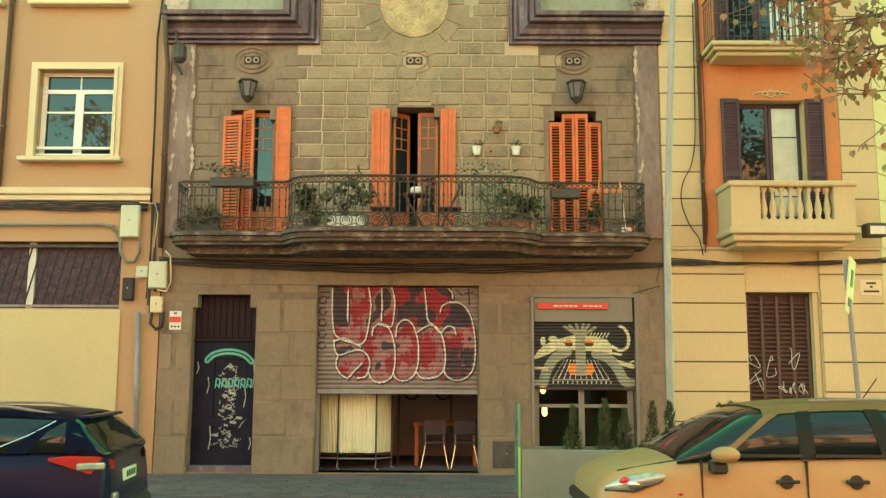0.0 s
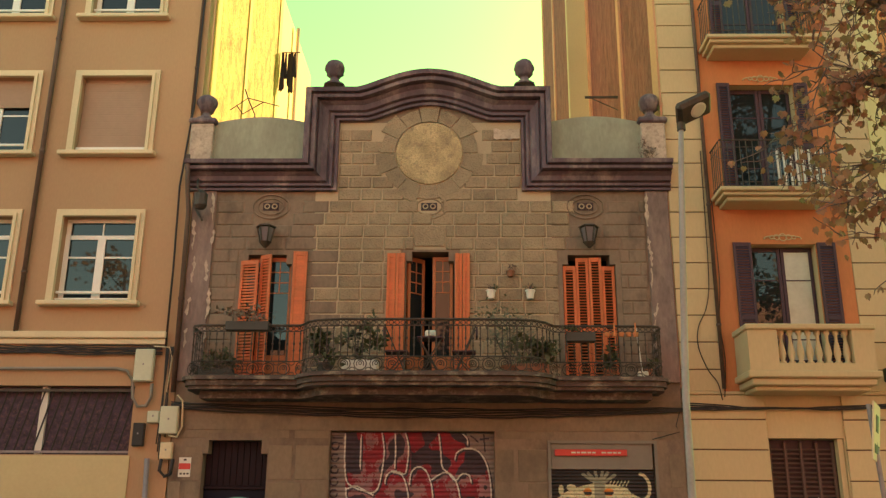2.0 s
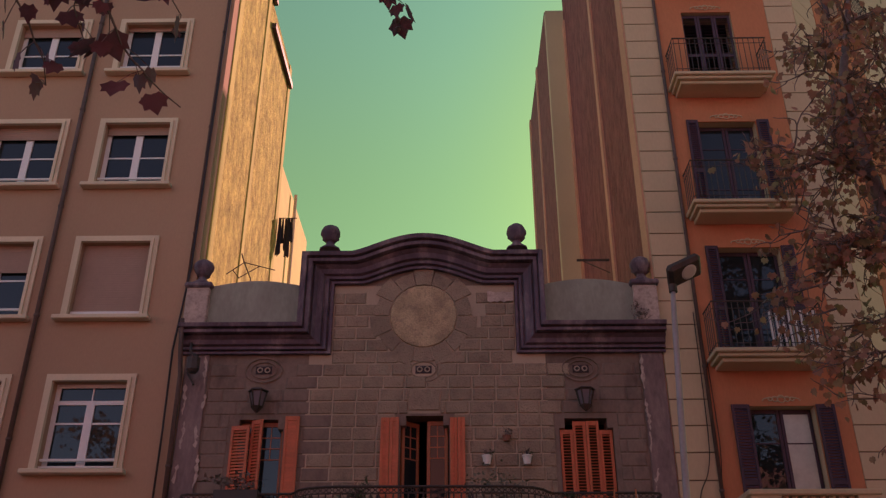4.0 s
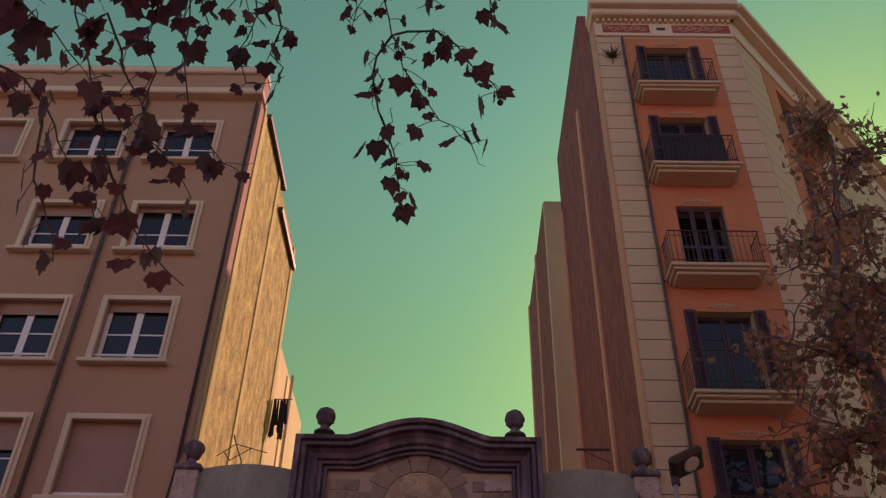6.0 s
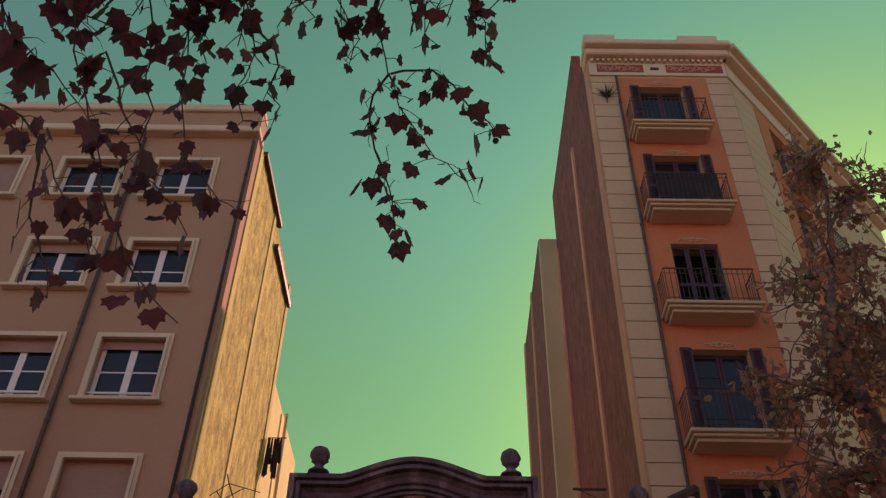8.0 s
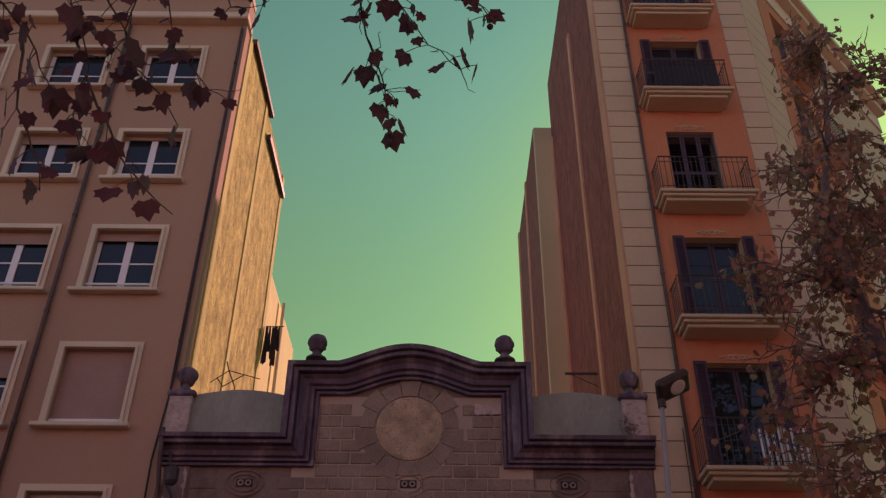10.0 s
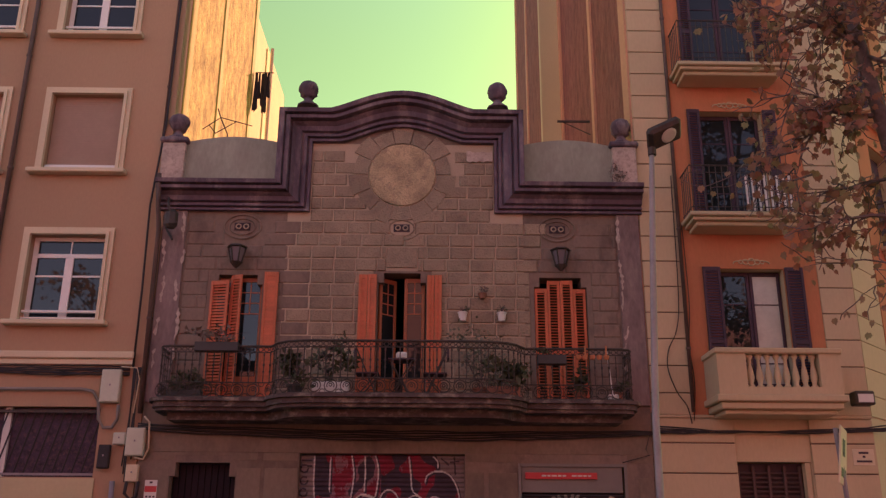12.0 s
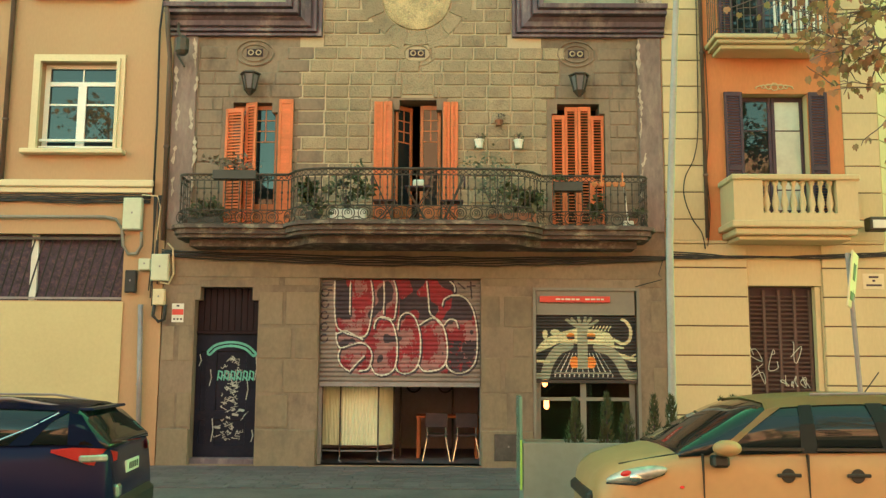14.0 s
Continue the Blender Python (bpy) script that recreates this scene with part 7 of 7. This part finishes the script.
LEFT_TWIGS = [
    ([(-2.2, 1.9, 7.8), (-1.93, 2.39, 5.62), (-1.91, 2.64, 5.51), (-1.92, 2.87, 5.39), (-1.9, 3.1, 5.28), (-1.87, 3.27, 5.2), (-1.89, 3.41, 5.11), (-1.98, 3.58, 4.95), (-1.96, 3.72, 4.86)], 1.4),
    ([(-2.9, 1.9, 7.3), (-2.27, 2.43, 5.27), (-2.09, 2.64, 5.28), (-1.99, 2.81, 5.27), (-1.91, 2.97, 5.24)], 1.4),
    ([(-2.29, 2.73, 5.03), (-2.11, 2.91, 5.06), (-2.05, 3.07, 5.01), (-2.03, 3.17, 4.99), (-2.0, 3.32, 4.92)], 1.2),
    ([(-1.6, 2.1, 8.0), (-1.59, 2.5, 5.82), (-1.57, 2.81, 5.68), (-1.6, 2.97, 5.6), (-1.66, 3.11, 5.52), (-1.64, 3.23, 5.48), (-1.73, 3.37, 5.38), (-1.7, 3.54, 5.29), (-1.55, 3.76, 5.19), (-1.52, 3.87, 5.15)], 1.4),
    ([(-1.3, 2.3, 8.1), (-1.41, 2.58, 5.96), (-1.45, 2.96, 5.74), (-1.49, 3.18, 5.61), (-1.51, 3.41, 5.47), (-1.5, 3.53, 5.42), (-1.42, 3.64, 5.39), (-1.35, 3.78, 5.34)], 1.4),
    ([(-1.1, 2.4, 8.2), (-1.22, 2.66, 6.09), (-1.13, 2.99, 5.95), (-1.12, 3.13, 5.9), (-1.23, 3.31, 5.78), (-1.22, 3.48, 5.7)], 1.6),
    ([(-1.12, 2.96, 5.92), (-1.01, 3.1, 5.9), (-1.0, 3.22, 5.86), (-1.07, 3.35, 5.79), (-1.01, 3.44, 5.79)], 1.4),
    ([(-1.89, 2.83, 5.33), (-1.77, 2.83, 5.45), (-1.73, 3.0, 5.38), (-1.73, 3.15, 5.32), (-1.66, 3.32, 5.26), (-1.66, 3.46, 5.17)], 1.2),
    ([(-1.82, 3.28, 4.98), (-1.78, 3.44, 4.9), (-1.72, 3.65, 4.76), (-1.6, 3.83, 4.66), (-1.48, 3.98, 4.6)], 1.1),
    ([(-2.01, 3.02, 4.96), (-2.09, 3.21, 4.79), (-2.08, 3.37, 4.69), (-2.05, 3.54, 4.58), (-2.06, 3.65, 4.5)], 1.0)]


def overhead_tree():
    th = thing("plane_tree", "plane tree overhanging the road with sparse dark autumn leaves", "tree", (-4.6, 1.0, ROADZ), group="plane trees")
    rng = random.Random(21)
    trunk = [(-4.6, 1.0, ROADZ), (-4.55, 1.0, 2), (-4.4, 1.1, 4.5), (-4.1, 1.2, 6.5), (-3.9, 1.2, 8.0), (-3.6, 1.3, 10.5)]
    part("trunk", tube(bmesh.new(), trunk, 0.2, 12, 0.08), BARK, th, smooth=True)
    limbs = [[(-4.1, 1.2, 6.5), (-3.2, 1.4, 7.4), (-2.2, 1.8, 7.8), (-1.3, 2.3, 8.2), (-0.6, 2.7, 8.3), (0.1, 3.0, 8.2)],
             [(-4.3, 1.15, 5.3), (-3.5, 1.7, 6.2), (-2.7, 2.1, 6.6), (-2.1, 2.4, 6.6), (-1.4, 2.4, 6.9)]]
    for l in limbs:
        part("limb", tube(bmesh.new(), l, 0.075, 8, 0.02), BARK, th, smooth=True)
    twigs = RIGHT_TWIGS + LEFT_TWIGS
    for _ in range(13):
        x, u = rng.uniform(-2.5, -1.0), rng.random()
        p = Vector((x, 2.5, 5.85 + 0.1 * (x + 2)))
        twigs.append(([p + Vector((0.05, -0.3, 0.9)), p, p + Vector((rng.gauss(0, 0.1), 0.16, -0.08)), p + Vector((rng.gauss(0, 0.16), 0.22 + 0.35 * u, -0.1 - 0.25 * u))], rng.uniform(0.6, 1.1)))
    for _ in range(8):
        x, u = rng.uniform(-1.05, 0.3), rng.random()
        p = Vector((x, 2.95, 6.5))
        twigs.append(([p + Vector((0, -0.2, 1.2)), p, p + Vector((rng.gauss(0, 0.08), 0.12, -0.06)), p + Vector((rng.gauss(0, 0.12), 0.15 + 0.2 * u, -0.08 - 0.12 * u))], rng.uniform(0.8, 1.2)))
    spots = []
    for pts, dens in twigs:
        line = []
        pts = [Vector(p) for p in pts]
        for p, q in zip(pts, pts[1:]):
            n = max(1, int((q - p).length / 0.07))
            line += [p.lerp(q, i / n) + Vector((rng.gauss(0, 0.007), rng.gauss(0, 0.007), rng.gauss(0, 0.007))) for i in range(n)]
        line.append(pts[-1])
        part("twig", tube(bmesh.new(), line, 0.0085, 5, 0.0035), BARK, th)
        for i in range(2, len(line)):
            for _ in range(2):
                if rng.random() < 0.6 * dens:
                    p = line[i]
                    q = p + Vector((rng.gauss(0, 0.06), rng.gauss(0, 0.05), rng.gauss(-0.03, 0.04)))
                    part("leaf_stalk", tube(bmesh.new(), [p, (p + q) / 2 + Vector((0, 0, 0.012)), q], 0.003, 3), BARK, th)
                    spots.append((q, rng.choice((0.06, 0.08, 0.1, 0.11, 0.13, 0.145)) * rng.uniform(0.85, 1.15), len(spots)))
            if rng.random() < 0.12:
                part("side_twig", tube(bmesh.new(), crooked(rng, line[i], (rng.gauss(0, 1), rng.gauss(0, 1), rng.gauss(-0.2, 0.6)), rng.uniform(0.08, 0.25), 4, 0.4), 0.004, 4, 0.002), BARK, th)
    put("leaves", leaf_mesh(spots, DARKLEAF), th, "dry brown lobed plane leaves")
    for x, y, z in ((-0.35, 4.39, 5.56), (-0.35, 4.42, 5.51), (0.28, 3.84, 6.03), (0.28, 3.87, 5.99)):
        part("seed_ball", lathe(bmesh.new(), [(0.004, -0.022), (0.016, -0.014), (0.022, 0), (0.016, 0.014), (0.004, 0.022)], (x, y, z), 10), BARK, th)


overhead_tree()


def corner_tree():
    th = thing("plane_tree", "plane tree with brown and green autumn crown before the corner", "tree", (7.0, 11.5, -0.07), group="plane trees")
    rng = random.Random(5)
    trunk = [(7.0, 11.5, -0.07), (6.95, 11.5, 2.0), (6.7, 11.5, 4.5), (6.4, 11.5, 7.0), (6.15, 11.5, 9.0), (6.1, 11.5, 10.5), (6.5, 11.5, 12.0), (6.8, 11.5, 13.6)]
    part("trunk", tube(bmesh.new(), trunk, 0.17, 12, 0.03), BARK, th, smooth=True)
    part("trunk", tube(bmesh.new(), [(6.4, 11.5, 7.0), (7.1, 11.6, 9.0), (7.6, 11.7, 11.0), (8.0, 11.6, 13.2)], 0.1, 10, 0.03), BARK, th, smooth=True)
    spots = []

    def spray(bm, p, d, length, level):
        pts = crooked(rng, p, d, length, 5, 0.28, 0.05)
        tube(bm, pts, 0.026 / (level + 0.6), 5, 0.005)
        if level < 2:
            for q in pts[1:]:
                for _ in range(2 if level == 0 else 1):
                    e = (q - pts[0]).normalized() + Vector((rng.gauss(0, 0.7), rng.gauss(0, 0.7), rng.gauss(-0.05, 0.5)))
                    spray(bm, q, e, length * rng.uniform(0.35, 0.6), level + 1)
        if level > 0:
            for q in pts[1:]:
                if rng.random() < 0.5:
                    spots.append((q + Vector((rng.gauss(0, 0.08), rng.gauss(0, 0.08), rng.gauss(-0.03, 0.08))), rng.uniform(0.08, 0.13), len(spots)))

    def branch(p, d, length, level=0):
        bm = bmesh.new()
        spray(bm, p, d, length, level)
        part("branch", bm, BARK, th)
    for k in range(24):
        f = k / 23
        z = 6.6 + 7.4 * f
        i = max(j for j in range(len(trunk) - 1) if trunk[j][2] <= z)
        a, b = Vector(trunk[i]), Vector(trunk[i + 1])
        p = a.lerp(b, (z - a.z) / (b.z - a.z))
        if k % 3 == 2:
            p = Vector((7.1 + 0.9 * f, 11.6, min(z, 13.0)))
        side = -1 if rng.random() < 0.6 else 1
        reach = rng.uniform(1.1, 1.9) * (1.0 - 0.3 * f) if side < 0 else rng.uniform(1.0, 1.8)
        branch(p, (side, rng.gauss(0, 0.55), rng.uniform(-0.15, 0.6)), reach)
    for k in range(6):
        z = 7.0 + 4.2 * k / 5
        i = max(j for j in range(len(trunk) - 1) if trunk[j][2] <= z)
        a, b = Vector(trunk[i]), Vector(trunk[i + 1])
        branch(a.lerp(b, (z - a.z) / (b.z - a.z)), (rng.uniform(-1, 0.7), rng.gauss(0, 0.8), rng.uniform(-0.2, 0.5)), rng.uniform(0.9, 1.5))
    for z, dx, ln in ((6.9, -1, 1.5), (6.5, -1, 1.2)):
        branch((5.2, 11.4, z + 0.1), (dx, rng.gauss(0, 0.2), 0.0), ln, 1)
    branch((6.5, 11.5, 6.0), (-1, 0.2, 0.3), 1.3, 0)
    branch((6.6, 11.5, 5.2), (-1, -0.2, 0.0), 1.0, 1)
    branch((6.6, 11.5, 4.4), (-1, -0.1, -0.15), 1.2, 2)
    branch((6.3, 11.5, 5.3), (-1, 0.1, -0.1), 1.2, 1)
    half = [s for i, s in enumerate(spots) if i % 5 < 4]
    rest = [s for i, s in enumerate(spots) if i % 5 == 4]
    put("crown", leaf_mesh(half, AUTUMN), th, "brown plane leaves")
    put("crown", leaf_mesh(rest, GREENLEAF), th, "dull green plane leaves")


corner_tree()


def climber():
    th = thing("wall_plant", "spiky plant growing high on the corner building", "plant", (4.2, FY, 21.3))
    rng = random.Random(3)
    verts, faces = [], []
    for _ in range(40):
        a, e = rng.uniform(0, 6.28), rng.uniform(-0.4, 1.3)
        d = Vector((math.cos(a) * math.cos(e), -abs(math.sin(a)) * math.cos(e), math.sin(e))) * rng.uniform(0.3, 0.5)
        p = Vector((4.25, 15.9, 21.25))
        s = d.cross(Vector((0, 0, 1))).normalized() * 0.02
        k = len(verts)
        verts += [p - s, p + s, p + d]
        faces.append((k, k + 1, k + 2))
    me = bpy.data.meshes.new("blades")
    me.from_pydata(verts, [], faces)
    me.materials.append(LEAFM)
    put("blades", me, th)
    part("stem", tube(bmesh.new(), [(4.25, FY - 0.003, 21.0), (4.25, 15.9, 21.27)], 0.02, 5), BARK, th)


climber()


def weed_tuft(x, z, seed):
    th = thing("weed_tuft", "dry dark weeds rooted in the parapet pier", "plant", (x, FY - 0.14, z))
    rng = random.Random(seed)
    bm = bmesh.new()
    for _ in range(22):
        p = Vector((x + rng.gauss(0, 0.05), FY - 0.142, z + rng.gauss(0, 0.02)))
        tube(bm, crooked(rng, p, (rng.gauss(0, 0.6), -0.25, 1), rng.uniform(0.15, 0.42), 4, 0.35), 0.004, 3, 0.002)
    part("stem_tuft", bm, BARK, th)
    me = foliage(rng, x, FY - 0.2, z + 0.04, 0.35, 0.06, 0.33, 110, 0.05)
    me.materials.append(DRYLEAF)
    put("leaves", me, th)


weed_tuft(3.5, 8.24, 44)


def far_tree(x, y, seed):
    """A street tree behind the camera, which the panes mirror."""
    th = thing("plane_tree", "sunlit plane tree on the opposite side of the road", "tree", (x, y, ROADZ), group="plane trees")
    rng = random.Random(seed)
    part("trunk", tube(bmesh.new(), [(x, y, ROADZ), (x + 0.1, y, 3), (x - 0.1, y, 6), (x + 0.2, y, 10), (x, y, 13)], 0.2, 10, 0.05), BARK, th, smooth=True)
    spots = []
    for k in range(26):
        z = 3.6 + 9.5 * k / 25
        pts = crooked(rng, (x, y, z), (rng.gauss(0, 1), rng.gauss(0, 1), 0.4), rng.uniform(1.6, 3.0), 6, 0.25)
        part("branch", tube(bmesh.new(), pts, 0.03, 5, 0.008), BARK, th)
        for q in pts[1:]:
            for _ in range(9):
                spots.append((q + Vector((rng.gauss(0, 0.32), rng.gauss(0, 0.32), rng.gauss(0, 0.3))), rng.uniform(0.12, 0.22), len(spots)))
    put("crown", leaf_mesh(spots, GREENLEAF), th)


far_tree(8.0, -7.5, 61)
far_tree(2.0, -7.0, 64)
far_tree(8.2, 0.2, 65)
far_tree(-15.5, -7.5, 62)
far_tree(15.5, -7.5, 63)

# ---- stone courses of the low house ----


def pillow():
    """A unit block with a rounded, slightly hollowed face."""
    bm = bmesh.new()
    g = [-0.5, -0.44, 0.0, 0.44, 0.5]
    v = [[bm.verts.new((x, -(0.0 if max(abs(x), abs(z)) > 0.49 else 1.0 if max(abs(x), abs(z)) < 0.3 else 0.85), z)) for z in g] for x in g]
    for i in range(4):
        for j in range(4):
            bm.faces.new((v[i][j], v[i + 1][j], v[i + 1][j + 1], v[i][j + 1]))
    bmesh.ops.recalc_face_normals(bm, faces=bm.faces)
    for f in bm.faces:
        if f.normal.y > 0:
            f.normal_flip()
    return bm


ROUGH, PLAIN = mesh_of(pillow(), STONE), mesh_of(pillow(), SMOOTH)


def stone_courses():
    rng = random.Random(12)
    keep = [(-4.12, -3.05, 4.0, 6.56), (-1.09, -0.05, 4.0, 6.56), (1.78, 2.91, 4.0, 6.56), (-0.87, -0.29, 6.6, 7.04)]
    ovals = [(-3.58, 7.4, 0.36, 0.26), (-0.6, 7.4, 0.36, 0.26), (2.32, 7.4, 0.36, 0.26), (-0.61, 8.48, 1.02, 1.0)]
    h = 0.243
    z, row = 4.12, 0
    while z + h < 9.6:
        x0, x1 = (-4.6, 3.42) if z + h < 7.7 else (-2.33, 1.13)
        x = x0 - (0.2 if row % 2 else 0.0)
        while x < x1:
            centre = -2.75 < x < 1.7
            w = rng.choice((0.4, 0.42, 0.44)) if centre else rng.choice((0.5, 0.6, 0.72))
            spans = [(max(x, x0), min(x + w, x1))]
            for k in keep:
                if z + h > k[2] + 0.05 and z < k[3] - 0.05:
                    spans = [q for a, b in spans for q in ((a, min(b, k[0])), (max(a, k[1]), b)) if q[1] - q[0] > 0.05]
            for a, b in spans:
                cx, cz = (a + b) / 2, z + h / 2
                top = 9.16 + (0.3 * math.cos((cx - CX) / 1.16 * 1.57) if abs(cx - CX) < 1.1 else 0) if z > 7.4 else 99
                if b - a > 0.07 and z + h < top and not any(((cx - o[0]) / o[2]) ** 2 + ((cz - o[1]) / o[3]) ** 2 < 1 for o in ovals):
                    d = rng.uniform(0.02, 0.036) if centre else rng.uniform(0.012, 0.022)
                    put("stone_block", ROUGH if centre else PLAIN, HOUSE, at=Matrix.Translation((cx, FY - 0.001, cz)) @ Matrix.Diagonal((b - a - 0.016, d, h - 0.016, 1)))
            x += w
        z += h
        row += 1
    # wedge stones round the disc, and the panel above the middle door
    for k in range(14):
        a0, a1 = 2 * math.pi * (k + 0.03) / 14, 2 * math.pi * (k + 0.97) / 14
        bm = bmesh.new()
        rim = 0.93 + 0.1 * (k % 2)
        prism(bm, [(-0.61 + r * math.cos(a), 8.48 + r * math.sin(a)) for r, a in ((0.66, a0), (rim, a0), (rim, (a0 + a1) / 2), (rim, a1), (0.66, a1), (0.66, (a0 + a1) / 2))], FY - 0.032, FY - 0.001)
        part("wedge_stone", bm, STONE, HOUSE)
    part("keystone", bx(-0.86, -0.3, FY - 0.03, FY - 0.001, 6.62, 7.02, bevel=0.01), STONE, HOUSE)


stone_courses()


def ground_floor_blocks():
    """Large faint blocks of the plinth storey, and the projecting foot of its piers."""
    rng = random.Random(77)
    for x0, x1 in ((HX0 + 0.02, -4.51), (-3.34, -2.3), (0.6, 1.48), (3.4, HX1 - 0.02)):
        z, row = 0.64, 0
        while z < 2.9:
            h = rng.uniform(0.48, 0.6)
            w = x1 - x0
            cut = x0 + w * (0.42 if row % 2 else 0.6) + rng.uniform(-0.04, 0.04)
            for a, b in ((x0, cut - rng.uniform(0.02, 0.1)), (cut, x1)):
                if b - a > 0.2 and rng.random() < 0.85:
                    part("render_block", bx(a, b, FY - rng.uniform(0.006, 0.014), FY - 0.001, z, z + h, bevel=0.005), BASE, HOUSE)
            z += h + rng.uniform(0.02, 0.06)
            row += 1
        part("plinth", bx(x0 - 0.01, x1 + 0.01, FY - 0.06, FY - 0.001, -0.05, 0.6, bevel=0.015), BASE, HOUSE)
    part("lintel_band", wall(HX0, HX1, 3.26, 3.78, FY - 0.015, FY - 0.001, []), BASE, HOUSE)
    for x0, x1 in ((-4.9, -3.0), (-2.9, -2.31), (0.6, 1.4), (3.4, 3.84)):
        part("render_field", wall(x0, x1, 3.12, 3.25, FY - 0.01, FY - 0.001, [(-4.42, -3.45, 3.0, 3.2)]), BASE, HOUSE)


ground_floor_blocks()

# ---- paving ----


def paving():
    rng = random.Random(31)
    tile = mesh_of(bx(-0.5, 0.5, -0.5, 0.5, -0.02, 0.0), PAVE)
    slope = (-0.03 + 0.075) / (16.02 - KERBY)
    n = 0
    # slabs before the garage, small setts beyond
    y = 15.9
    row = 0
    while y > 13.4 and n < 290:
        x = -5.2 + (0.1 if row % 2 else 0)
        while x < 1.6:
            z = -0.03 - slope * (16.02 - y) + 0.016
            put("paving_sett", tile, PAVEMENT, at=Matrix.Translation((x, y - 0.11, z + rng.uniform(-0.004, 0.004))) @ Matrix.Diagonal((0.34, 0.205, 1, 1)))
            n += 1
            x += 0.355
        y -= 0.22
        row += 1


paving()
